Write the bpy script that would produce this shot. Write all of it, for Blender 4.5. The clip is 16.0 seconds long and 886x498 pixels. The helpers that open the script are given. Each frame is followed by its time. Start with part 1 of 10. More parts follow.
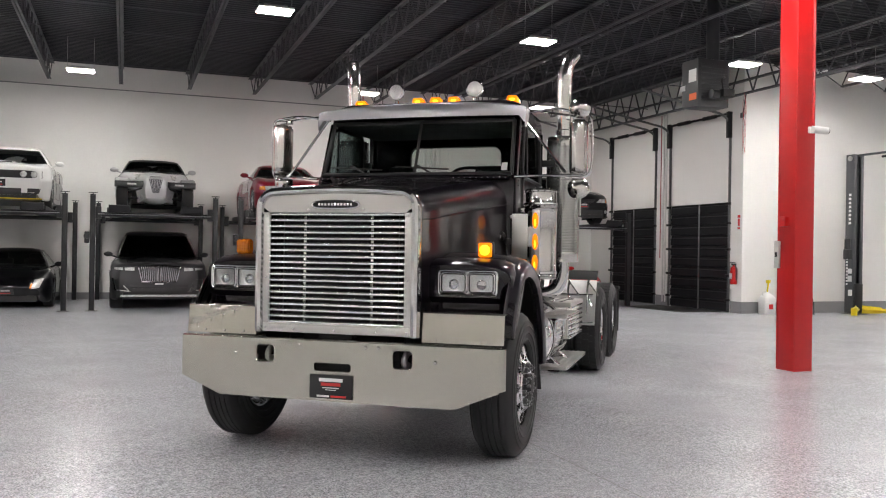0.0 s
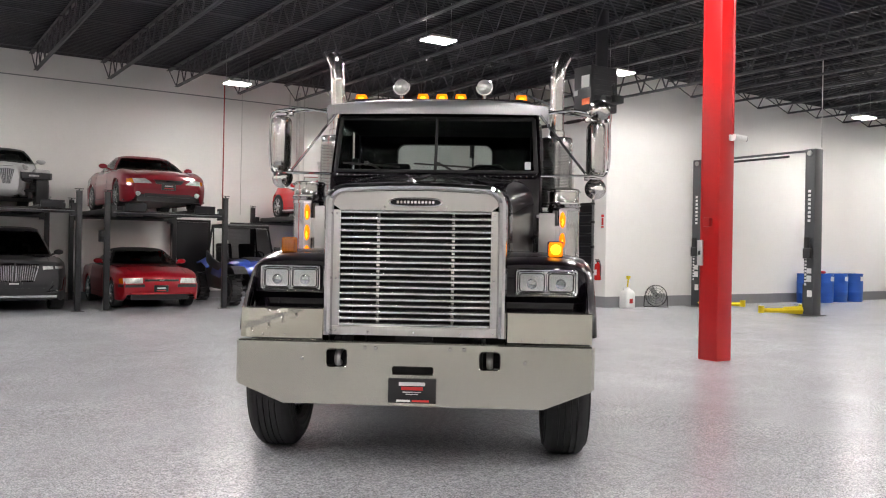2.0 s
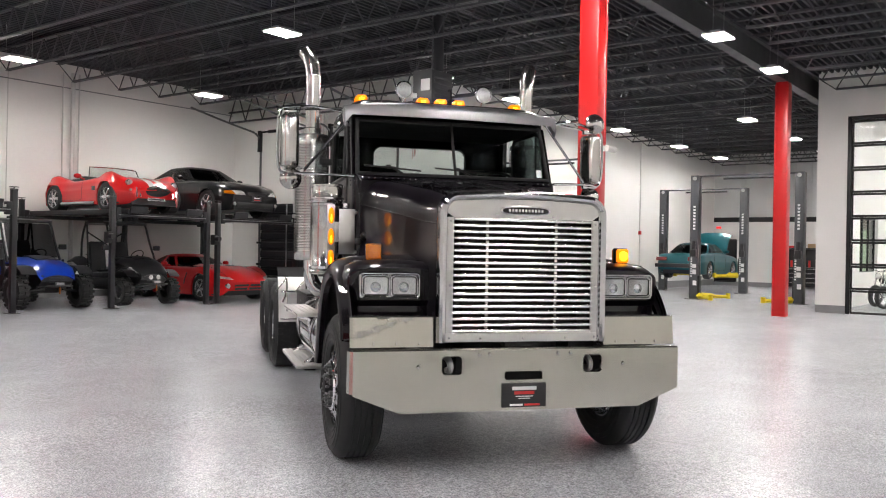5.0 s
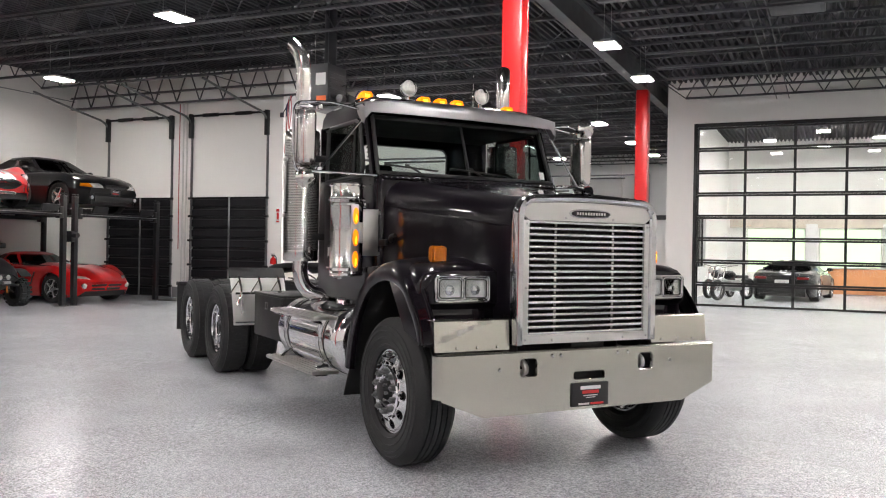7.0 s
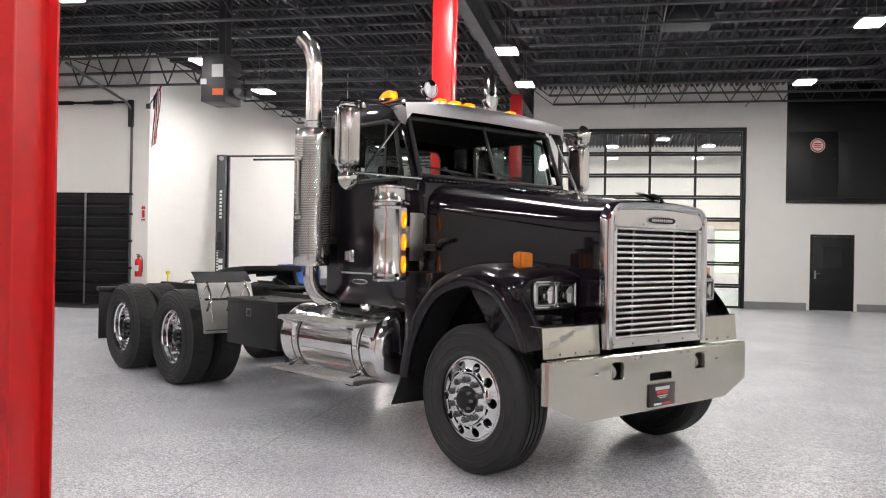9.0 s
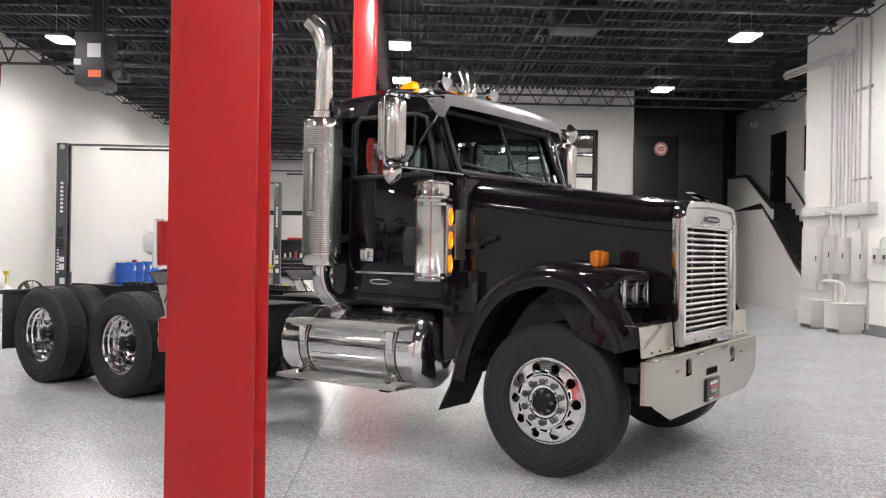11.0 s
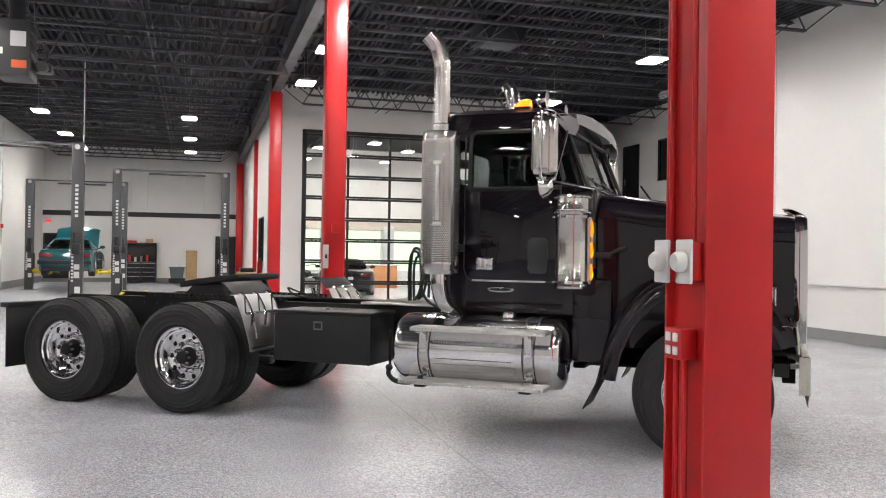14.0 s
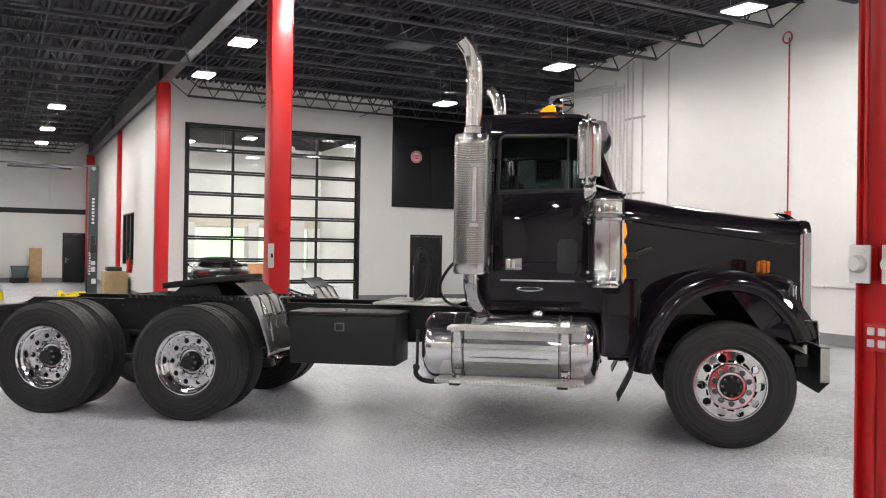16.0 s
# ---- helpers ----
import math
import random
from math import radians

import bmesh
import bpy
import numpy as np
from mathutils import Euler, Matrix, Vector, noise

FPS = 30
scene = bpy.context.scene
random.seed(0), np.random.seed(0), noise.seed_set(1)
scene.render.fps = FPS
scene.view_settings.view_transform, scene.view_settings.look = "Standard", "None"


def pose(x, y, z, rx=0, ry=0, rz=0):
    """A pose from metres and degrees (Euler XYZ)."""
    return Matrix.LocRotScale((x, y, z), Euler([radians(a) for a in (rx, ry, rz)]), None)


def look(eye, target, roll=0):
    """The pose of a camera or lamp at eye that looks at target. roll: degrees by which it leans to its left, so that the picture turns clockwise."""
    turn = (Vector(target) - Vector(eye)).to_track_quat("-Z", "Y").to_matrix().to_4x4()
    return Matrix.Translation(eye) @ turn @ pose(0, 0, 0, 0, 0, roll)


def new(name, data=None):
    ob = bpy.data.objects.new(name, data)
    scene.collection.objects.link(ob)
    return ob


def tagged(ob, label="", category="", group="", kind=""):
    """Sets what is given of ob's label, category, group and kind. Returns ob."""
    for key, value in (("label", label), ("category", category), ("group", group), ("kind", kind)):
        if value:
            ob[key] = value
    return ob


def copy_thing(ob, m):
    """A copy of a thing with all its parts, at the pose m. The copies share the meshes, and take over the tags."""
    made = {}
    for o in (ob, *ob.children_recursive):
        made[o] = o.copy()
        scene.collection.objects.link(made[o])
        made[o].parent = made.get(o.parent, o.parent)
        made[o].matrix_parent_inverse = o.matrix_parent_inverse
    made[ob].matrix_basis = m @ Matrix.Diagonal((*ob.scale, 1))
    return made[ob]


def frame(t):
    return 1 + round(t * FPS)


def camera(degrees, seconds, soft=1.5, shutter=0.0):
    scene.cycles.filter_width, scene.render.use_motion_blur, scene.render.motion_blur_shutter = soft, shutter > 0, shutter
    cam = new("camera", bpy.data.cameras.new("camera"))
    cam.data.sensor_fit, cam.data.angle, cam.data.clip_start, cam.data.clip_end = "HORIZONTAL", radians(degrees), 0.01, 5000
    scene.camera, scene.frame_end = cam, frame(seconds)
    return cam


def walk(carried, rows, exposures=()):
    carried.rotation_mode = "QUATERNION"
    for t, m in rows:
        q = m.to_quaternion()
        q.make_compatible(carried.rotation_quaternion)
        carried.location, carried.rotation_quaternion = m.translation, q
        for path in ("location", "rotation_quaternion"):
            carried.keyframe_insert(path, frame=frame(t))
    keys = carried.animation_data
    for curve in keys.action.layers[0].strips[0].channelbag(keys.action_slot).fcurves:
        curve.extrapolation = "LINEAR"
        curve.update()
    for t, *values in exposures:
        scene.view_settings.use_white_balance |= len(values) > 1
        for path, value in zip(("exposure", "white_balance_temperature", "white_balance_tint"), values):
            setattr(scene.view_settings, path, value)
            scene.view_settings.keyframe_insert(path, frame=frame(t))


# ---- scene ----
from mathutils.bvhtree import BVHTree

cam = camera(54.6, 16.0, soft=1.1)
# the phone opens up a little while it faces the dark side of the truck
EXPOSURES = [(0, -0.1), (1.5, -0.08), (3.5, 0.02), (6.5, 0.06), (9, 0.14), (12, 0.1), (14, 0.03), (16, 0.02)]
PATH = [
    (0, (0.213, 0.143, 1.397), (0.907, 2.018, 1.402), 0.9),
    (0.5, (-0.15, 0.404, 1.378), (0.675, 2.226, 1.383), 1.0),
    (1, (-0.528, 0.646, 1.414), (0.41, 2.412, 1.419), 1.1),
    (1.5, (-0.981, 0.803, 1.425), (0.044, 2.521, 1.431), 1.0),
    (2, (-1.372, 1.042, 1.388), (-0.271, 2.712, 1.392), 1.0),
    (2.5, (-1.706, 1.239, 1.425), (-0.539, 2.864, 1.428), 1.1),
    (3, (-2.12, 1.431, 1.433), (-0.87, 2.992, 1.436), 1.1),
    (3.5, (-2.426, 1.738, 1.395), (-1.087, 3.224, 1.4), 1.0),
    (4, (-2.758, 2.103, 1.418), (-1.319, 3.491, 1.422), 1.0),
    (6.5, (-3.987, 3.853, 1.437), (-2.216, 4.783, 1.437), 1.0),
    (7, (-4.187, 4.29, 1.447), (-2.362, 5.11, 1.446), 1.0),
    (7.5, (-4.379, 4.735, 1.458), (-2.511, 5.449, 1.458), 1.1),
    (8, (-4.433, 5.198, 1.444), (-2.527, 5.806, 1.443), 1.0),
    (8.5, (-4.564, 5.618, 1.442), (-2.629, 6.125, 1.443), 1.0),
    (9, (-4.681, 6.09, 1.467), (-2.72, 6.48, 1.469), 1.0),
    (11.5, (-4.562, 8.393, 1.442), (-2.569, 8.22, 1.446), 0.9),
    (12, (-4.532, 8.862, 1.426), (-2.549, 8.603, 1.435), 0.9),
    (12.5, (-4.504, 9.338, 1.454), (-2.533, 8.999, 1.466), 0.9),
    (13, (-4.554, 9.786, 1.468), (-2.597, 9.377, 1.482), 0.9),
    (13.5, (-4.554, 10.237, 1.463), (-2.613, 9.756, 1.476), 0.8),
    (14, (-4.475, 10.613, 1.476), (-2.554, 10.056, 1.488), 0.8),
    (14.5, (-4.42, 11.032, 1.466), (-2.527, 10.387, 1.479), 0.8),
    (15, (-4.263, 11.418, 1.472), (-2.403, 10.682, 1.483), 0.7),
    (15.5, (-4.065, 11.817, 1.5), (-2.248, 10.982, 1.51), 0.7),
    (16, (-3.946, 12.22, 1.48), (-2.172, 11.297, 1.491), 0.8),
]
walk(cam, [(t, look(eye, target, roll)) for t, eye, target, roll in PATH], exposures=EXPOSURES)

# ---- world: daylight outside the showroom windows ----
world = bpy.data.worlds.new("world")
scene.world = world
world.use_nodes = True
wn = world.node_tree
sky = wn.nodes.new("ShaderNodeTexSky")
sky.sky_type, sky.sun_disc = "NISHITA", False
sky.sun_elevation, sky.sun_rotation = radians(35), radians(60)
wn.links.new(sky.outputs[0], wn.nodes["Background"].inputs[0])
wn.nodes["Background"].inputs[1].default_value = 0.12
sun = new("sun", bpy.data.lights.new("sun", "SUN"))
sun.data.energy, sun.data.angle, sun.data.color = 2.0, radians(0.6), (1, 0.95, 0.88)
sun.matrix_world = look((60, 20, 40), (30, 4, 0))
LAMP_POWER = 192.0


# ---- materials ----
def mat(name, col, rough=0.5, metal=0.0, var=0.12, scale=3.0, fine=60.0, bump=0.05, coat=0.0, rvar=0.12, emit=0.0, spec=0.5):
    m = bpy.data.materials.new(name)
    m.use_nodes = True
    nt = m.node_tree
    b = nt.nodes["Principled BSDF"]
    tc = nt.nodes.new("ShaderNodeTexCoord")
    n1 = nt.nodes.new("ShaderNodeTexNoise")
    n2 = nt.nodes.new("ShaderNodeTexNoise")
    n1.inputs["Scale"].default_value, n1.inputs["Detail"].default_value = scale, 4
    n2.inputs["Scale"].default_value, n2.inputs["Detail"].default_value = fine, 2
    nt.links.new(tc.outputs["Object"], n1.inputs["Vector"])
    nt.links.new(tc.outputs["Object"], n2.inputs["Vector"])
    mix = nt.nodes.new("ShaderNodeMath")
    mix.operation = "MULTIPLY_ADD"
    mix.inputs[1].default_value = 0.6
    half = nt.nodes.new("ShaderNodeMath")
    half.operation = "MULTIPLY"
    half.inputs[1].default_value = 0.4
    nt.links.new(n2.outputs["Fac"], half.inputs[0])
    nt.links.new(n1.outputs["Fac"], mix.inputs[0])
    nt.links.new(half.outputs[0], mix.inputs[2])
    mr = nt.nodes.new("ShaderNodeMapRange")
    mr.inputs["From Min"].default_value, mr.inputs["From Max"].default_value = 0.3, 0.7
    mr.inputs["To Min"].default_value, mr.inputs["To Max"].default_value = 1 - var, 1 + var
    nt.links.new(mix.outputs[0], mr.inputs["Value"])
    sc = nt.nodes.new("ShaderNodeVectorMath")
    sc.operation = "SCALE"
    sc.inputs[0].default_value = col
    nt.links.new(mr.outputs[0], sc.inputs["Scale"])
    nt.links.new(sc.outputs[0], b.inputs["Base Color"])
    rr = nt.nodes.new("ShaderNodeMapRange")
    rr.inputs["From Min"].default_value, rr.inputs["From Max"].default_value = 0.3, 0.7
    rr.inputs["To Min"].default_value, rr.inputs["To Max"].default_value = max(0.02, rough - rvar * rough), min(1, rough + rvar * rough)
    nt.links.new(n1.outputs["Fac"], rr.inputs["Value"])
    b.inputs["Roughness"].default_value = rough
    if rough >= 0.4:
        nt.links.new(rr.outputs[0], b.inputs["Roughness"])
    b.inputs["Metallic"].default_value = metal
    b.inputs["Specular IOR Level"].default_value = spec
    b.inputs["Coat Weight"].default_value = coat
    b.inputs["Coat Roughness"].default_value = 0.04
    if bump:
        bp = nt.nodes.new("ShaderNodeBump")
        bp.inputs["Strength"].default_value, bp.inputs["Distance"].default_value = bump, 0.004
        nt.links.new(n2.outputs["Fac"], bp.inputs["Height"])
        nt.links.new(bp.outputs[0], b.inputs["Normal"])
    if emit:
        b.inputs["Emission Color"].default_value = (*col, 1)
        b.inputs["Emission Strength"].default_value = emit
    return m


def glass(name, col=(1, 1, 1), rough=0.0, ior=1.45):
    m = bpy.data.materials.new(name)
    m.use_nodes = True
    b = m.node_tree.nodes["Principled BSDF"]
    b.inputs["Base Color"].default_value = (*col, 1)
    b.inputs["Roughness"].default_value = rough
    b.inputs["Transmission Weight"].default_value = 1.0
    b.inputs["IOR"].default_value = ior
    return m


def thin_glass(name, tint):
    """A single sheet of tinted glass: it lets light through and mirrors at a slant."""
    m = bpy.data.materials.new(name)
    m.use_nodes = True
    nt = m.node_tree
    nt.nodes.remove(nt.nodes["Principled BSDF"])
    tr, gl, fr, mx = [nt.nodes.new(k) for k in ("ShaderNodeBsdfTransparent", "ShaderNodeBsdfGlossy", "ShaderNodeFresnel", "ShaderNodeMixShader")]
    tr.inputs[0].default_value = (*tint, 1)
    gl.inputs["Roughness"].default_value = 0.02
    fr.inputs[0].default_value = 1.5
    nt.links.new(fr.outputs[0], mx.inputs[0])
    nt.links.new(tr.outputs[0], mx.inputs[1])
    nt.links.new(gl.outputs[0], mx.inputs[2])
    nt.links.new(mx.outputs[0], nt.nodes["Material Output"].inputs[0])
    return m


def floor_mat():
    """Grey epoxy with vinyl flakes: speckle of a few millimetres, faint scuffs and cloudy wear, a satin clear coat."""
    m = bpy.data.materials.new("flake_epoxy")
    m.use_nodes = True
    nt = m.node_tree
    b = nt.nodes["Principled BSDF"]
    tc = nt.nodes.new("ShaderNodeTexCoord")

    def noise(scale, detail, lo, hi):
        n = nt.nodes.new("ShaderNodeTexNoise")
        n.inputs["Scale"].default_value, n.inputs["Detail"].default_value = scale, detail
        nt.links.new(tc.outputs["Object"], n.inputs["Vector"])
        r = nt.nodes.new("ShaderNodeMapRange")
        r.inputs["From Min"].default_value, r.inputs["From Max"].default_value = 0.3, 0.7
        r.inputs["To Min"].default_value, r.inputs["To Max"].default_value = lo, hi
        nt.links.new(n.outputs["Fac"], r.inputs["Value"])
        return r.outputs[0]

    def times(a, c):
        n = nt.nodes.new("ShaderNodeMath")
        n.operation = "MULTIPLY"
        nt.links.new(a, n.inputs[0])
        nt.links.new(c, n.inputs[1])
        return n.outputs[0]

    flake = times(noise(100, 1, 0.5, 1.5), noise(34, 2, 0.82, 1.18))
    tone = times(flake, times(noise(0.35, 2, 0.94, 1.06), noise(1.7, 4, 0.93, 1.07)))
    sc = nt.nodes.new("ShaderNodeVectorMath")
    sc.operation = "SCALE"
    sc.inputs[0].default_value = (0.456, 0.462, 0.496)
    nt.links.new(tone, sc.inputs["Scale"])
    nt.links.new(sc.outputs[0], b.inputs["Base Color"])
    b.inputs["Roughness"].default_value = 0.27
    b.inputs["Specular IOR Level"].default_value = 0.5
    # the coat was rolled on by hand: slow waves and a little orange peel
    wave = nt.nodes.new("ShaderNodeTexNoise")
    wave.inputs["Scale"].default_value, wave.inputs["Detail"].default_value = 1.6, 0.0
    nt.links.new(tc.outputs["Object"], wave.inputs["Vector"])
    bp = nt.nodes.new("ShaderNodeBump")
    bp.inputs["Strength"].default_value, bp.inputs["Distance"].default_value = 0.22, 0.012
    nt.links.new(wave.outputs["Fac"], bp.inputs["Height"])
    nt.links.new(bp.outputs["Normal"], b.inputs["Normal"])
    return m


M_FLOOR = floor_mat()
M_WALL = mat("white_wall_paint", (0.78, 0.77, 0.75), 0.55, var=0.03, scale=0.8, fine=25, bump=0.08)
M_WALLGREY = mat("pale_grey_panel", (0.6, 0.6, 0.6), 0.55, var=0.04, scale=0.8, fine=25)
M_BASE = mat("grey_base_paint", (0.22, 0.22, 0.23), 0.45, var=0.08)
M_CEIL = mat("charcoal_deck_paint", (0.019, 0.019, 0.025), 0.6, var=0.15, scale=1.0)
M_JOIST = mat("charcoal_steel_paint", (0.052, 0.052, 0.06), 0.5, var=0.15)
M_GIRDER = mat("grey_steel_beam_paint", (0.055, 0.055, 0.06), 0.5, var=0.1)
M_RED = mat("red_column_paint", (0.5, 0.009, 0.01), 0.36, var=0.06, scale=2.0, fine=30, bump=0.06)
M_BLACK = mat("black_satin_paint", (0.009, 0.009, 0.01), 0.42, var=0.15, spec=0.35)
M_DOORBLACK = mat("black_door_panel", (0.011, 0.011, 0.013), 0.4, var=0.12, spec=0.3)
M_STEEL = mat("galvanised_steel", (0.42, 0.42, 0.42), 0.4, 1.0, var=0.12)
M_WHITEPL = mat("white_plastic", (0.75, 0.75, 0.74), 0.35, var=0.03)
M_CONDUIT = mat("painted_conduit", (0.6, 0.592, 0.58), 0.42, var=0.06)
M_LAMP = mat("lamp_diffuser", (0.976, 0.93, 0.893), 0.4, var=0.0, bump=0, emit=LAMP_POWER)
M_LAMPBODY = mat("lamp_housing", (0.5, 0.5, 0.5), 0.4, var=0.05)
M_PANE = glass("window_glass", (0.96, 0.98, 0.97), 0.0, 1.3)
M_LIFTGREY = mat("lift_column_grey", (0.052, 0.055, 0.06), 0.42, var=0.08)
M_LIFTBLACK = mat("lift_post_black", (0.014, 0.014, 0.016), 0.36, var=0.12, spec=0.45)
M_YELLOW = mat("safety_yellow", (0.72, 0.55, 0.01), 0.4, var=0.08)
M_LETTER = mat("white_lettering", (0.7, 0.7, 0.7), 0.5, var=0.02)


# ---- mesh helpers ----
def _add(bm, verts, faces):
    vs = [bm.verts.new(v) for v in verts]
    out = []
    for f in faces:
        try:
            out.append(bm.faces.new([vs[i] for i in f]))
        except ValueError:
            pass
    return vs, out


def box(bm, a, b, bev=0.0, m=None):
    (x0, y0, z0), (x1, y1, z1) = [min(p, q) for p, q in zip(a, b)], [max(p, q) for p, q in zip(a, b)]
    vs, fs = _add(bm, [(x0, y0, z0), (x1, y0, z0), (x1, y1, z0), (x0, y1, z0), (x0, y0, z1), (x1, y0, z1), (x1, y1, z1), (x0, y1, z1)],
                  [(0, 3, 2, 1), (4, 5, 6, 7), (0, 1, 5, 4), (1, 2, 6, 5), (2, 3, 7, 6), (3, 0, 4, 7)])
    if m is not None:
        for v in vs:
            v.co = m @ v.co
    if bev:
        es = {e for f in fs for e in f.edges}
        bmesh.ops.bevel(bm, geom=list(es), offset=bev, segments=2, profile=0.5, affect="EDGES")
    return vs


def prism(bm, poly, a, b, axis=1, bev=0.0, m=None):
    """A polygon in the plane across axis, drawn out from a to b along it. axis 0: (y, z); 1: (x, z); 2: (x, y)."""
    def at(p, c):
        q = list(p)
        q.insert(axis, c)
        return Vector(q)
    n = len(poly)
    pts = [at(p, a) for p in poly] + [at(p, b) for p in poly]
    if m is not None:
        pts = [m @ p for p in pts]
    vs, fs = _add(bm, pts, [tuple(range(n)), tuple(range(2 * n - 1, n - 1, -1))] + [(i, i + n, (i + 1) % n + n, (i + 1) % n) for i in range(n)])
    bmesh.ops.recalc_face_normals(bm, faces=fs)
    if bev:
        es = {e for f in fs[:2] for e in f.edges}
        bmesh.ops.bevel(bm, geom=list(es), offset=bev, segments=2, profile=0.5, affect="EDGES")
    return vs


def ring_basis(d):
    d = d.normalized()
    s = Vector((0, 0, 1)) if abs(d.z) < 0.9 else Vector((1, 0, 0))
    u = d.cross(s).normalized()
    return u, d.cross(u).normalized()


def cyl(bm, p0, p1, r, r2=None, n=16, caps=True):
    p0, p1 = Vector(p0), Vector(p1)
    r2 = r if r2 is None else r2
    u, w = ring_basis(p1 - p0)
    a = [2 * math.pi * i / n for i in range(n)]
    pts = [p0 + r * (math.cos(t) * u + math.sin(t) * w) for t in a] + [p1 + r2 * (math.cos(t) * u + math.sin(t) * w) for t in a]
    fs = [(i, (i + 1) % n, (i + 1) % n + n, i + n) for i in range(n)]
    if caps:
        fs += [tuple(range(n - 1, -1, -1)), tuple(range(n, 2 * n))]
    vs, out = _add(bm, pts, fs)
    bmesh.ops.recalc_face_normals(bm, faces=out)
    return vs


def lathe(bm, prof, p0, d, n=32, close=False):
    """Turns a profile of (radius, along) round the line from p0 in direction d."""
    p0, d = Vector(p0), Vector(d).normalized()
    u, w = ring_basis(d)
    rows = []
    for r, h in prof:
        if r < 1e-5:
            rows.append([bm.verts.new(p0 + d * h)])
        else:
            rows.append([bm.verts.new(p0 + d * h + r * (math.cos(2 * math.pi * i / n) * u + math.sin(2 * math.pi * i / n) * w)) for i in range(n)])
    fs = []
    pairs = list(zip(rows, rows[1:])) + ([(rows[-1], rows[0])] if close else [])
    for a, b in pairs:
        for i in range(n):
            q = [a[i % len(a)], a[(i + 1) % len(a)], b[(i + 1) % len(b)], b[i % len(b)]]
            q = list(dict.fromkeys(q))
            if len(q) > 2:
                try:
                    fs.append(bm.faces.new(q))
                except ValueError:
                    pass
    bmesh.ops.recalc_face_normals(bm, faces=fs)


def smooth_path(pts, k=6):
    """A rounded line through the points (Catmull-Rom)."""
    pts = [Vector(p) for p in pts]
    out = []
    for i in range(len(pts) - 1):
        a, b, c, d = pts[max(i - 1, 0)], pts[i], pts[i + 1], pts[min(i + 2, len(pts) - 1)]
        for j in range(k):
            t = j / k
            out.append(0.5 * ((2 * b) + (c - a) * t + (2 * a - 5 * b + 4 * c - d) * t * t + (3 * b - a - 3 * c + d) * t ** 3))
    return out + [pts[-1]]


def tube(bm, pts, r, n=10, caps=True):
    pts = [Vector(p) for p in pts]
    rs = r if isinstance(r, (list, tuple)) else [r] * len(pts)
    rows, u = [], None
    for i, p in enumerate(pts):
        d = (pts[min(i + 1, len(pts) - 1)] - pts[max(i - 1, 0)]).normalized()
        if u is None:
            u, w = ring_basis(d)
        else:
            u = (u - d * u.dot(d)).normalized()
            w = d.cross(u)
        rows.append([bm.verts.new(p + rs[i] * (math.cos(2 * math.pi * j / n) * u + math.sin(2 * math.pi * j / n) * w)) for j in range(n)])
    fs = []
    for a, b in zip(rows, rows[1:]):
        for j in range(n):
            fs.append(bm.faces.new([a[j], a[(j + 1) % n], b[(j + 1) % n], b[j]]))
    if caps:
        fs += [bm.faces.new(rows[0][::-1]), bm.faces.new(rows[-1])]
    bmesh.ops.recalc_face_normals(bm, faces=fs)


def loft(bm, rings, close=False, caps=False):
    """Joins rows of points into a skin; close: each row is a closed ring."""
    rows = [[bm.verts.new(p) for p in r] for r in rings]
    fs, n = [], len(rows[0])
    for a, b in zip(rows, rows[1:]):
        for j in range(n if close else n - 1):
            q = [a[j], a[(j + 1) % n], b[(j + 1) % n], b[j]]
            try:
                fs.append(bm.faces.new(q))
            except ValueError:
                pass
    if caps:
        for r in (rows[0][::-1], rows[-1]):
            fs.append(bm.faces.new(r))
    bmesh.ops.recalc_face_normals(bm, faces=fs)
    return fs


def ball(bm, c, r, sx=1, sy=1, sz=1, n=16):
    bmesh.ops.create_uvsphere(bm, u_segments=n, v_segments=max(6, n // 2), radius=r,
                              matrix=Matrix.Translation(c) @ Matrix.Diagonal((sx, sy, sz, 1)))


def mesh_of(name, bm, material, smooth=True):
    me = bpy.data.meshes.new(name)
    bmesh.ops.remove_doubles(bm, verts=bm.verts, dist=1e-5)
    bm.to_mesh(me)
    bm.free()
    if smooth:
        me.polygons.foreach_set("use_smooth", [True] * len(me.polygons))
        me.set_sharp_from_angle(angle=radians(38))
    me.materials.append(material)
    return me


def part(name, bm, material, parent=None, label="", smooth=True):
    ob = new(name, mesh_of(name, bm, material, smooth))
    if parent is not None:
        ob.parent = parent
    return tagged(ob, label) if label else ob


def thing(name, label, category, m=None, group="", kind=""):
    ob = new(name)
    ob.empty_display_size = 0.2
    ob.matrix_basis = m if m is not None else Matrix()
    return tagged(ob, label, category, group, kind)


def setting(name, bm, material, label="", category="", smooth=False):
    return tagged(part(name, bm, material, None, "", smooth), label, category, "", "structure")


def BM():
    return bmesh.new()


def wall(name, axis, c, thick, a0, a1, z0, z1, holes, material, label):
    """An upright wall on the line axis = c, thick (signed) away from the room, with openings (a0, a1, z0, z1) cut through."""
    bm = BM()
    As = sorted({a0, a1, *[h[0] for h in holes], *[h[1] for h in holes]})
    Zs = sorted({z0, z1, *[h[2] for h in holes], *[h[3] for h in holes]})
    for p, q in zip(As, As[1:]):
        for r, s in zip(Zs, Zs[1:]):
            if any(h[0] <= (p + q) / 2 <= h[1] and h[2] <= (r + s) / 2 <= h[3] for h in holes):
                continue
            if axis == "x":
                box(bm, (c, p, r), (c + thick, q, s))
            else:
                box(bm, (p, c, r), (q, c + thick, s))
    return setting(name, bm, material, label, "wall")

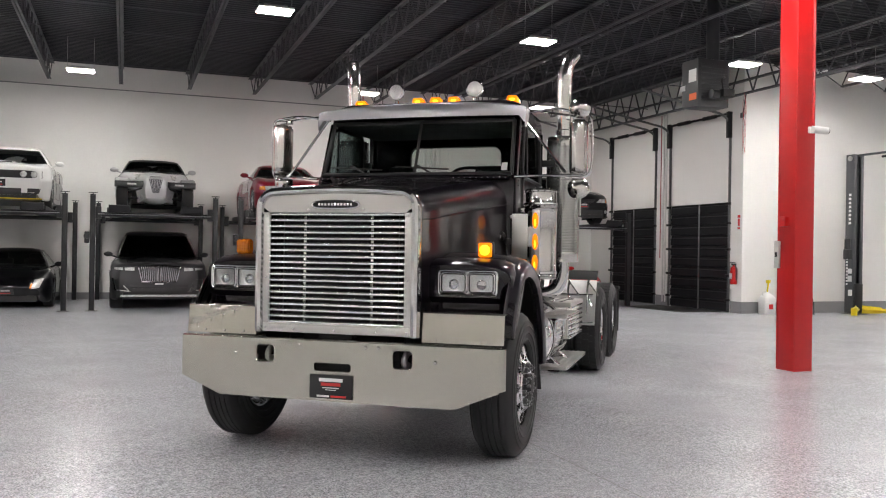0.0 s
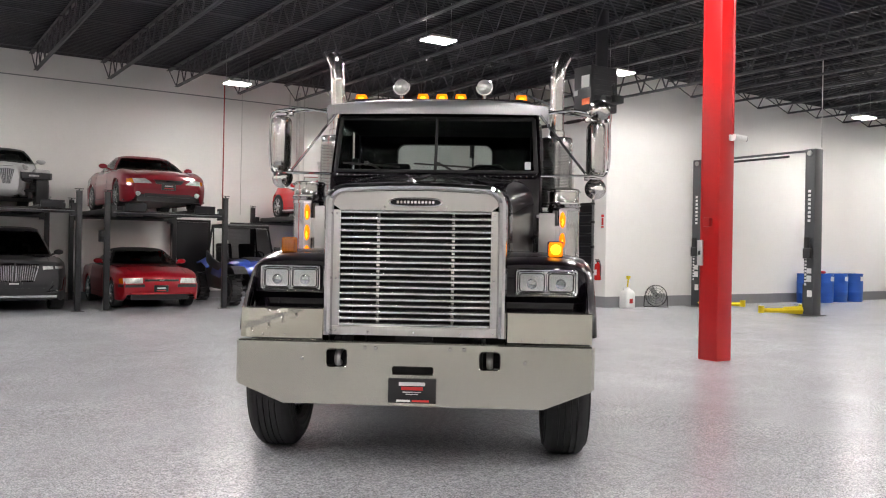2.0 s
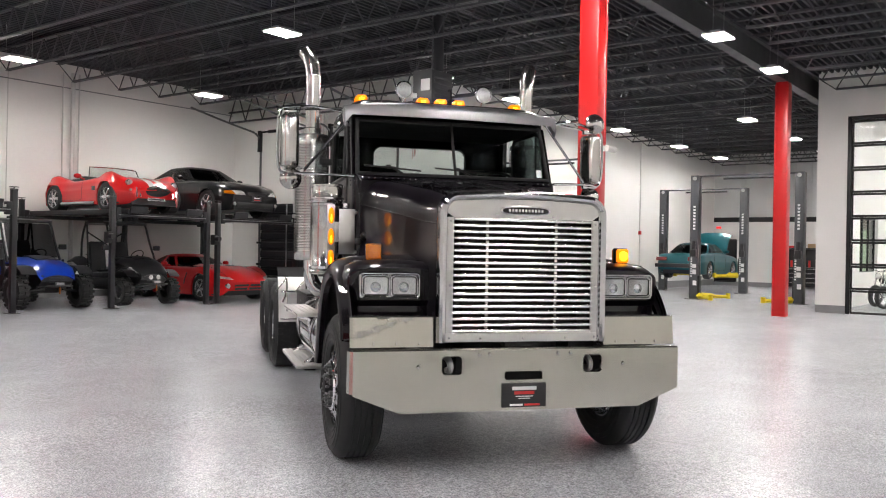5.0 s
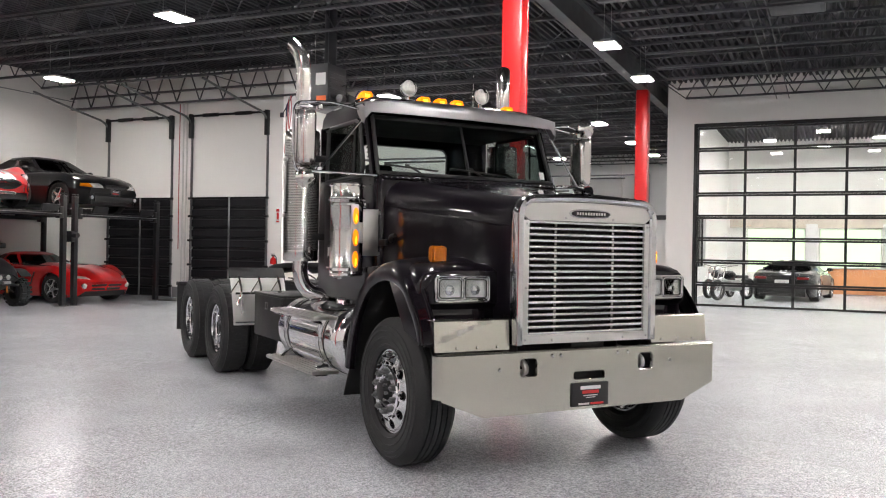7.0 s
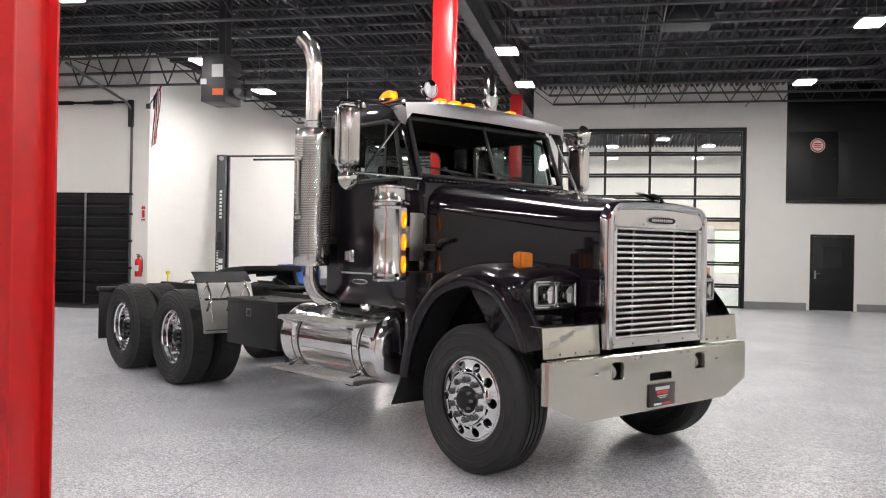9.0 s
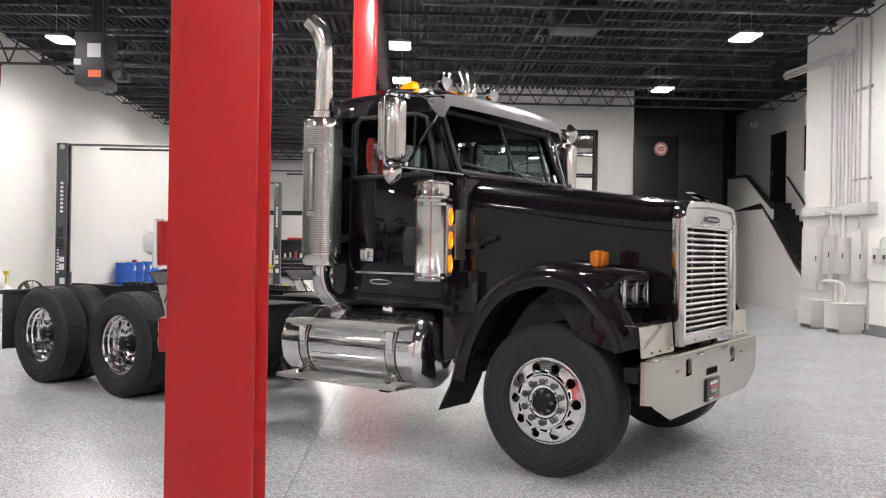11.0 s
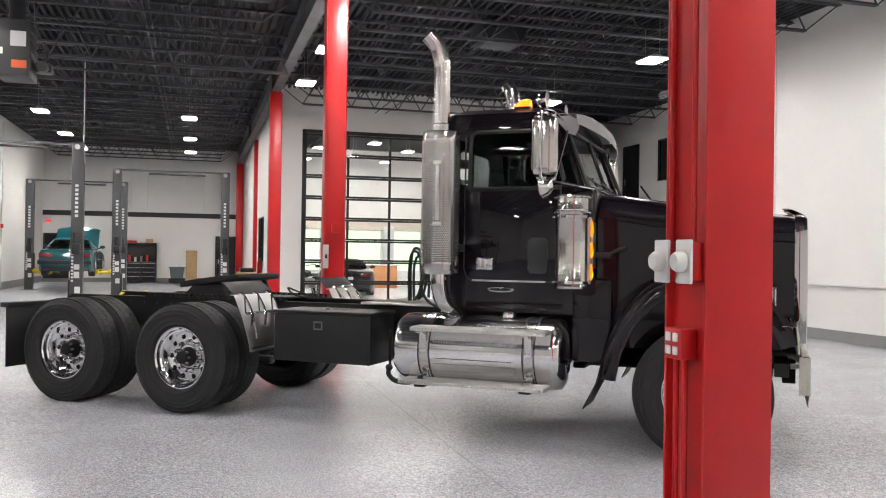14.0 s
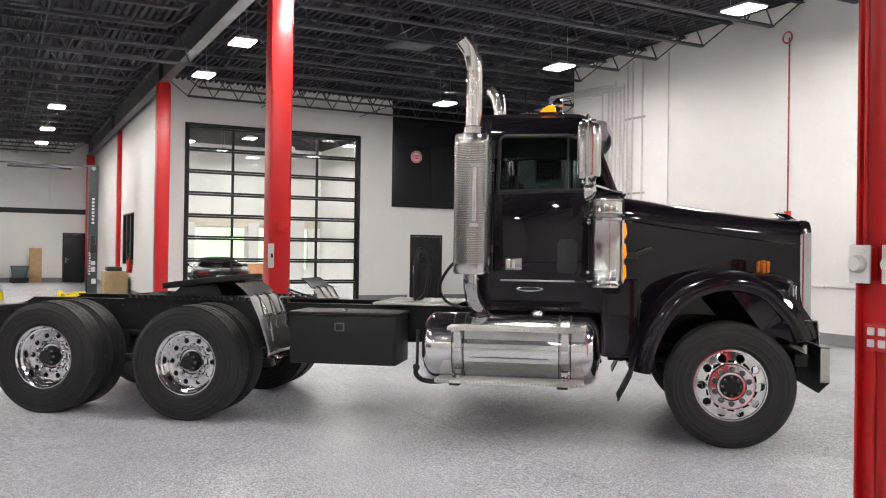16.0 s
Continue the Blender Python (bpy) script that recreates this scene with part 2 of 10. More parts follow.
# ---- the hall: floor, walls, roof ----
X0, XB, XD, XG = -11.0, 14.2, 20.08, 37.0
YH, YJ, YK, YF, YA = -0.55, -3.0, 8.42, 17.1, 24.3
DECK = 6.15
bm = BM()
def ground_z(x, y):
    """The slab falls a few centimetres towards the open middle of the hall."""
    return -0.045 * math.exp(-((x - 1.0) ** 2 + (y - 5.5) ** 2) / 49)


gx, gy = [-14 + 0.6 * i for i in range(91)], [-6 + 0.6 * i for i in range(58)]
loft(bm, [[(x, y, ground_z(x, y)) for y in gy] for x in gx])
box(bm, (-14, -6, -0.25), (40, 28.2, -0.12))
setting("floor", bm, M_FLOOR, "grey speckled flake epoxy floor with a satin shine", "floor", True)
M_JOINT = mat("joint_filler", (0.13, 0.13, 0.13), 0.6, var=0.3)
bm = BM()
for x in (-6.6, 3.1, 12.9, 22.7, 32.5):
    loft(bm, [[(q, y, ground_z(q, y) + 0.0012) for q in (x - 0.004, x + 0.004)] for y in [YH + 0.55 * i for i in range(46)]])
for y in (3.6, 8.66, 13.7):
    loft(bm, [[(x, q, ground_z(x, q) + 0.0012) for q in (y - 0.004, y + 0.004)] for x in [-11 + 0.5 * i for i in range(63)]])
setting("floor_joint", bm, M_JOINT, "thin dark filled saw-cut joints across the epoxy floor", "floor joint")

wall("wall_north", "y", YA, 0.2, X0, XB, 0, 6.4, [], M_WALL, "tall white painted wall behind the parked cars")
wall("wall_bays", "x", XB, 0.25, YF, YA + 0.2, 0, 6.4, [(17.55, 20.02, 0, 2.72), (20.7, 23.0, 0, 2.72)], M_WALL, "white wall with two black dock doors")
wall("wall_workshop", "y", YF, 0.2, XB + 0.25, XG, 0, 6.4, [], M_WALL, "white painted wall of the workshop")
wall("wall_far", "x", XG, 0.2, YK, YF + 0.2, 0, 6.4, [], M_WALL, "white far wall with a dark band")
wall("wall_partition", "y", YK, -0.2, XD + 0.2, XG, 0, 6.4, [(24.3, 27.0, 0.98, 2.66)], M_WALL, "white partition wall with a dark window")
wall("wall_showroom", "x", XD, 0.2, -1.1, YK, 0, 6.4, [(2.66, 7.6, 0, 4.88), (-0.25, 0.87, 0, 2.06)], M_WALL,
     "white wall with a large glass sectional door")
wall("wall_south", "y", YH, -0.25, X0, 13.6, 0, 6.4, [], M_WALL, "white wall carrying conduits and electrical boxes")
wall("wall_recess", "y", YJ, -0.2, 13.6, 24.0, 0, 6.4, [(20.1, 21.2, 2.95, 5.1), (17.6, 19.0, 3.8, 5.08)], M_WALL, "white wall of the stair recess")
wall("wall_recess_side", "x", 13.6, -0.2, YJ - 0.2, YH - 0.25, 0, 6.4, [], M_WALL, "white side wall of the recess")
wall("wall_recess_end", "x", 24.0, 0.2, YJ - 0.2, -1.1, 0, 6.4, [], M_BLACK, "black end wall of the stair recess")
wall("wall_recess_north", "y", -1.1, 0.2, XD + 0.2, 24.0, 0, 6.4, [], M_WALL, "white wall beside the stair")
wall("wall_west", "x", X0, -0.2, YH - 0.25, YA + 0.2, 0, 6.4, [], M_WALL, "plain white end wall")
# showroom shell behind the glass door
wall("wall_showroom_back", "x", 34.0, 0.2, -2.0, YK - 0.2, 0, 6.4, [(-0.5, 1.8, 0.7, 2.5), (2.4, 4.6, 0.7, 2.5), (5.2, 7.4, 0.7, 2.5)], M_WALL,
     "white showroom wall with wide windows")
wall("wall_showroom_side", "y", -1.1, -0.2, 24.2, 34.2, 0, 6.4, [], M_WALL, "white showroom side wall")
bm = BM()
box(bm, (33.6, -0.2, 0.0), (33.98, 0.6, 2.9), 0.02)
for y in (1.9, 4.7):
    box(bm, (33.6, y, 0.0), (33.98, y + 0.45, 2.7), 0.01)
setting("trim_pillar", bm, M_WALLGREY, "grey pillars between the showroom windows", "pillar")
# the hedge glows by itself, in place of daylight falling on it
M_GREEN = mat("glowing_far_foliage", (0.6, 0.72, 0.52), 0.8, var=0.3, scale=0.9, fine=6, emit=1.5)
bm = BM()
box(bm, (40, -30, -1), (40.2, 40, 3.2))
setting("backdrop", bm, M_GREEN, "self-glowing green hedge beyond the showroom windows", "backdrop")
bm = BM()
box(bm, (34.2, -30, -0.3), (60, 40, -0.05))
setting("ground", bm, mat("outside_paving", (0.3, 0.3, 0.29), 0.8), "pale paving outside the building", "ground")
bm = BM()
box(bm, (33.75, -1.0, 2.55), (33.99, 8.1, 3.0))
setting("trim_header", bm, mat("timber_header", (0.5, 0.45, 0.38), 0.5), "beige header above the showroom windows", "trim")

# base bands
bm = BM()
t = 0.012
for a, b in [((X0, YA - t, 0), (XB, YA, 0.18)), ((XB - t, YF, 0), (XB, 17.5, 0.28)), ((XB - t, 20.06, 0), (XB, 20.66, 0.28)), ((XB - t, 23.04, 0), (XB, YA - t, 0.28)),
             ((XB - t, YF - t, 0), (XG, YF, 0.28)), ((XG - t, YK, 0), (XG, YF - t, 0.2)), ((XD + 0.2, YK, 0), (XG - t, YK + t, 0.2)),
             ((XD - t, 7.7, 0), (XD, YK, 0.2)), ((XD - t, 0.95, 0), (XD, 2.56, 0.2)), ((XD - t, -1.1, 0), (XD, -0.33, 0.2)),
             ((X0, YH, 0), (13.6, YH + t, 0.2)), ((X0, YH + t, 0), (X0 + t, YA - t, 0.18))]:
    box(bm, a, b)
setting("baseboard", bm, M_BASE, "painted grey base band along the walls", "baseboard")
bm = BM()
box(bm, (XG - 0.03, YK + 0.02, 2.98), (XG, YF - 0.02, 3.2))
setting("trim_band", bm, M_BLACK, "dark horizontal band on the far wall", "trim")
bm = BM()
box(bm, (XG - 0.008, YK + 0.02, 3.2), (XG, YF - 0.02, 6.1))
for i in range(1, 7):
    box(bm, (XG - 0.02, YK + i * 1.24, 3.2), (XG - 0.008, YK + i * 1.24 + 0.02, 6.1))
setting("trim_upper_panel", bm, M_WALLGREY, "pale grey panels on the upper far wall", "wall panel")

# roof deck with ribs along x, in one mesh
bm = BM()
box(bm, (X0 - 0.3, -3.4, DECK + 0.06), (XG + 3, YA + 0.4, DECK + 0.3))
y = -3.2
while y < YA + 0.2:
    prism(bm, [(y, DECK + 0.06), (y + 0.02, DECK - 0.03), (y + 0.07, DECK - 0.03), (y + 0.09, DECK + 0.06)], X0, XG + 0.2, 0)
    y += 0.15
setting("ceiling", bm, M_CEIL, "charcoal painted ribbed steel roof deck", "ceiling")


def joist_mesh(length):
    """An open-web bar joist along y from 0: chords of paired angles, zigzag webs, raised bearing ends."""
    bm = BM()
    zt, zb = DECK - 0.034, 5.52
    for s in (-1, 1):
        box(bm, (s * 0.008, 0, zt - 0.06), (s * 0.06, length, zt - 0.052))
        box(bm, (s * 0.008, 0, zt - 0.06), (s * 0.014, length, zt))
        box(bm, (s * 0.008, 0.75, zb), (s * 0.05, length - 0.75, zb + 0.007))
        box(bm, (s * 0.008, 0.75, zb), (s * 0.013, length - 0.75, zb + 0.05))
    n = max(4, int(round((length - 1.5) / 0.66)))
    st = (length - 1.5) / n
    for i in range(n):
        y0 = 0.75 + i * st
        cyl(bm, (0, y0, zb + 0.02), (0, y0 + st / 2, zt - 0.02), 0.016, n=5, caps=False)
        cyl(bm, (0, y0 + st / 2, zt - 0.02), (0, y0 + st, zb + 0.02), 0.016, n=5, caps=False)
    cyl(bm, (0, 0.05, zt - 0.05), (0, 0.75, zb + 0.02), 0.014, n=5, caps=False)
    cyl(bm, (0, length - 0.05, zt - 0.05), (0, length - 0.75, zb + 0.02), 0.014, n=5, caps=False)
    return mesh_of("roof_joist", bm, M_JOIST, False)


JOISTS = {}


def joist(x, y0, y1):
    L = round(y1 - y0, 2)
    if L not in JOISTS:
        JOISTS[L] = joist_mesh(L)
    ob = new("roof_joist", JOISTS[L])
    ob.location = (x, y0, 0)
    tagged(ob, "charcoal open-web steel roof joist under the deck", "roof joist", "roof joists", "structure")


GY = 8.66
for x in [1.72 + 1.67 * k for k in range(-7, 5)] + [9.7] + [10.93 + 1.38 * k for k in range(19)]:
    if x < XD - 0.2:
        joist(x, YJ + 0.02 if x > 13.7 else YH + 0.02, GY - 0.1)
    if abs(x - 13.69) > 0.1:
        joist(x, GY + 0.1, YA - 0.02 if x < 13.5 else YF - 0.02)
# deeper truss that carries the roof edge in front of the dock doors
bm = BM()
ya, yb = GY + 0.1, YA - 0.02
for z in (5.24, 5.55, 6.03):
    for q in (-1, 1):
        box(bm, (13.97 + q * 0.008, ya, z), (13.97 + q * 0.05, yb, z + 0.008))
        box(bm, (13.97 + q * 0.008, ya, z + 0.008), (13.97 + q * 0.014, yb, z + 0.05))
n = 20
for i in range(n):
    y, st = ya + (yb - ya) * i / n, (yb - ya) / n
    cyl(bm, (13.97, y, 5.27), (13.97, y + st * 0.42, 6.05), 0.02, n=6, caps=False)
    cyl(bm, (13.97, y + st * 0.58, 6.05), (13.97, y + st, 5.27), 0.02, n=6, caps=False)
setting("roof_truss", bm, M_JOIST, "charcoal open-web roof truss above the dock doors", "roof truss")
# cross bridging rods between the joists
bm = BM()
for y in (2.6, 5.3, 5.6, 11.5, 14.4):
    for z in (5.56, DECK - 0.09):
        cyl(bm, (X0, y, z), (XG if y > GY else XD, y, z), 0.013, n=5, caps=False)
for y in (18.0, 21.2):
    for z in (5.56, DECK - 0.09):
        cyl(bm, (X0, y, z), (XB, y, z), 0.013, n=5, caps=False)
setting("trim_bridging", bm, M_JOIST, "thin charcoal bridging rods across the roof joists", "bridging")
# roof beam on the column line
bm = BM()
box(bm, (X0, GY - 0.11, 5.56), (XG, GY + 0.11, 5.58))
box(bm, (X0, GY - 0.11, 6.1), (XG, GY + 0.11, 6.12))
box(bm, (X0, GY - 0.008, 5.58), (XG, GY + 0.008, 6.1))
for x in (-1.52, 8.05, 17.8, 27.6):
    for s in (-1, 1):
        box(bm, (x - 0.006, GY + s * 0.008, 5.58), (x + 0.006, GY + s * 0.11, 6.1))
setting("roof_beam", bm, M_GIRDER, "grey painted steel roof beam on the red columns", "roof beam")


# ---- red columns ----
def column(x, w, y, d=0.0, recess=False):
    c = thing("red_column", "glossy red painted square steel column standing on the epoxy floor", "column", pose(x, y, 0), "red columns", "structure")
    bm = BM()
    h = w / 2
    # wide-flange shape: two flanges and a web, boxed in by cover plates on the sides
    k = d / 2 or h
    if recess:
        # an open wide-flange section, its sides set back between the flanges
        box(bm, (-h + 0.018, 0.03 - k, -0.06), (h - 0.018, k - 0.017, 5.555))
        part("shaft", bm, M_RED, c)
        for q in (-1, 1):
            bm = BM()
            box(bm, (min(q * h, q * (h - 0.0175)), -k - 0.014, -0.06), (max(q * h, q * (h - 0.0175)), k + 0.014, 5.5), 0.004)
            part("flange", bm, M_RED, c)
    else:
        box(bm, (-h, -k, -0.06), (h, k, 5.555), 0.012)
        part("shaft", bm, M_RED, c)
        bm = BM()
        box(bm, (-h - 0.002, -k - 0.014, -0.06), (h + 0.002, -k - 0.002, 5.5), 0.003)
        box(bm, (-h - 0.002, k + 0.002, -0.06), (h + 0.002, k + 0.014, 5.5), 0.003)
        part("flange", bm, M_RED, c)
    return c


COLS = [column(-1.5, 0.29, 8.612, 0.27, True)] + [column(x, 0.28, y) for x, y in ((8.05, GY), (17.8, GY), (27.6, 8.4), (36.8, 8.6))]


# ---- high bay lamps ----
def lamp_master():
    c = thing("high_bay_lamp", "lit white rectangular LED high bay lamp hung under the roof", "ceiling lamp", pose(0, 0, -50), "high bay lamps")
    bm = BM()
    box(bm, (-0.295, -0.21, 0.012), (0.295, 0.21, 0.05), 0.01)
    box(bm, (-0.2, -0.09, 0.05), (0.2, 0.09, 0.1), 0.01)
    part("housing", bm, M_LAMPBODY, c)
    bm = BM()
    box(bm, (-0.28, -0.195, 0.0), (0.28, 0.195, 0.0115))
    part("diffuser", bm, M_LAMP, c, "glowing white diffuser")
    for s in (-0.28, 0.28):
        bm = BM()
        cyl(bm, (s, 0, 0.05), (s, 0, 0.84), 0.004, n=5)
        part("hanger", bm, M_STEEL, c)
    return c


LAMPS = [(-0.8, 21.3), (5.9, 21.3), (10.9, 21.3), (2.5, 14.6), (7.45, 14.7), (12.2, 14.7), (15.6, 14.8), (22, 14.85), (26.95, 14.85), (31.3, 14.85),
         (12, 8.2), (15.4, 8.2), (21.9, 10.8), (26.8, 10.8), (31, 10.8), (10.7, 1.95), (15.8, 1.95), (5.8, 1.9),
         # lamps out of view, added along the same rows to light the hall
         (0.8, 1.9), (-4.2, 1.9), (-9, 1.9), (-2.4, 14.6), (-7.3, 14.6), (-2.4, 7.6), (-7.6, 8.2), (2.4, 8.2), (7.1, 8.2), (-7.5, 21.3)]
lamp = lamp_master()
for i, (x, y) in enumerate(LAMPS):
    m = pose(x, y, 5.36)
    if i == 0:
        lamp.matrix_basis = m
    else:
        copy_thing(lamp, m)
# showroom lamps; the last four are extra, added only to brighten the room
for x, y in [(23.5, 6.2), (23.5, 2.8), (27.5, 6.2), (27.5, 2.8), (31.5, 6.2), (31.5, 2.8), (25.5, 4.5), (29.5, 4.5), (29.5, 0.8), (25.5, 0.8)]:
    copy_thing(lamp, pose(x, y, 5.36))


# ---- doors and windows ----
def glass_door():
    c = thing("door_glass", "black framed full-view glass sectional overhead door, closed", "overhead door", pose(XD, 0, 0), kind="structure")
    y0, y1, h, n, k = 2.66, 7.6, 4.88, 8, 4
    bm = BM()
    box(bm, (-0.03, y0 - 0.1, 0), (0.08, y0, h + 0.1), 0.006)
    box(bm, (-0.03, y1, 0), (0.08, y1 + 0.1, h + 0.1), 0.006)
    box(bm, (-0.03, y0, h), (0.08, y1, h + 0.1), 0.006)
    part("door_frame", bm, M_BLACK, c)
    sh = h / n
    for i in range(n):
        bm = BM()
        z0, z1 = i * sh + 0.004, (i + 1) * sh - 0.004
        box(bm, (0.05, y0, z0), (0.1, y1, z0 + 0.055), 0.004)
        box(bm, (0.05, y0, z1 - 0.055), (0.1, y1, z1), 0.004)
        for j in range(k + 1):
            y = y0 + (y1 - y0) * j / k
            box(bm, (0.052, max(y - 0.035, y0), z0 + 0.055), (0.098, min(y + 0.035, y1), z1 - 0.055))
        s = part("section", bm, M_BLACK, c)
        for j in range(k):
            ya, yb = y0 + (y1 - y0) * j / k + 0.035, y0 + (y1 - y0) * (j + 1) / k - 0.035
            bm = BM()
            box(bm, (0.072, ya, z0 + 0.055), (0.078, yb, z1 - 0.055))
            p = part("pane", bm, M_PANE, s, smooth=False)
            p.visible_shadow = False
    return c


glass_door()


M_TRACK = mat("dull_track_steel", (0.13, 0.13, 0.135), 0.45, 0.6, var=0.15)


def dock_door(y0, y1, name):
    c = thing(name, "closed black ribbed sectional dock door in the white wall", "dock door", pose(XB, 0, 0), kind="structure")
    n, h = 10, 2.72
    sh = h / n
    for i in range(n):
        bm = BM()
        z = i * sh
        prism(bm, [(0.06, z + 0.003), (0.015, z + 0.025), (0.015, z + sh - 0.07), (0.035, z + sh - 0.05), (0.035, z + sh - 0.003), (0.06, z + sh - 0.003)], y0, y1, 1)
        part("door_section", bm, M_DOORBLACK, c, smooth=False)
    # unseen sheet added behind the sections to keep sky light out of the gaps
    bm = BM()
    box(bm, (0.062, y0 - 0.02, 0.0), (0.1, y1 + 0.02, h + 0.02))
    part("backing", bm, M_DOORBLACK, c, smooth=False)
    bm = BM()
    ym = (y0 + y1) / 2
    box(bm, (0.0, ym - 0.025, 0), (0.014, ym + 0.025, h), 0.004)
    part("strut", bm, M_STEEL, c)
    for y in (y0, y1):
        s = 1 if y == y1 else -1
        bm = BM()
        box(bm, (-0.06, y - 0.022, 0), (-0.003, y + 0.022, 4.55), 0.006)
        arc = [(-0.03, y, 4.5), (-0.1, y, 4.72), (-0.3, y, 4.86), (-0.6, y, 4.92), (-1.4, y, 5.06), (-2.6, y, 5.3)]
        tube(bm, smooth_path(arc, 5), 0.03, 6)
        part("track", bm, M_TRACK, c)
        bm = BM()
        box(bm, (-0.12, y - 0.04, 4.3), (-0.002, y + 0.06, 4.95), 0.01)
        part("bracket", bm, M_BLACK, c)
        bm = BM()
        for z in (0.3, 0.9, 1.55, 2.2, 2.68):
            box(bm, (-0.1, y - 0.06, z - 0.03), (-0.02, y + 0.06, z + 0.03), 0.008)
        part("hinge", bm, M_BLACK, c)
    bm = BM()
    cyl(bm, (-0.08, y0, 4.9), (-0.08, y1, 4.9), 0.03, n=10)
    for y in (y0 + 0.5, y1 - 0.9):
        cyl(bm, (-0.08, y, 4.9), (-0.08, y + 0.5, 4.9), 0.05, n=12)
    part("spring_shaft", bm, M_BLACK, c)


dock_door(17.55, 20.02, "door_1")
dock_door(20.7, 23.0, "door_2")


def man_door(name, m, w, h, window, label):
    """A door in the plane y = 0, hinge side at x = 0, seen from -y."""
    c = thing(name, label, "door", m, kind="structure")
    bm = BM()
    box(bm, (-0.06, -0.02, 0), (0, 0.1, h + 0.06), 0.004)
    box(bm, (w, -0.02, 0), (w + 0.06, 0.1, h + 0.06), 0.004)
    box(bm, (0, -0.02, h), (w, 0.1, h + 0.06), 0.004)
    part("door_frame", bm, M_BLACK, c)
    bm = BM()
    box(bm, (0.004, 0.0, 0.008), (w - 0.004, 0.045, h - 0.004), 0.003)
    leaf = part("door_leaf", bm, M_DOORBLACK, c)
    if window:
        bm = BM()
        box(bm, (w * 0.24, -0.012, h * 0.57), (w * 0.76, -0.001, h * 0.88), 0.004)
        part("window_bead", bm, M_BLACK, leaf)
        bm = BM()
        box(bm, (w * 0.28, -0.016, h * 0.59), (w * 0.72, -0.0125, h * 0.86))
        part("pane", bm, mat("dark_pane", (0.02, 0.02, 0.022), 0.08), leaf)
    bm = BM()
    box(bm, (0.06, -0.02, 0.86), (0.1, -0.001, 1.08), 0.004)
    cyl(bm, (0.08, -0.06, 1.0), (0.08, -0.02, 1.0), 0.012, n=10)
    cyl(bm, (0.08, -0.055, 1.0), (0.2, -0.055, 1.0), 0.01, n=10)
    part("door_handle", bm, M_STEEL, leaf, "brushed steel lever handle")
    return c


# rz -90 turns the face to -x
man_door("door_3", pose(XD + 0.02, 0.81, 0, 0, 0, -90), 1.0, 2.0, True, "closed black steel door with a small window beside the glass door")
man_door("door_4", pose(XG - 0.06, 9.6, 0, 0, 0, -90), 0.95, 2.1, False, "closed dark grey steel door in the far wall")
man_door("door_5", pose(21.15, YJ - 0.02, 2.95, 0, 0, 180), 1.0, 2.08, False, "dark door at the head of the stair")
man_door("door_6", pose(5.25, YA - 0.06, 0, 0, 0, 0), 0.95, 2.05, False, "closed dark steel door behind the car lifts")


def dark_window(name, m, w, h, n, label):
    c = thing(name, label, "window", m, kind="structure")
    bm = BM()
    for x in [w * i / n for i in range(n + 1)]:
        box(bm, (x - 0.03, -0.03, 0), (x + 0.03, 0.06, h), 0.003)
    box(bm, (0, -0.028, -0.03), (w, 0.058, 0.03))
    box(bm, (0, -0.028, h - 0.03), (w, 0.058, h + 0.03))
    part("window_frame", bm, M_BLACK, c)
    for i in range(n):
        bm = BM()
        box(bm, (w * i / n + 0.03, 0.02, 0.03), (w * (i + 1) / n - 0.03, 0.028, h - 0.03))
        part("pane", bm, mat("dark_glass", (0.012, 0.012, 0.014), 0.05, var=0.0, bump=0), c)
    return c


dark_window("window_1", pose(27.0, YK - 0.05, 0.98, 0, 0, 180), 2.7, 1.68, 3, "dark three-pane window in the partition wall")
dark_window("window_2", pose(19.0, YJ - 0.05, 3.8, 0, 0, 180), 1.4, 1.28, 1, "dark window on the upper stair wall")
# black mezzanine shutters above the steel door
c = thing("window_3", "black painted mezzanine shutters high on the white wall", "shutters", pose(XD, 0, 0), kind="structure")
bm = BM()
box(bm, (-0.05, -1.1, 2.98), (-0.002, 1.52, 6.14), 0.004)
part("backing", bm, M_BLACK, c)
for a, b in [(-1.06, 0.2), (0.24, 1.48)]:
    bm = BM()
    box(bm, (-0.09, a, 3.06), (-0.052, b, 4.84), 0.006)
    sh = part("shutter", bm, M_DOORBLACK, c)
    bm = BM()
    for z in (3.3, 4.1, 4.6):
        box(bm, (-0.1, a + 0.02, z - 0.04), (-0.0905, a + 0.1, z + 0.04), 0.003)
    part("hinge", bm, M_BLACK, sh)
bm = BM()
box(bm, (-0.08, -1.1, 2.9), (-0.003, 1.52, 2.98), 0.004)
part("window_sill", bm, M_BLACK, c)
# stair in the recess
st = thing("staircase", "black stair with a white half wall rising in the recess", "staircase", pose(15.98, 0, 0), kind="structure")
for i in range(16):
    bm = BM()
    x = i * 0.2474
    box(bm, (x, YJ + 0.001, max(0.0, i * 0.184 - 0.2)), (x + 0.2474, -2.3, (i + 1) * 0.184), 0.003)
    part("step", bm, M_BLACK, st)
bm = BM()
prism(bm, [(0.0, 0.0), (0.24, 0.0), (3.96, 2.77), (3.96, 2.95), (0.0, 0.03)], -2.299, -2.26, 1)
part("stringer", bm, M_BLACK, st)
bm = BM()
prism(bm, [(0.245, 0.0), (6.6, 0.0), (6.6, 2.78), (3.965, 2.765)], -2.299, -2.22, 1)
part("under_stair_wall", bm, M_WALL, st)
bm = BM()
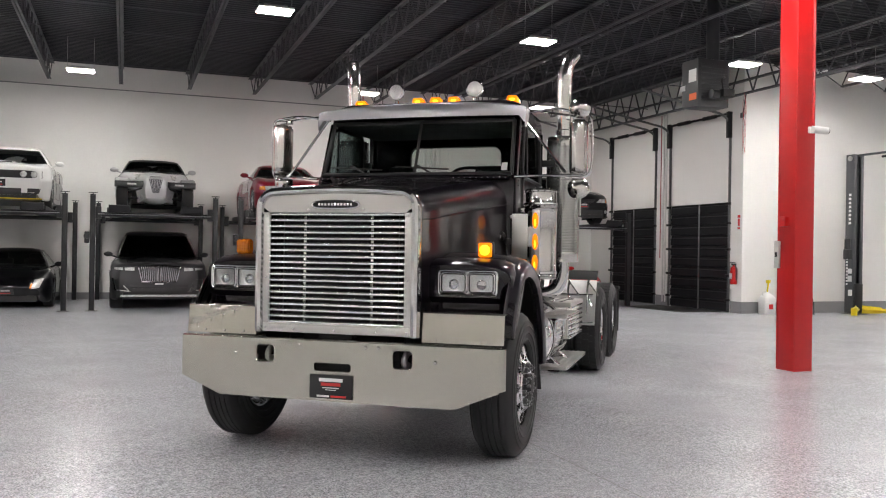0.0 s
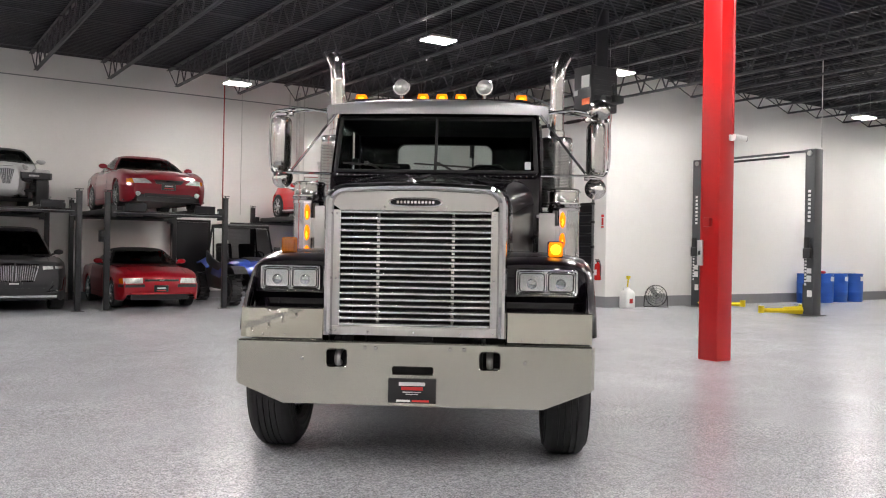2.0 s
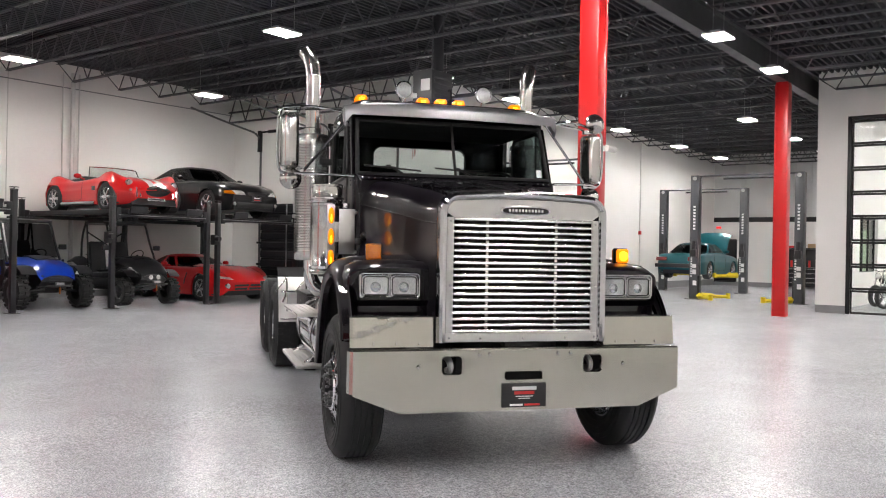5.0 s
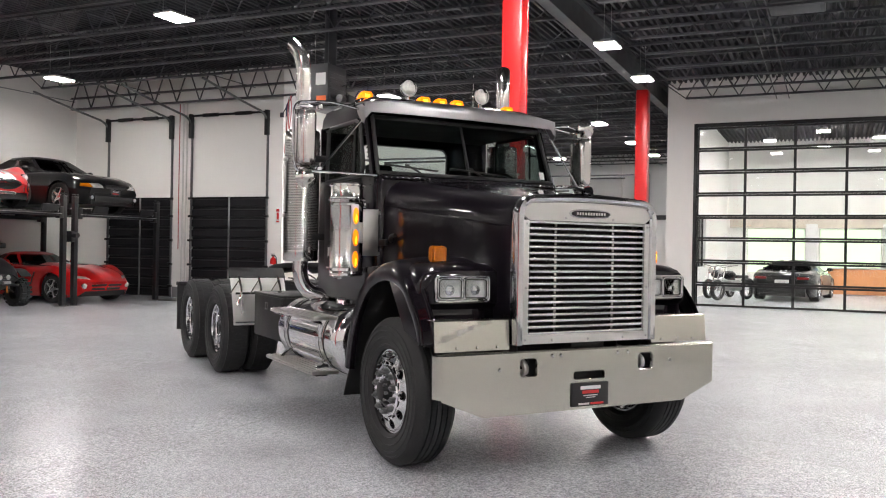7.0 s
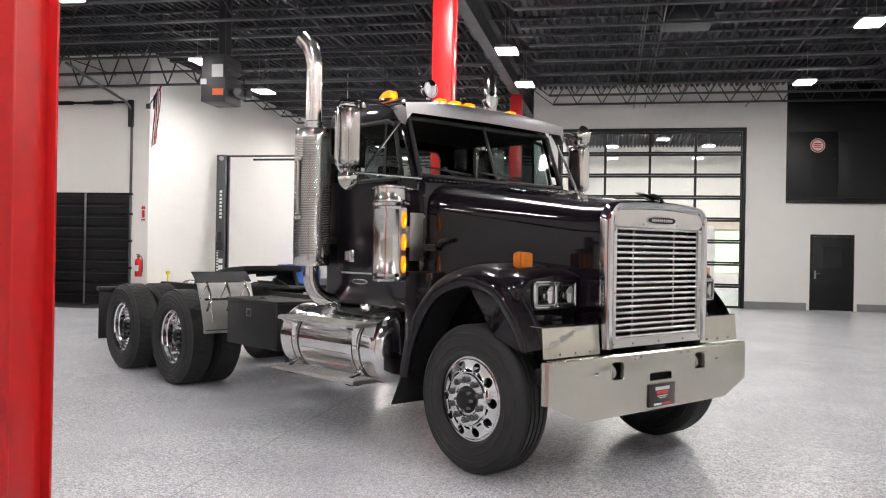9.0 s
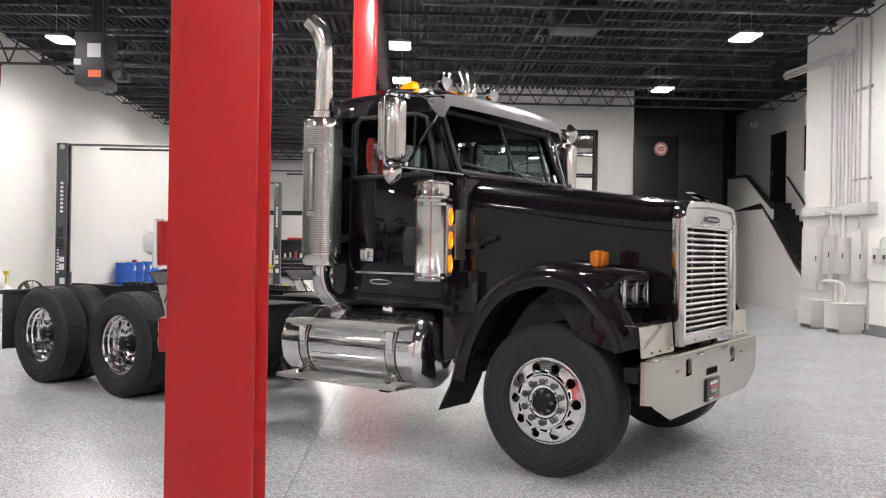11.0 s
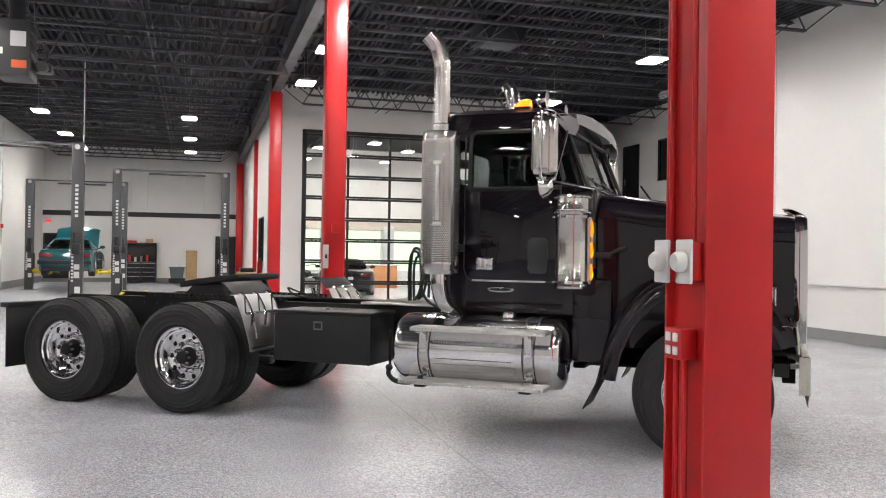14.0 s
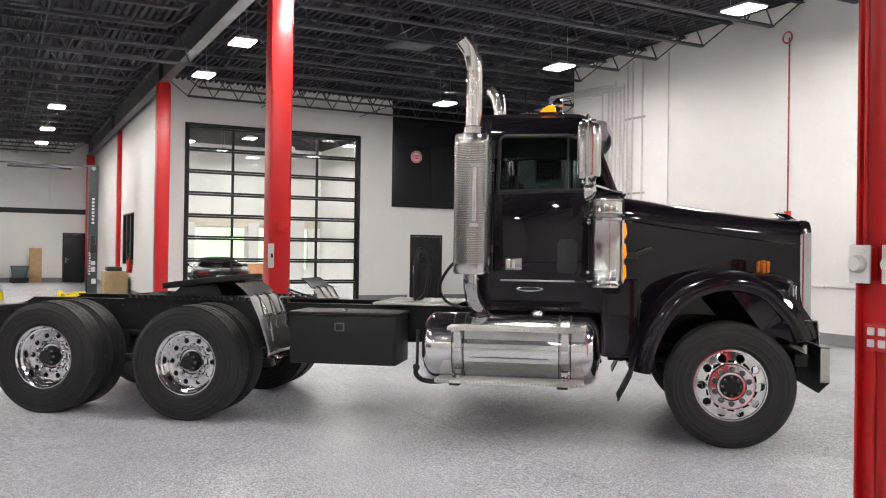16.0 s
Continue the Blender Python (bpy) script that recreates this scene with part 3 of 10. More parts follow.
prism(bm, [(3.2, 2.45), (3.2, 2.74), (3.82, 3.07), (5.08, 3.78), (6.6, 3.84), (6.6, 2.785), (3.97, 2.96)], -2.259, -2.2, 1)
part("guard_wall", bm, M_WALL, st)
bm = BM()
prism(bm, [(3.18, 2.74), (3.82, 3.08), (5.08, 3.79), (6.62, 3.85), (6.62, 3.92), (5.06, 3.86), (3.8, 3.15), (3.18, 2.81)], -2.3, -2.17, 1)
part("guard_cap", bm, M_BLACK, st)
bm = BM()
tube(bm, [(1.9, YJ + 0.06, 2.22), (3.9, YJ + 0.06, 3.71)], 0.028, 8)
part("handrail", bm, M_BLACK, st)
bm = BM()
box(bm, (16 * 0.2474, YJ + 0.001, 2.79), (7.9, -2.3, 2.95))
part("landing", bm, M_BLACK, st)
el = thing("emergency_light", "small white emergency light high on the stair wall", "emergency light", pose(22.3, YJ + 0.001, 5.55))
bm = BM()
box(bm, (-0.16, 0, -0.06), (0.16, 0.09, 0.06), 0.02)
part("housing", bm, M_WHITEPL, el)
for s in (-1, 1):
    bm = BM()
    lathe(bm, [(0.0, -0.04), (0.05, -0.03), (0.065, 0.03), (0, 0.035)], (s * 0.17, 0.09, 0.04), (s * 0.5, 1, -0.2), 14)
    part("lamp_head", bm, M_WHITEPL, el)

# ---- the truck: x ahead, y to its left, origin under the front axle ----
M_PAINT = mat("black_plum_truck_paint", (0.0058, 0.0042, 0.0068), 0.3, 0.0, var=0.06, scale=1.2, fine=300, bump=0.0, coat=0.75, rvar=0.05, spec=0.05)
M_PAINT.node_tree.nodes["Principled BSDF"].inputs["Coat Roughness"].default_value = 0.025
M_CHROME = mat("chrome", (0.64, 0.64, 0.65), 0.06, 1.0, var=0.03, scale=4, fine=80, bump=0.01, rvar=0.4)
M_STAIN = mat("polished_stainless", (0.64, 0.625, 0.6), 0.17, 1.0, var=0.03, scale=2.5, fine=200, bump=0.0, rvar=0.1)
M_BUMPER = mat("dull_polished_steel", (0.55, 0.538, 0.475), 0.24, 1.0, var=0.03, scale=1.5, fine=200, bump=0.0, rvar=0.06)
M_BRUSH = mat("brushed_stainless", (0.66, 0.65, 0.63), 0.3, 1.0, var=0.06, scale=3, fine=160, bump=0.03)
M_QUARTER = mat("wiped_stainless", (0.62, 0.61, 0.61), 0.38, 1.0, var=0.06, scale=6, fine=120, bump=0.02)
M_BAR = mat("polished_bar", (0.66, 0.66, 0.66), 0.22, 1.0, var=0.03, bump=0.0)
M_ALU = mat("polished_aluminium", (0.9, 0.9, 0.91), 0.11, 1.0, var=0.05, scale=5, fine=120, bump=0.02, rvar=0.4)
M_TYRE = mat("tyre_rubber", (0.021, 0.021, 0.022), 0.62, var=0.25, scale=5, fine=90, bump=0.12, spec=0.35)
M_FRAME = mat("chassis_black", (0.009, 0.009, 0.01), 0.55, var=0.25, scale=8, spec=0.35)
M_RUBBER = mat("black_rubber", (0.01, 0.01, 0.011), 0.55, var=0.15)
M_GLASS = glass("windscreen_glass", (0.66, 0.73, 0.71), 0.0, 1.2)
M_GLASSDARK = glass("tinted_side_glass", (0.3, 0.36, 0.36), 0.0, 1.22)
M_LENS = thin_glass("clear_lens", (0.95, 0.96, 0.97))
M_REFLECT = mat("lamp_reflector", (0.92, 0.91, 0.88), 0.3, 1.0, var=0.1, scale=30, fine=60, bump=0.6)
M_AMBER = mat("amber_lens", (0.55, 0.15, 0.003), 0.15, var=0.06, scale=20, fine=250, bump=0.1, coat=0.6)
M_AMBERLIT = mat("lit_amber_lens", (1.0, 0.23, 0.003), 0.2, var=0.08, scale=20, fine=250, bump=0.1, emit=1.1)
M_GLOW = mat("amber_bulb_glow", (1.0, 0.42, 0.01), 0.3, var=0.0, bump=0, emit=3.5)
M_LUG = mat("dark_steel_nut", (0.15, 0.15, 0.155), 0.3, 0.9, var=0.1)
M_INTERIOR = mat("cab_interior_dark", (0.009, 0.009, 0.01), 0.7, var=0.2)
M_PLATEBLACK = mat("plate_black", (0.015, 0.015, 0.017), 0.3, var=0.05)
M_PRINTRED = mat("print_red", (0.6, 0.03, 0.03), 0.4, var=0.05)
M_TOOLBOX = mat("black_powder_coat", (0.012, 0.012, 0.013), 0.5, var=0.12, fine=220, bump=0.12, spec=0.35)


def perforated():
    """Stainless heat shield with rows of small slots, laid round the upright axis."""
    m = bpy.data.materials.new("perforated_stainless")
    m.use_nodes = True
    nt = m.node_tree
    b = nt.nodes["Principled BSDF"]
    tc = nt.nodes.new("ShaderNodeTexCoord")
    sep = nt.nodes.new("ShaderNodeSeparateXYZ")
    nt.links.new(tc.outputs["Object"], sep.inputs[0])
    at = nt.nodes.new("ShaderNodeMath")
    at.operation = "ARCTAN2"
    nt.links.new(sep.outputs[1], at.inputs[0])
    nt.links.new(sep.outputs[0], at.inputs[1])
    mu = nt.nodes.new("ShaderNodeMath")
    mu.operation = "MULTIPLY"
    mu.inputs[1].default_value = 0.158
    nt.links.new(at.outputs[0], mu.inputs[0])
    cb = nt.nodes.new("ShaderNodeCombineXYZ")
    nt.links.new(mu.outputs[0], cb.inputs[0])
    nt.links.new(sep.outputs[2], cb.inputs[1])
    br = nt.nodes.new("ShaderNodeTexBrick")
    br.inputs["Scale"].default_value = 1.0
    br.inputs["Brick Width"].default_value = 0.017
    br.inputs["Row Height"].default_value = 0.0145
    br.inputs["Mortar Size"].default_value = 0.0042
    br.inputs["Mortar Smooth"].default_value = 0.3
    br.inputs["Color1"].default_value = br.inputs["Color2"].default_value = (0.09, 0.09, 0.09, 1)
    br.inputs["Mortar"].default_value = (0.62, 0.61, 0.6, 1)
    nt.links.new(cb.outputs[0], br.inputs["Vector"])
    nt.links.new(br.outputs["Color"], b.inputs["Base Color"])
    nt.links.new(br.outputs["Fac"], b.inputs["Metallic"])
    bp = nt.nodes.new("ShaderNodeBump")
    bp.inputs["Strength"].default_value, bp.inputs["Distance"].default_value = 0.7, 0.004
    nt.links.new(br.outputs["Fac"], bp.inputs["Height"])
    nt.links.new(bp.outputs[0], b.inputs["Normal"])
    b.inputs["Roughness"].default_value = 0.2
    return m


M_PERF = perforated()
TRUCK = thing("semi_truck", "black day-cab tractor truck with chrome grille, exhaust stacks and tanks", "truck",
              pose(1.958, 6.339, 0, 0, 0, math.degrees(math.atan2(-0.798, -0.603))))


def tp(name, bm, material, label="", parent=None, smooth=True):
    return part(name, bm, material, parent or TRUCK, label, smooth)


def interp(xs, ys, x):
    return float(np.interp(x, xs, ys))


# frame rails and cross members
for s in (-1, 1):
    bm = BM()
    y = s * 0.43
    prism(bm, [(-6.85, 0.86), (-6.62, 0.985), (-0.6, 0.985), (0.5, 0.9), (0.5, 0.7), (-0.8, 0.7), (-6.6, 0.7), (-6.85, 0.8)], y - 0.006, y + 0.006, 1)
    prism(bm, [(-6.62, 0.978), (-0.6, 0.978), (-0.6, 0.992), (-6.62, 0.992)], y - s * 0.09, y + s * 0.005, 1)
    prism(bm, [(-6.62, 0.694), (-0.6, 0.694), (-0.6, 0.706), (-6.62, 0.706)], y - s * 0.09, y + s * 0.005, 1)
    for i in range(34):
        u = -6.5 + i * 0.17
        cyl(bm, (u, y + s * 0.006, 0.93), (u, y + s * 0.016, 0.93), 0.012, n=6)
    tp("frame_rail", bm, M_FRAME, smooth=False)
for u in (-6.7, -5.3, -3.6, -2.3, -0.4):
    bm = BM()
    box(bm, (u - 0.07, -0.42, 0.74), (u + 0.07, 0.42, 0.94), 0.02)
    tp("cross_member", bm, M_FRAME)
bm = BM()
cyl(bm, (-0.6, 0, 0.72), (-4.5, 0, 0.62), 0.055, n=14)
cyl(bm, (-4.75, 0, 0.6), (-5.9, 0, 0.6), 0.05, n=14)
tp("drive_shaft", bm, M_FRAME)
bm = BM()
box(bm, (-0.75, -0.36, 0.62), (0.48, 0.36, 1.5), 0.06)
box(bm, (-1.9, -0.3, 0.6), (-0.75, 0.3, 1.0), 0.08)
cyl(bm, (-0.4, 0, 0.5), (0.35, 0, 0.5), 0.15, n=16)
tp("engine", bm, M_FRAME)
# trays and crossmembers under the engine and gearbox
for n_, u0, u1, hw_, z in [("engine_tray", -0.95, 0.4, 0.52, 0.56), ("gearbox_tray", -2.3, -1.0, 0.44, 0.52)]:
    bm = BM()
    box(bm, (u0, -hw_, z), (u1, hw_, z + 0.03), 0.008)
    for k in range(4):
        box(bm, (u0 + 0.1 + k * 0.3, -hw_ * 0.8, z - 0.02), (u0 + 0.14 + k * 0.3, hw_ * 0.8, z), 0.004)
    tp(n_, bm, M_FRAME)
# front axle, springs
bm = BM()
tube(bm, smooth_path([(0, -0.85, 0.5), (0, -0.6, 0.47), (0, -0.45, 0.4), (0, 0.45, 0.4), (0, 0.6, 0.47), (0, 0.85, 0.5)]), 0.055, 8)
tp("front_axle", bm, M_FRAME)
for s in (-1, 1):
    bm = BM()
    for k in range(3):
        tube(bm, smooth_path([(-0.62 + 0.1 * k, s * 0.43, 0.62 - 0.02 * k), (0, s * 0.43, 0.48 - 0.02 * k), (0.55 - 0.1 * k, s * 0.43, 0.64 - 0.02 * k)]), 0.014, 6)
    tp("leaf_spring", bm, M_FRAME)
# drive axles and suspension
for u in (-4.62, -6.0):
    bm = BM()
    cyl(bm, (u, -0.85, 0.5), (u, 0.85, 0.5), 0.09, n=14)
    ball(bm, (u, 0, 0.52), 0.24, 1, 0.9, 1, 16)
    tp("drive_axle", bm, M_FRAME)
    for s in (-1, 1):
        bm = BM()
        cyl(bm, (u - 0.3, s * 0.46, 0.46), (u - 0.3, s * 0.46, 0.7), 0.12, n=16)
        box(bm, (u - 0.35, s * 0.4, 0.38), (u + 0.55, s * 0.5, 0.46), 0.02)
        tp("air_spring", bm, M_RUBBER)


# ---- wheels ----
def tyre_bm(y0, y1, r, rim, blocks):
    bm = BM()
    w = y1 - y0
    half = [(rim, 0.02), (rim + 0.016, 0.002), (rim + 0.024, 0.0), (rim + 0.026, -0.005), (rim + 0.034, -0.005), (rim + 0.037, -0.001), (rim + 0.072, -0.008), (rim + 0.075, -0.013), (rim + 0.082, -0.013), (rim + 0.085, -0.01),
            (rim + 0.12, -0.011), (rim + 0.122, -0.015), (rim + 0.128, -0.015), (rim + 0.13, -0.01), (r - 0.064, -0.005), (r - 0.062, -0.01), (r - 0.056, -0.009), (r - 0.053, 0.0), (r - 0.02, 0.018), (r - 0.004, 0.04)]
    prof = list(half)
    g = 5
    rib = (w - 0.08) / g
    for i in range(g):
        a = 0.04 + i * rib
        prof += [(r, a + 0.006), (r, a + rib - 0.006)]
        if i < g - 1:
            prof += [(r - 0.012, a + rib - 0.004), (r - 0.012, a + rib + 0.004)]
    prof += [(q, w - h) for q, h in half[::-1]]
    lathe(bm, prof, (0, y0, 0), (0, 1, 0), 56)
    tread = BM()
    if blocks:
        n = 46
        for i in range(n):
            for j, (a, b) in enumerate([(0.03, 0.085), (0.1, 0.165), (0.18, w - 0.035)]):
                th = 2 * math.pi * (i + 0.35 * j) / n
                box(tread, (-0.031, y0 + a, r - 0.013), (0.031, y0 + b, r + 0.002), 0, Matrix.Rotation(th, 4, "Y"))
    return bm, tread


def rim_bm(yf, yd, y1, r, s, front):
    """A ten-hole aluminium disc wheel. yf: outer lip, yd: disc face, y1: inner edge; the outside looks to s * y."""
    bm = BM()
    prof = [(r - 0.012, y1), (r + 0.004, y1), (r + 0.004, yf - s * 0.012), (r - 0.002, yf), (r - 0.012, yf), (r - 0.02, yf - s * 0.008),
            (r - 0.022, yd - s * 0.004), (r - 0.022, yd)] if front else [(r - 0.012, y1), (r + 0.004, y1), (r + 0.004, yf - s * 0.012), (r - 0.002, yf), (r - 0.012, yf), (r - 0.024, yf - s * 0.01), (r - 0.03, yf - s * 0.045),
            (r - 0.045, yf - s * 0.055), (r - 0.05, yf - s * 0.11), (r - 0.056, yd - s * 0.002), (r - 0.062, yd)]
    lathe(bm, prof, (0, 0, 0), (0, 1, 0), 60)
    ro, ri, hr, n = (r - 0.022, 0.186, 0.033, 10) if front else (r - 0.062, 0.158, 0.024, 10)
    rc = (ro + ri) / 2
    crown = 0.022 if front else 0.0

    def lift(rr):
        return yd + s * crown * (ro - rr) / (ro - ri)

    for k in range(n):
        th0 = 2 * math.pi * k / n
        outer, inner, deep = [], [], []
        for i in range(16):
            a = 2 * math.pi * i / 16
            cx, cy = math.cos(a), math.sin(a)
            q = max(abs(cx), abs(cy))
            px, py = cx / q, cy / q
            rr, th = rc + px * (ro - ri) / 2, th0 + py * math.pi / n
            outer.append((rr * math.cos(th), lift(rr), rr * math.sin(th)))
            hx, hy = rc + hr * cx, hr * cy
            inner.append((hx * math.cos(th0) - hy * math.sin(th0), lift(math.hypot(hx, hy)), hx * math.sin(th0) + hy * math.cos(th0)))
            deep.append((inner[-1][0], inner[-1][1] - s * 0.02, inner[-1][2]))
        loft(bm, [outer, inner, deep], close=True)
    yc = yd + s * crown
    lathe(bm, [(ri, yc), (ri - 0.012, yc - s * 0.001), (0.08, yc - s * 0.001)], (0, 0, 0), (0, 1, 0), 40)
    bmesh.ops.remove_doubles(bm, verts=bm.verts, dist=2e-4)
    bmesh.ops.recalc_face_normals(bm, faces=bm.faces)
    return bm


def wheel(name, u, y, s, front, inner=False, label=""):
    w = new(name)
    w.parent, w.location = TRUCK, (u, y, {0: 0.463, -4.62: 0.484, -6.0: 0.49}[u])
    if label:
        tagged(w, label)
    R, rim, tw = 0.505, 0.288, 0.28
    y0, y1 = min(0, -s * tw), max(0, -s * tw)
    bm, tread = tyre_bm(y0, y1, R, rim, not front)
    ty = part("tyre", bm, M_TYRE, w)
    if not front:
        tagged(part("tread", tread, M_TYRE, ty, smooth=False), kind="stuff")
    else:
        tread.free()
    if inner:
        return w
    yd = -s * (0.02 if front else 0.17)
    yf = -s * 0.03
    part("rim", rim_bm(yf, yd, -s * (tw - 0.03), rim, s, front), M_ALU, w, "polished aluminium disc with ten round holes")
    yd += s * (0.022 if front else 0.0)
    bm = BM()
    ri = 0.178 if front else 0.152
    lathe(bm, [(ri, yd + s * 0.001), (ri - 0.006, yd + s * 0.012), (0.116, yd + s * 0.013), (0.108, yd + s * 0.006), (0.09, yd + s * 0.005)], (0, 0, 0), (0, 1, 0), 40)
    part("lug_ring", bm, M_ALU, w, "polished ring under the lug nuts")
    bm = BM()
    hub = [(0, s * (0.055 if front else 0.12)), (0.03, s * (0.055 if front else 0.12)), (0.058, s * (0.05 if front else 0.11)), (0.074, s * 0.03), (0.09, s * 0.012), (0.094, 0), (0.094, -s * 0.04)]
    lathe(bm, hub, (0, yd, 0), (0, 1, 0), 28)
    hb = part("hub", bm, M_FRAME, w, "black hub cap")
    ye = yd + s * (0.05 if front else 0.11)
    for k in range(8):
        th = 2 * math.pi * k / 8
        bm = BM()
        cyl(bm, (0.07 * math.cos(th), ye - s * 0.03, 0.07 * math.sin(th)), (0.07 * math.cos(th), ye, 0.07 * math.sin(th)), 0.011, n=6)
        part("hub_bolt", bm, M_LUG, hb)
    for k in range(10):
        th = 2 * math.pi * (k + 0.5) / 10
        bm = BM()
        c = (0.135 * math.cos(th), yd, 0.135 * math.sin(th))
        e = (c[0], yd + s * 0.05, c[2])
        cyl(bm, c, (c[0], yd + s * 0.034, c[2]), 0.0235, n=8)
        cyl(bm, (c[0], yd + s * 0.03, c[2]), e, 0.013, 0.008, n=8)
        part("lug_nut", bm, M_LUG if front else M_CHROME, w)
    if front:
        bm = BM()
        cyl(bm, (0, -s * 0.16, 0), (0, -s * 0.26, 0), 0.2, n=20)
        part("brake_drum", bm, M_FRAME, w)
    return w


for s in (-1, 1):
    wheel("front_wheel", 0, s * 1.16, s, True)
    for u in (-4.62, -6.0):
        wheel("rear_wheel", u, s * 1.2, s, False)
        wheel("inner_rear_wheel", u, s * 0.87, s, False, True)

# ---- bumper ----
vs_ = [-1.14, -1.0, -0.84, -0.57, -0.42, -0.14, 0.14, 0.42, 0.57, 0.84, 1.0, 1.14]
zs_ = [0.4, 0.525, 0.58, 0.62, 0.645, 0.75, 0.782]
HOLES = [(-0.57, -0.42, 0.62, 0.75), (0.42, 0.57, 0.62, 0.75), (-0.14, 0.14, 0.58, 0.645)]


def bz(v, z):
    if z > 0.5:
        return z
    return 0.385 + max(0, (abs(v) - 0.84) / 0.3) * 0.12


def bu(v):
    return 0.74


bm = BM()
for a, b in zip(vs_, vs_[1:]):
    for c, d in zip(zs_, zs_[1:]):
        if any(h[0] <= (a + b) / 2 <= h[1] and h[2] <= (c + d) / 2 <= h[3] for h in HOLES):
            continue
        _add(bm, [(bu(a), a, bz(a, c)), (bu(b), b, bz(b, c)), (bu(b), b, bz(b, d)), (bu(a), a, bz(a, d))], [(0, 1, 2, 3)])
for s in (-1, 1):
    rows = []
    for u, v in [(bu(1.14), 1.14), (0.715, 1.158), (0.69, 1.165), (0.665, 1.167)]:
        rows.append([(u, s * v, z if z > 0.5 else 0.515) for z in zs_])
    loft(bm, rows)
for y0, y1, z0, z1 in HOLES:
    r = 0.028 if y1 - y0 < 0.2 else 0.018
    def hole(u, k, rad):
        pts = []
        for cy, cz, q in ((y1 - k - rad, z1 - k - rad, 0), (y0 + k + rad, z1 - k - rad, 1), (y0 + k + rad, z0 + k + rad, 2), (y1 - k - rad, z0 + k + rad, 3)):
            pts += [(u, cy + rad * math.cos(math.pi / 2 * (q + i / 5)), cz + rad * math.sin(math.pi / 2 * (q + i / 5))) for i in range(6)]
        return pts
    loft(bm, [hole(0.74, 0, 1e-4), hole(0.74, 0.004, r), hole(0.736, 0.008, r - 0.003), hole(0.71, 0.008, r - 0.003)], close=True)
top = [[(bu(v), v, 0.782) for v in vs_], [(bu(v) - 0.012, v, 0.792) for v in vs_], [(bu(v) - 0.06, v, 0.792) for v in vs_]]
loft(bm, top)
bmesh.ops.remove_doubles(bm, verts=bm.verts, dist=1e-4)
bmesh.ops.recalc_face_normals(bm, faces=bm.faces)
ob = tp("bumper", bm, M_BUMPER, "polished stainless steel bumper with tow hook openings")
ob.data.set_sharp_from_angle(angle=radians(8))
md = ob.modifiers.new("thickness", "SOLIDIFY")
md.thickness, md.offset = 0.008, -1
# the back face is coloured black to stand in for the shade behind the bumper
ob.data.materials.append(M_FRAME)
md.material_offset, md.material_offset_rim = 1, 0
for v in (-0.495, 0.495):
    bm = BM()
    tube(bm, smooth_path([(0.45, v, 0.72), (0.62, v, 0.72), (0.69, v, 0.69), (0.69, v, 0.65), (0.62, v, 0.64)]), 0.022, 8)
    tp("tow_hook", bm, M_STEEL)
for v in (-0.72, -0.31, -0.24, 0.24, 0.33, 0.72):
    bm = BM()
    lathe(bm, [(0, 0.012), (0.008, 0.011), (0.013, 0.004), (0.014, 0)], (bu(v), v, 0.755 if abs(v) < 0.5 else 0.68), (1, 0, 0), 12)
    tp("bumper_bolt", bm, M_CHROME)
bm = BM()
box(bm, (0.56, -0.45, 0.5), (0.66, 0.45, 0.76), 0.01)
box(bm, (0.5, -1.05, 0.62), (0.6, 1.05, 0.72), 0.01)
tp("bumper_beam", bm, M_FRAME)
bm = BM()
box(bm, (0.742, -0.155, 0.405), (0.752, 0.155, 0.565), 0.004)
lp = tp("number_plate", bm, M_PLATEBLACK, "black dealer plate with white and red print")
for name, y0, y1, z0, z1, m in [("white_print", -0.085, 0.085, 0.518, 0.541, M_LETTER), ("red_print", -0.07, 0.07, 0.49, 0.511, M_PRINTRED), ("white_print", -0.06, 0.06, 0.474, 0.48, M_LETTER),
                                ("white_print", -0.04, 0.04, 0.461, 0.466, M_LETTER), ("white_print", -0.1, -0.01, 0.415, 0.428, M_LETTER), ("red_print", 0.0, 0.11, 0.415, 0.428, M_PRINTRED)]:
    bm = BM()
    box(bm, (0.7525, y0, z0), (0.7535, y1, z1))
    part(name, bm, m, lp, smooth=False)


# ---- hood and grille ----
def arch(hw, zt, zb, rad, crown, n=7):
    """A row of (y, z) up one side, round the shoulder, across and down the other."""
    half = [(hw, zb), (hw, zb + (zt - rad - zb) * 0.35), (hw, zb + (zt - rad - zb) * 0.7), (hw, zt - rad)]
    for i in range(1, n):
        a = math.pi / 2 * i / n
        half.append((hw - rad + rad * math.cos(a), zt - rad + rad * math.sin(a)))
    for k in (0, 0.33, 0.66, 1):
        y = (hw - rad) * (1 - k)
        half.append((y, zt + crown * (1 - (y / (hw - rad)) ** 2)))
    return half + [(-y, z) for y, z in half[-2::-1]]


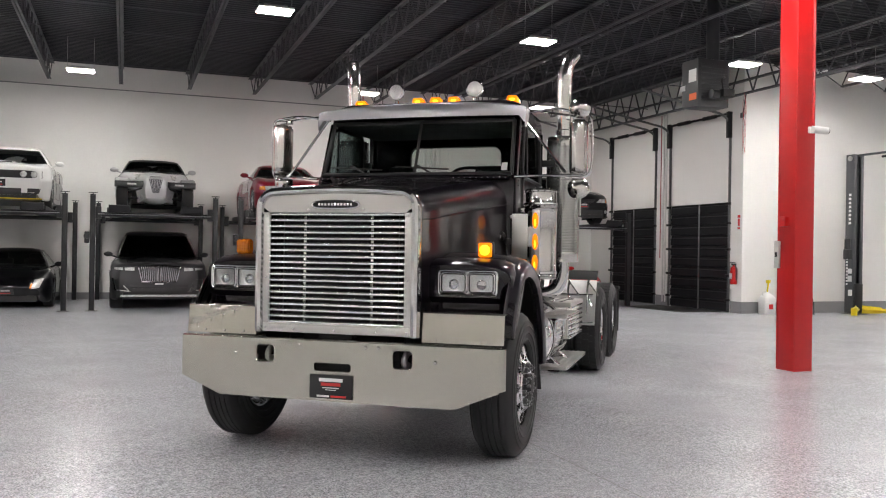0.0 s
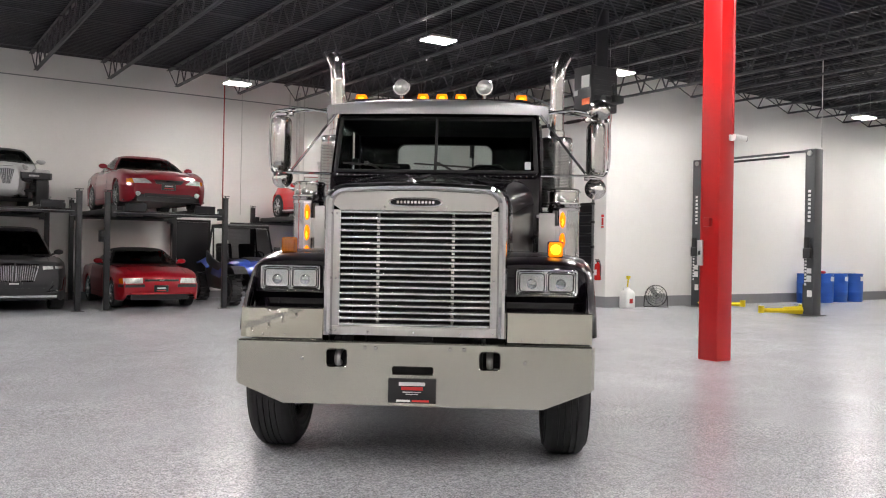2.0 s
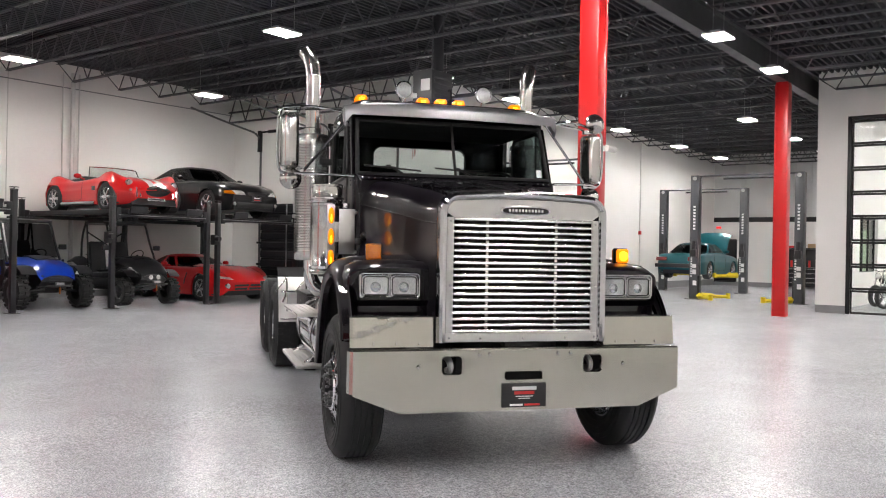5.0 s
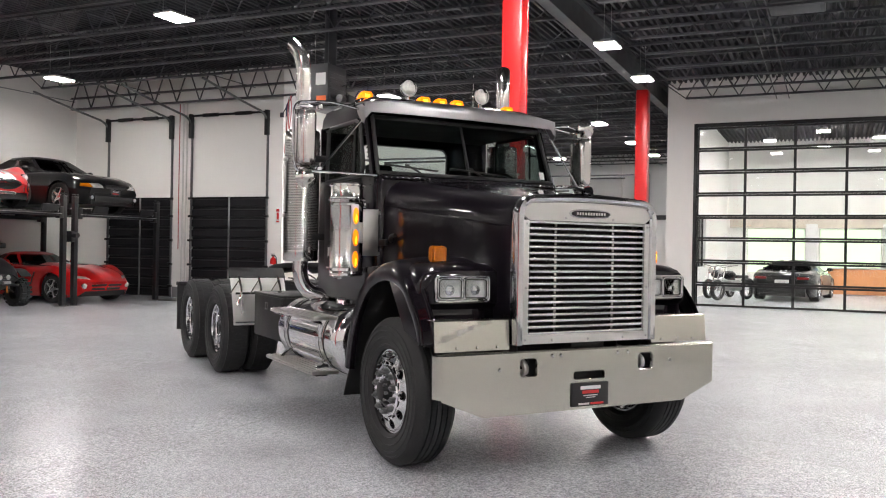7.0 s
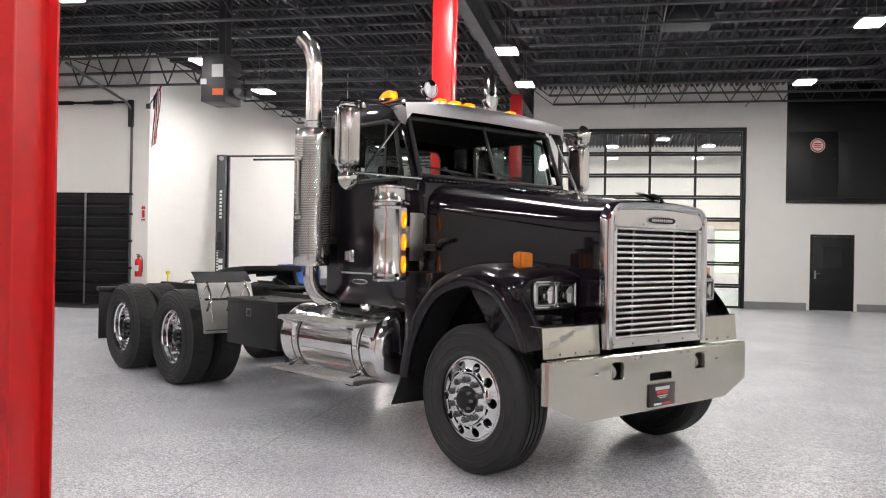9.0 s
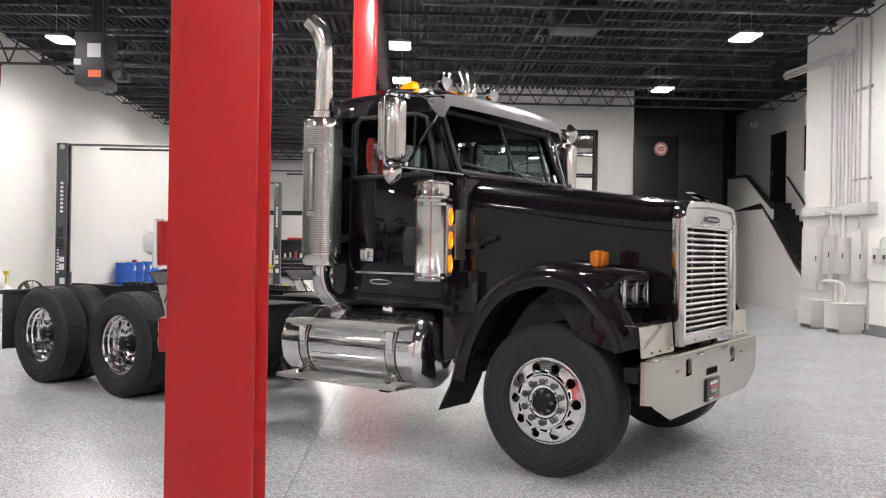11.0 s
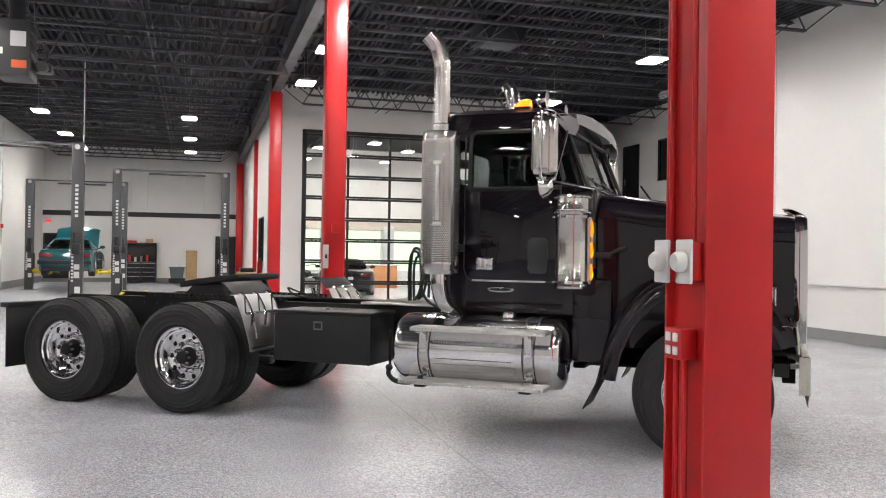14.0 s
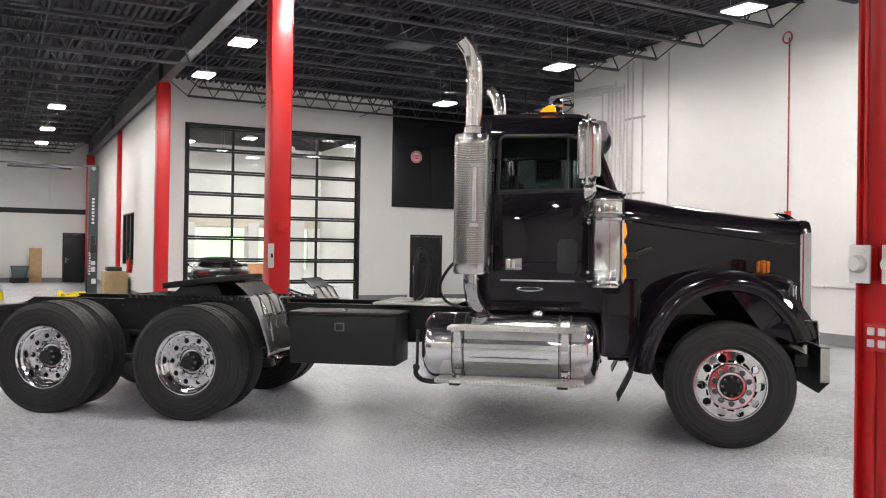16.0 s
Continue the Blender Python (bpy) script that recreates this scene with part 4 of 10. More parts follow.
HU = [0.645, 0.45, 0.2, -0.1, -0.4, -0.65, -0.8, -0.83]
HW = [0.586, 0.592, 0.615, 0.66, 0.715, 0.775, 0.815, 0.82]
HZ = [1.805, 1.815, 1.845, 1.885, 1.925, 1.962, 1.982, 1.985]
bm = BM()
loft(bm, [[(u, y, z) for y, z in arch(w, z_, 1.02, 0.15 + 0.05 * (0.57 - u) / 1.4, 0.035)] for u, w, z_ in zip(HU, HW, HZ)])
ob = tp("hood", bm, M_PAINT, "glossy black long hood")
md = ob.modifiers.new("thickness", "SOLIDIFY")
md.thickness, md.offset = 0.008, -1
for s in (-1, 1):
    bm = BM()
    tube(bm, [(u, s * (w + 0.003), z - 0.2) for u, w, z in zip(HU, HW, HZ)], 0.006, 6)
    tp("hood_crease", bm, M_PAINT)
    bm = BM()
    tube(bm, smooth_path([(-0.72, s * 0.81, 1.5), (-0.66, s * 0.84, 1.53), (-0.6, s * 0.83, 1.545)]), 0.017, 8)
    box(bm, (-0.86, s * 0.83, 1.46), (-0.72, s * 0.86, 1.51), 0.008)
    tp("hood_latch", bm, M_RUBBER)
# chrome shell round the grille
bm = BM()
rows = []
for u, hw, zt, rad in [(0.64, 0.586, 1.806, 0.13), (0.665, 0.593, 1.812, 0.135), (0.705, 0.595, 1.812, 0.135), (0.728, 0.584, 1.802, 0.125), (0.735, 0.565, 1.785, 0.11), (0.728, 0.545, 1.767, 0.09), (0.71, 0.535, 1.757, 0.08)]:
    rows.append([(u, y, z) for y, z in arch(hw, zt, 0.83, rad, 0.018)])
loft(bm, rows)
tp("grille_shell", bm, M_CHROME, "chrome radiator shell with rounded shoulders")
# flat inner frame
bm = BM()
inner = arch(0.534, 1.756, 0.84, 0.08, 0.016)
prism(bm, [(-0.49, 1.645), (0.49, 1.645)] + [(y, z) for y, z in inner if z > 1.6], 0.69, 0.712, 0)
for s in (-1, 1):
    box(bm, (0.69, s * 0.49, 0.89), (0.711, s * 0.534, 1.644), 0.002)
box(bm, (0.69, -0.534, 0.832), (0.7115, 0.534, 0.89), 0.003)
tp("grille_frame", bm, M_BRUSH, "brushed steel grille frame")
nb = 19
for i in range(nb):
    z = 0.902 + i * (1.634 - 0.902) / (nb - 1)
    bm = BM()
    prism(bm, [(0.668, z - 0.007), (0.69, z - 0.0125), (0.704, z - 0.0095), (0.709, z - 0.003), (0.709, z + 0.003), (0.704, z + 0.0095), (0.69, z + 0.0125), (0.668, z + 0.007)], -0.489, 0.489, 1)
    tp("grille_bar", bm, M_BAR)
for v in (-0.245, 0.245, -0.42, 0.42):
    bm = BM()
    box(bm, (0.64, v - 0.011, 0.89), (0.664, v + 0.011, 1.645), 0.002)
    tp("grille_upright", bm, M_STAIN if abs(v) < 0.3 else M_FRAME)
bm = BM()
box(bm, (0.56, -0.52, 0.84), (0.6, 0.52, 1.7))
tp("radiator", bm, mat("radiator_core", (0.02, 0.02, 0.02), 0.6, var=0.3, scale=20, fine=200))
for v, z in [(-0.512, 1.2), (0.512, 1.2), (-0.512, 1.62), (0.512, 1.62), (-0.3, 0.855), (0, 0.855), (0.3, 0.855), (-0.512, 0.86), (0.512, 0.86), (-0.2, 1.665), (0.2, 1.665)]:
    bm = BM()
    lathe(bm, [(0, 0.006), (0.006, 0.005), (0.008, 0)], (0.7115, v, z), (1, 0, 0), 8)
    tp("grille_screw", bm, M_CHROME)
bm = BM()
pts = [(0.175 * math.copysign(abs(math.cos(a)) ** 0.6, math.cos(a)), 1.697 + 0.031 * math.copysign(abs(math.sin(a)) ** 0.8, math.sin(a))) for a in [2 * math.pi * i / 28 for i in range(28)]]
prism(bm, pts, 0.713, 0.724, 0, 0.003)
bd = tp("badge", bm, M_CHROME, "oval chrome maker's badge")
bm = BM()
prism(bm, [(y * 0.93, 1.697 + (z - 1.697) * 0.72) for y, z in pts], 0.7245, 0.7265, 0)
part("badge_field", bm, M_BLACK, bd)
for k in range(11):
    bm = BM()
    y = -0.115 + k * 0.023
    box(bm, (0.727, y - 0.0075, 1.687), (0.729, y + 0.0075, 1.707), 0.001)
    part("badge_bar", bm, M_CHROME, bd)
bm = BM()
box(bm, (0.6, -0.12, 0.8), (0.69, 0.12, 0.83), 0.004)
tp("grille_latch", bm, M_FRAME)
# ornament on the nose
bm = BM()
prism(bm, [(0.74, 1.826), (0.7, 1.85), (0.62, 1.872), (0.56, 1.876), (0.6, 1.845), (0.68, 1.822)], -0.02, 0.02, 1, 0.006)
for s in (-1, 1):
    loft(bm, [[(0.73, s * 0.012, 1.836), (0.69, s * 0.012, 1.858), (0.62, s * 0.012, 1.856), (0.66, s * 0.012, 1.836)], [(0.69, s * 0.045, 1.858), (0.65, s * 0.045, 1.878), (0.58, s * 0.045, 1.876), (0.62, s * 0.045, 1.86)],
              [(0.63, s * 0.085, 1.884), (0.6, s * 0.085, 1.897), (0.55, s * 0.085, 1.897), (0.57, s * 0.085, 1.886)]], close=True, caps=True)
tp("hood_ornament", bm, M_CHROME, "small chrome wing ornament")

# ---- fenders ----
def round_rect(u, ya, yb, za, zb, r, n=5):
    """A closed loop of points round a rectangle with rounded corners, facing ahead."""
    y0, y1 = min(ya, yb), max(ya, yb)
    pts = []
    for cy, cz, q in ((y1 - r, zb - r, 0), (y0 + r, zb - r, 1), (y0 + r, za + r, 2), (y1 - r, za + r, 3)):
        for i in range(n + 1):
            t = math.pi / 2 * (q + i / n)
            pts.append((u, cy + r * math.cos(t), cz + r * math.sin(t)))
    return pts + [pts[0], pts[1]]


AU = [-0.735, -0.72, -0.66, -0.53, -0.33, -0.03, 0.27, 0.45, 0.535, 0.585, 0.6]
AZ = [0.545, 0.64, 0.84, 1.07, 1.25, 1.335, 1.275, 1.11, 1.0, 0.9, 0.85]
arch_pts = smooth_path([(u, 0, z) for u, z in zip(AU, AZ)], 4)
for s in (-1, 1):
    def sweep(prof, pts=arch_pts):
        rows = []
        for i, p in enumerate(pts):
            d = (pts[min(i + 1, len(pts) - 1)] - pts[max(i - 1, 0)]).normalized()
            nrm = Vector((-d.z, 0, d.x))
            k = min(1, max(0, (p.x - 0.28) / 0.1))
            rows.append([(p.x + nrm.x * o, s * (v + (max(v, 1.13) - v) * k), p.z + nrm.z * o) for v, o in prof])
        return rows
    bm = BM()
    loft(bm, sweep([(1.14, -0.115), (1.178, -0.112), (1.19, -0.09), (1.192, -0.05), (1.178, -0.02), (1.14, 0.012), (1.06, 0.035), (0.95, 0.05), (0.8, 0.058), (0.6, 0.06)]))
    ob = tp("fender", bm, M_PAINT, "glossy black flared front fender")
    md = ob.modifiers.new("thickness", "SOLIDIFY")
    md.thickness = 0.006
    bm = BM()
    loft(bm, sweep([(1.16, -0.1), (1.1, -0.03), (0.9, 0.0), (0.45, 0.0)]))
    tp("wheel_liner", bm, M_RUBBER)
    # nose of the fender, carrying the headlamps
    bm = BM()
    prof = [(0.05, 1.3), (0.2, 1.335), (0.36, 1.325), (0.46, 1.295), (0.485, 1.275), (0.485, 1.09), (0.44, 1.05), (0.44, 0.98), (0.56, 0.94), (0.56, 0.82), (0.3, 0.9)]
    vv = [0.585, 0.7, 0.9, 1.05, 1.12, 1.15]
    dz = [0.02, 0.03, 0.03, 0.015, -0.02, -0.07]
    rows = []
    for v, d in zip(vv, dz):
        k = 0 if v < 1.1 else (0.03 if v < 1.13 else 0.07)
        rows.append([(u - k, s * v, z + (d if z > 1.2 else 0)) for u, z in prof])
    loft(bm, rows, close=True, caps=True)
    tp("fender_nose", bm, M_PAINT)
    # inner side panel between hood and fender
    bm = BM()
    loft(bm, [[(u, s * (interp(HU[::-1], HW[::-1], u) - 0.004), z) for u in (-0.8, -0.4, 0, 0.4, 0.56)] for z in (0.75, 1.03)])
    tp("hood_side", bm, M_PAINT)
    # bright plate under the lamps, creased on the one side where it was knocked
    rows = []
    for i in range(25):
        v = 0.605 + 0.545 * i / 24
        edge = max(0.0, v - 1.12) ** 2 * 12
        row = []
        for u, z in [(0.672, 0.8), (0.67, 0.825), (0.667, 0.86), (0.664, 0.895), (0.661, 0.93), (0.658, 0.96), (0.656, 0.99), (0.65, 0.996), (0.56, 0.999)]:
            crease = 0.0
            if s < 0 and z < 0.99:
                q = (v - 0.78) * 0.34 - (0.965 - z) * 0.94
                crease = -0.011 * math.exp(-(q / 0.016) ** 2) + 0.007 * math.exp(-((q - 0.045) / 0.022) ** 2)
            row.append((u - edge + crease * min(1, (1.15 - v) * 20) * min(1, (v - 0.605) * 12), s * v, z))
        rows.append(row)
    bm = BM()
    loft(bm, rows)
    ob = tp("splash_plate", bm, M_BUMPER, "dented polished plate below the headlamps")
    md = ob.modifiers.new("thickness", "SOLIDIFY")
    md.thickness = 0.005
    for v in (0.7, 0.85, 1.0):
        bm = BM()
        lathe(bm, [(0, 0.006), (0.006, 0.005), (0.008, 0)], (0.6735, s * v, 0.822), (1, 0, 0.15), 8)
        tp("plate_screw", bm, M_CHROME)
    # headlamps
    hl = new("headlight")
    hl.parent = TRUCK
    tagged(hl, "twin rectangular headlights in a chrome bezel")
    bm = BM()
    y0, y1, z0, z1 = 0.66, 1.06, 1.105, 1.27
    for a, b in [((y0, z0), (y1, z0 + 0.018)), ((y0, z1 - 0.018), (y1, z1)), ((y0, z0 + 0.018), (y0 + 0.018, z1 - 0.018)), ((y1 - 0.018, z0 + 0.018), (y1, z1 - 0.018)), ((0.851, z0 + 0.018), (0.869, z1 - 0.018))]:
        box(bm, (0.46, s * a[0], a[1]), (0.497, s * b[0], b[1]), 0.003)
    bz_ = part("bezel", bm, M_CHROME, hl)
    bm = BM()
    tube(bm, round_rect(0.498, s * y0, s * y1, z0, z1, 0.022), 0.009, 8, caps=False)
    part("bezel_rim", bm, M_CHROME, bz_)
    for a in (0.678, 0.869):
        bm = BM()
        # a shallow rippled reflector
        loft(bm, [[(0.494 - 0.008 * max(0, 1 - (i / 6 - 1) ** 2) * max(0, 1 - (j / 5 - 1) ** 2), s * (a + 0.173 * i / 12), z0 + 0.018 + (z1 - z0 - 0.036) * j / 10) for j in range(11)] for i in range(13)])
        rf = part("reflector", bm, M_REFLECT, hl)
        rf.modifiers.new("thickness", "SOLIDIFY").thickness = 0.003
        bm = BM()
        lathe(bm, [(0.036, -0.006), (0.034, 0.004), (0.02, 0.009), (0, 0.01)], (0.492, s * (a + 0.0865), (z0 + z1) / 2 - 0.01), (1, 0, 0), 18)
        part("bulb", bm, M_CHROME, rf)
        bm = BM()
        tube(bm, round_rect(0.504, s * (a + 0.006), s * (a + 0.167), z0 + 0.024, z1 - 0.024, 0.018), 0.003, 8, caps=False)
        part("lamp_rim", bm, M_RUBBER, hl)
        bm = BM()
        tube(bm, round_rect(0.503, s * (a - 0.003), s * (a + 0.176), z0 + 0.014, z1 - 0.014, 0.022), 0.006, 8, caps=False)
        part("lamp_rim", bm, M_CHROME, hl)
        bm = BM()
        box(bm, (0.5, s * (a + 0.003), z0 + 0.02), (0.505, s * (a + 0.17), z1 - 0.02), 0.002)
        ln = part("lens", bm, M_LENS, hl)
        ln.visible_shadow = False
    # turn signal on the fender
    ts = new("turn_signal")
    ts.parent = TRUCK
    lit = s > 0
    tagged(ts, "lit amber turn signal" if lit else "amber turn signal, not lit")
    bm = BM()
    cyl(bm, (0.27, s * 0.93, 1.32), (0.27, s * 0.93, 1.36), 0.03, n=12)
    box(bm, (0.25, s * 0.875, 1.352), (0.29, s * 0.985, 1.466), 0.012)
    part("lamp_body", bm, M_AMBER if not lit else M_BLACK, ts)
    bm = BM()
    box(bm, (0.291, s * 0.882, 1.359), (0.32, s * 0.978, 1.459), 0.014)
    front = part("lens", bm, M_AMBERLIT if lit else M_AMBER, ts)
    for k in range(4):
        for q in range(4):
            bm = BM()
            box(bm, (0.3205, s * (0.892 + q * 0.02), 1.37 + k * 0.021), (0.3225, s * (0.905 + q * 0.02), 1.385 + k * 0.021), 0.001)
            part("lens_rib", bm, M_AMBERLIT if lit else M_AMBER, front)
    if lit:
        bm = BM()
        lathe(bm, [(0.036, 0.0), (0.033, 0.006), (0.018, 0.011), (0, 0.012)], (0.3225, 0.93, 1.408), (1, 0, 0), 20)
        part("bulb", bm, M_GLOW, front)
    bm = BM()
    box(bm, (0.22, s * 0.882, 1.359), (0.249, s * 0.978, 1.459), 0.014)
    part("lens", bm, M_AMBER, ts)
    # flap behind the front wheel
    bm = BM()
    loft(bm, [[(-0.74, s * v, 0.66), (-0.78, s * v, 0.5), (-0.88, s * v, 0.3)] for v in (0.72, 1.12)])
    ob = tp("splash_flap", bm, M_RUBBER)
    md = ob.modifiers.new("thickness", "SOLIDIFY")
    md.thickness = 0.01

# ---- cab ----
def rrect(x0, x1, hy, r, n=4):
    """A rounded rectangle of (x, y), counter-clockwise."""
    out = []
    for cx, cy, a0 in [(x1 - r, hy - r, 0), (x0 + r, hy - r, 90), (x0 + r, -hy + r, 180), (x1 - r, -hy + r, 270)]:
        for i in range(n + 1):
            a = radians(a0 + 90 * i / n)
            out.append((cx + r * math.cos(a), cy + r * math.sin(a)))
    return out


CB, CF, CW = -2.17, -0.84, 0.885
bm = BM()
loft(bm, [[(x, y, z) for x, y in rrect(CB, f, w, 0.07)] for z, f, w in [(1.0, CF, CW - 0.03), (1.06, CF, CW), (1.6, CF, CW), (1.98, CF, CW), (2.03, CF - 0.015, CW - 0.004)]], close=True)
tp("cab_body", bm, M_PAINT, "glossy black riveted cab")
bm = BM()
box(bm, (CB + 0.02, -0.84, 1.0), (CF - 0.05, 0.84, 1.05))
tp("cab_floor", bm, M_INTERIOR)
# roof
bm = BM()
rings = []
for z, x0, x1, w, r in [(2.515, CB + 0.005, -1.1, 0.872, 0.07), (2.6, CB + 0.01, -1.11, 0.868, 0.08), (2.66, CB + 0.03, -1.13, 0.85, 0.1), (2.7, CB + 0.09, -1.18, 0.79, 0.12), (2.725, CB + 0.2, -1.3, 0.66, 0.14)]:
    rings.append([(x, y, z) for x, y in rrect(x0, x1, w, r)])
rings.append([(x * 0.5 + (CB - 1.3) * 0.25, y * 0.4, 2.735) for x, y in rrect(CB + 0.3, -1.4, 0.6, 0.14)])
loft(bm, rings, close=True)
bm.faces.new([v for v in bm.verts if abs(v.co.z - 2.735) < 1e-5])
tp("cab_roof", bm, M_PAINT)
bm = BM()
box(bm, (CB + 0.02, -0.83, 2.5), (-1.13, 0.83, 2.513))
tp("headliner", bm, M_INTERIOR)
for s in (-1, 1):
    # windscreen pillar and rear pillar
    bm = BM()
    loft(bm, [[(CF - 0.09, s * 0.88, 2.03), (CF - 0.135, s * 0.884, 2.03), (CF - 0.165, s * 0.845, 2.03), (CF - 0.105, s * 0.835, 2.03)],
              [(-1.105, s * 0.865, 2.52), (-1.15, s * 0.872, 2.52), (-1.175, s * 0.835, 2.52), (-1.12, s * 0.82, 2.52)]], close=True, caps=True)
    tp("front_pillar", bm, M_PAINT)
    bm = BM()
    loft(bm, [[(CB, s * 0.82, z), (CB + 0.015, s * 0.868, z), (CB + 0.08, s * 0.882, z), (CB + 0.08, s * 0.84, z)] for z in (2.03, 2.52)], close=True, caps=True)
    tp("rear_pillar", bm, M_PAINT)
    # rivets along the pillar and roof seam
    for k in range(16):
        bm = BM()
        t = k / 15
        p = (CF - 0.12 - 0.19 * t, s * (0.886 - 0.012 * t), 1.95 + 0.57 * t)
        ball(bm, p, 0.006, n=6)
        tp("rivet", bm, M_PAINT)
    # door: panel, window frame, glass, handle
    dr = new("cab_door")
    dr.parent = TRUCK
    tagged(dr, "closed black cab door with a tinted window")
    bm = BM()
    poly = [(-1.94, 1.36), (-1.92, 1.3), (-1.87, 1.262), (-1.17, 1.262), (-1.13, 1.3), (-1.13, 2.02), (-1.94, 2.02)]
    rim_ = [(-1.945, 2.46), (-1.945, 1.36), (-1.925, 1.296), (-1.87, 1.257), (-1.17, 1.257), (-1.125, 1.3), (-1.125, 2.02)]
    tube(bm, [(x, s * (0.888 if z < 2.03 else 0.88), z) for x, z in rim_], 0.007, 6)
    part("door_seal", bm, M_RUBBER, dr)
    bm = BM()
    prism(bm, [(x, z) for x, z in poly], s * 0.8855, s * 0.897, 1, 0.004)
    part("door_panel", bm, M_PAINT, dr)
    bm = BM()
    tube(bm, [(-1.905, s * 0.893, 2.02), (-1.895, s * 0.882, 2.46), (-1.86, s * 0.876, 2.5), (-1.3, s * 0.874, 2.5), (-1.2, s * 0.878, 2.46), (-1.1, s * 0.888, 2.1), (-1.13, s * 0.893, 2.03), (-1.905, s * 0.893, 2.02)], 0.018, 8)
    tube(bm, [(-1.31, s * 0.89, 2.03), (-1.31, s * 0.878, 2.49)], 0.01, 8)
    part("window_frame", bm, M_RUBBER, dr)
    bm = BM()
    loft(bm, [[(-1.9, s * 0.884, 2.03), (-1.12, s * 0.884, 2.03)], [(-1.89, s * 0.87, 2.49), (-1.2, s * 0.87, 2.49)]])
    g = part("side_window", bm, M_GLASSDARK, dr)
    g.modifiers.new("thickness", "SOLIDIFY").thickness = 0.005
    bm = BM()
    prism(bm, [(-1.83, 1.35), (-1.69, 1.35), (-1.69, 1.455), (-1.83, 1.455)], s * 0.8975, s * 0.904, 1, 0.006)
    h = part("door_handle", bm, M_CHROME, dr, "square chrome handle plate")
    bm = BM()
    for a in (-1.815, -1.775):
        box(bm, (a, s * 0.905, 1.365), (a + 0.028, s * 0.912, 1.44), 0.003)
    part("grip", bm, M_BRUSH, h)
    bm = BM()
    prism(bm, [(-1.39, 1.36), (-1.37, 1.33), (-1.25, 1.33), (-1.23, 1.36), (-1.22, 1.58), (-1.25, 1.62), (-1.36, 1.62), (-1.39, 1.58)], s * 0.8975, s * 0.901, 1, 0.004)
    part("lower_window", bm, mat("door_peep_glass", (0.02, 0.022, 0.025), 0.28, bump=0, var=0, spec=0.5), dr)
    bm = BM()
    box(bm, (-1.87, s * 0.8975, 1.254), (-1.24, s * 0.903, 1.268), 0.002)
    part("trim_strip", bm, M_BRUSH, dr)
    for z in (1.34, 1.76):
        bm = BM()
        box(bm, (-1.145, s * 0.898, z - 0.016), (-1.105, s * 0.915, z + 0.016), 0.004)
        part("hinge", bm, M_CHROME, dr)
    # sill badge
    bm = BM()
    prism(bm, [(-1.62 + 0.115 * math.cos(a), 1.19 + 0.024 * math.sin(a)) for a in [2 * math.pi * i / 20 for i in range(20)]], s * 0.886, s * 0.893, 1, 0.002)
    bd = tp("sill_badge", bm, M_CHROME)
    bm = BM()
    prism(bm, [(-1.62 + 0.095 * math.cos(a), 1.19 + 0.013 * math.sin(a)) for a in [2 * math.pi * i / 20 for i in range(20)]], s * 0.8935, s * 0.8945, 1)
    part("badge_field", bm, M_BLACK, bd)
    # skirt below the cowl
    bm = BM()
    box(bm, (-1.02, s * 0.72, 0.63), (-0.7, s * 0.9, 1.3), 0.025)
    tp("cab_skirt", bm, M_PAINT)
    # air cleaner
    ac = new("air_cleaner")
    ac.parent = TRUCK
    tagged(ac, "upright polished stainless air cleaner canister")
    cx, cy = -0.985, s * 1.075
    dl = -0.055 if s > 0 else -0.02
    ac.location = (0, 0, dl)
    bm = BM()
    lathe(bm, [(0, 1.235), (0.12, 1.235), (0.133, 1.243), (0.134, 1.26), (0.131, 1.264), (0.131, 1.83), (0.134, 1.834), (0.134, 1.85)], (cx, cy, 0), (0, 0, 1), 40)
    part("canister", bm, M_STAIN, ac)
    bm = BM()
    lathe(bm, [(0.13, 1.851), (0.127, 1.855), (0.127, 1.945), (0.132, 1.95), (0.132, 1.96), (0.12, 1.972), (0, 1.976)], (cx, cy, 0), (0, 0, 1), 40)
    cp_ = part("cap", bm, M_STAIN, ac)
    bm = BM()
    lathe(bm, [(0.134, 1.842), (0.139, 1.846), (0.139, 1.856), (0.134, 1.86)], (cx, cy, 0), (0, 0, 1), 40)
    part("seam_ring", bm, M_CHROME, cp_)
    bm = BM()
    for k in range(16):
        th = 2 * math.pi * k / 16
        for z in (1.835, 1.95):
            ball(bm, (cx + 0.137 * math.cos(th), cy + 0.137 * math.sin(th), z), 0.008, n=6)
    tagged(part("cap_bolt", bm, M_CHROME, cp_), kind="stuff")
    for z in (1.29, 1.8):
        bm = BM()
        lathe(bm, [(0.1345, z - 0.012), (0.1375, z - 0.01), (0.1375, z + 0.01), (0.1345, z + 0.012)], (cx, cy, 0), (0, 0, 1), 40)
        box(bm, (cx - 0.02, s * 0.89, z - 0.02), (cx + 0.02, s * 0.96, z + 0.02), 0.004)
        box(bm, (cx - 0.155, cy - 0.012, z - 0.008), (cx - 0.13, cy + 0.012, z + 0.008), 0.002)
        part("clamp", bm, M_CHROME, ac)
    bm = BM()
    prism(bm, [(s * 0.865, 1.4), (s * 0.995, 1.4), (s * 0.995, 1.765), (s * 0.865, 1.765)], -0.848, -0.838, 0, 0.003)
    for z in (1.42, 1.74):
        box(bm, (-0.9, s * 0.8, z - 0.012), (-0.848, s * 0.9, z + 0.012), 0.003)
    box(bm, (-0.86, s * 1.03, 1.28), (-0.842, s * 1.09, 1.8), 0.004)
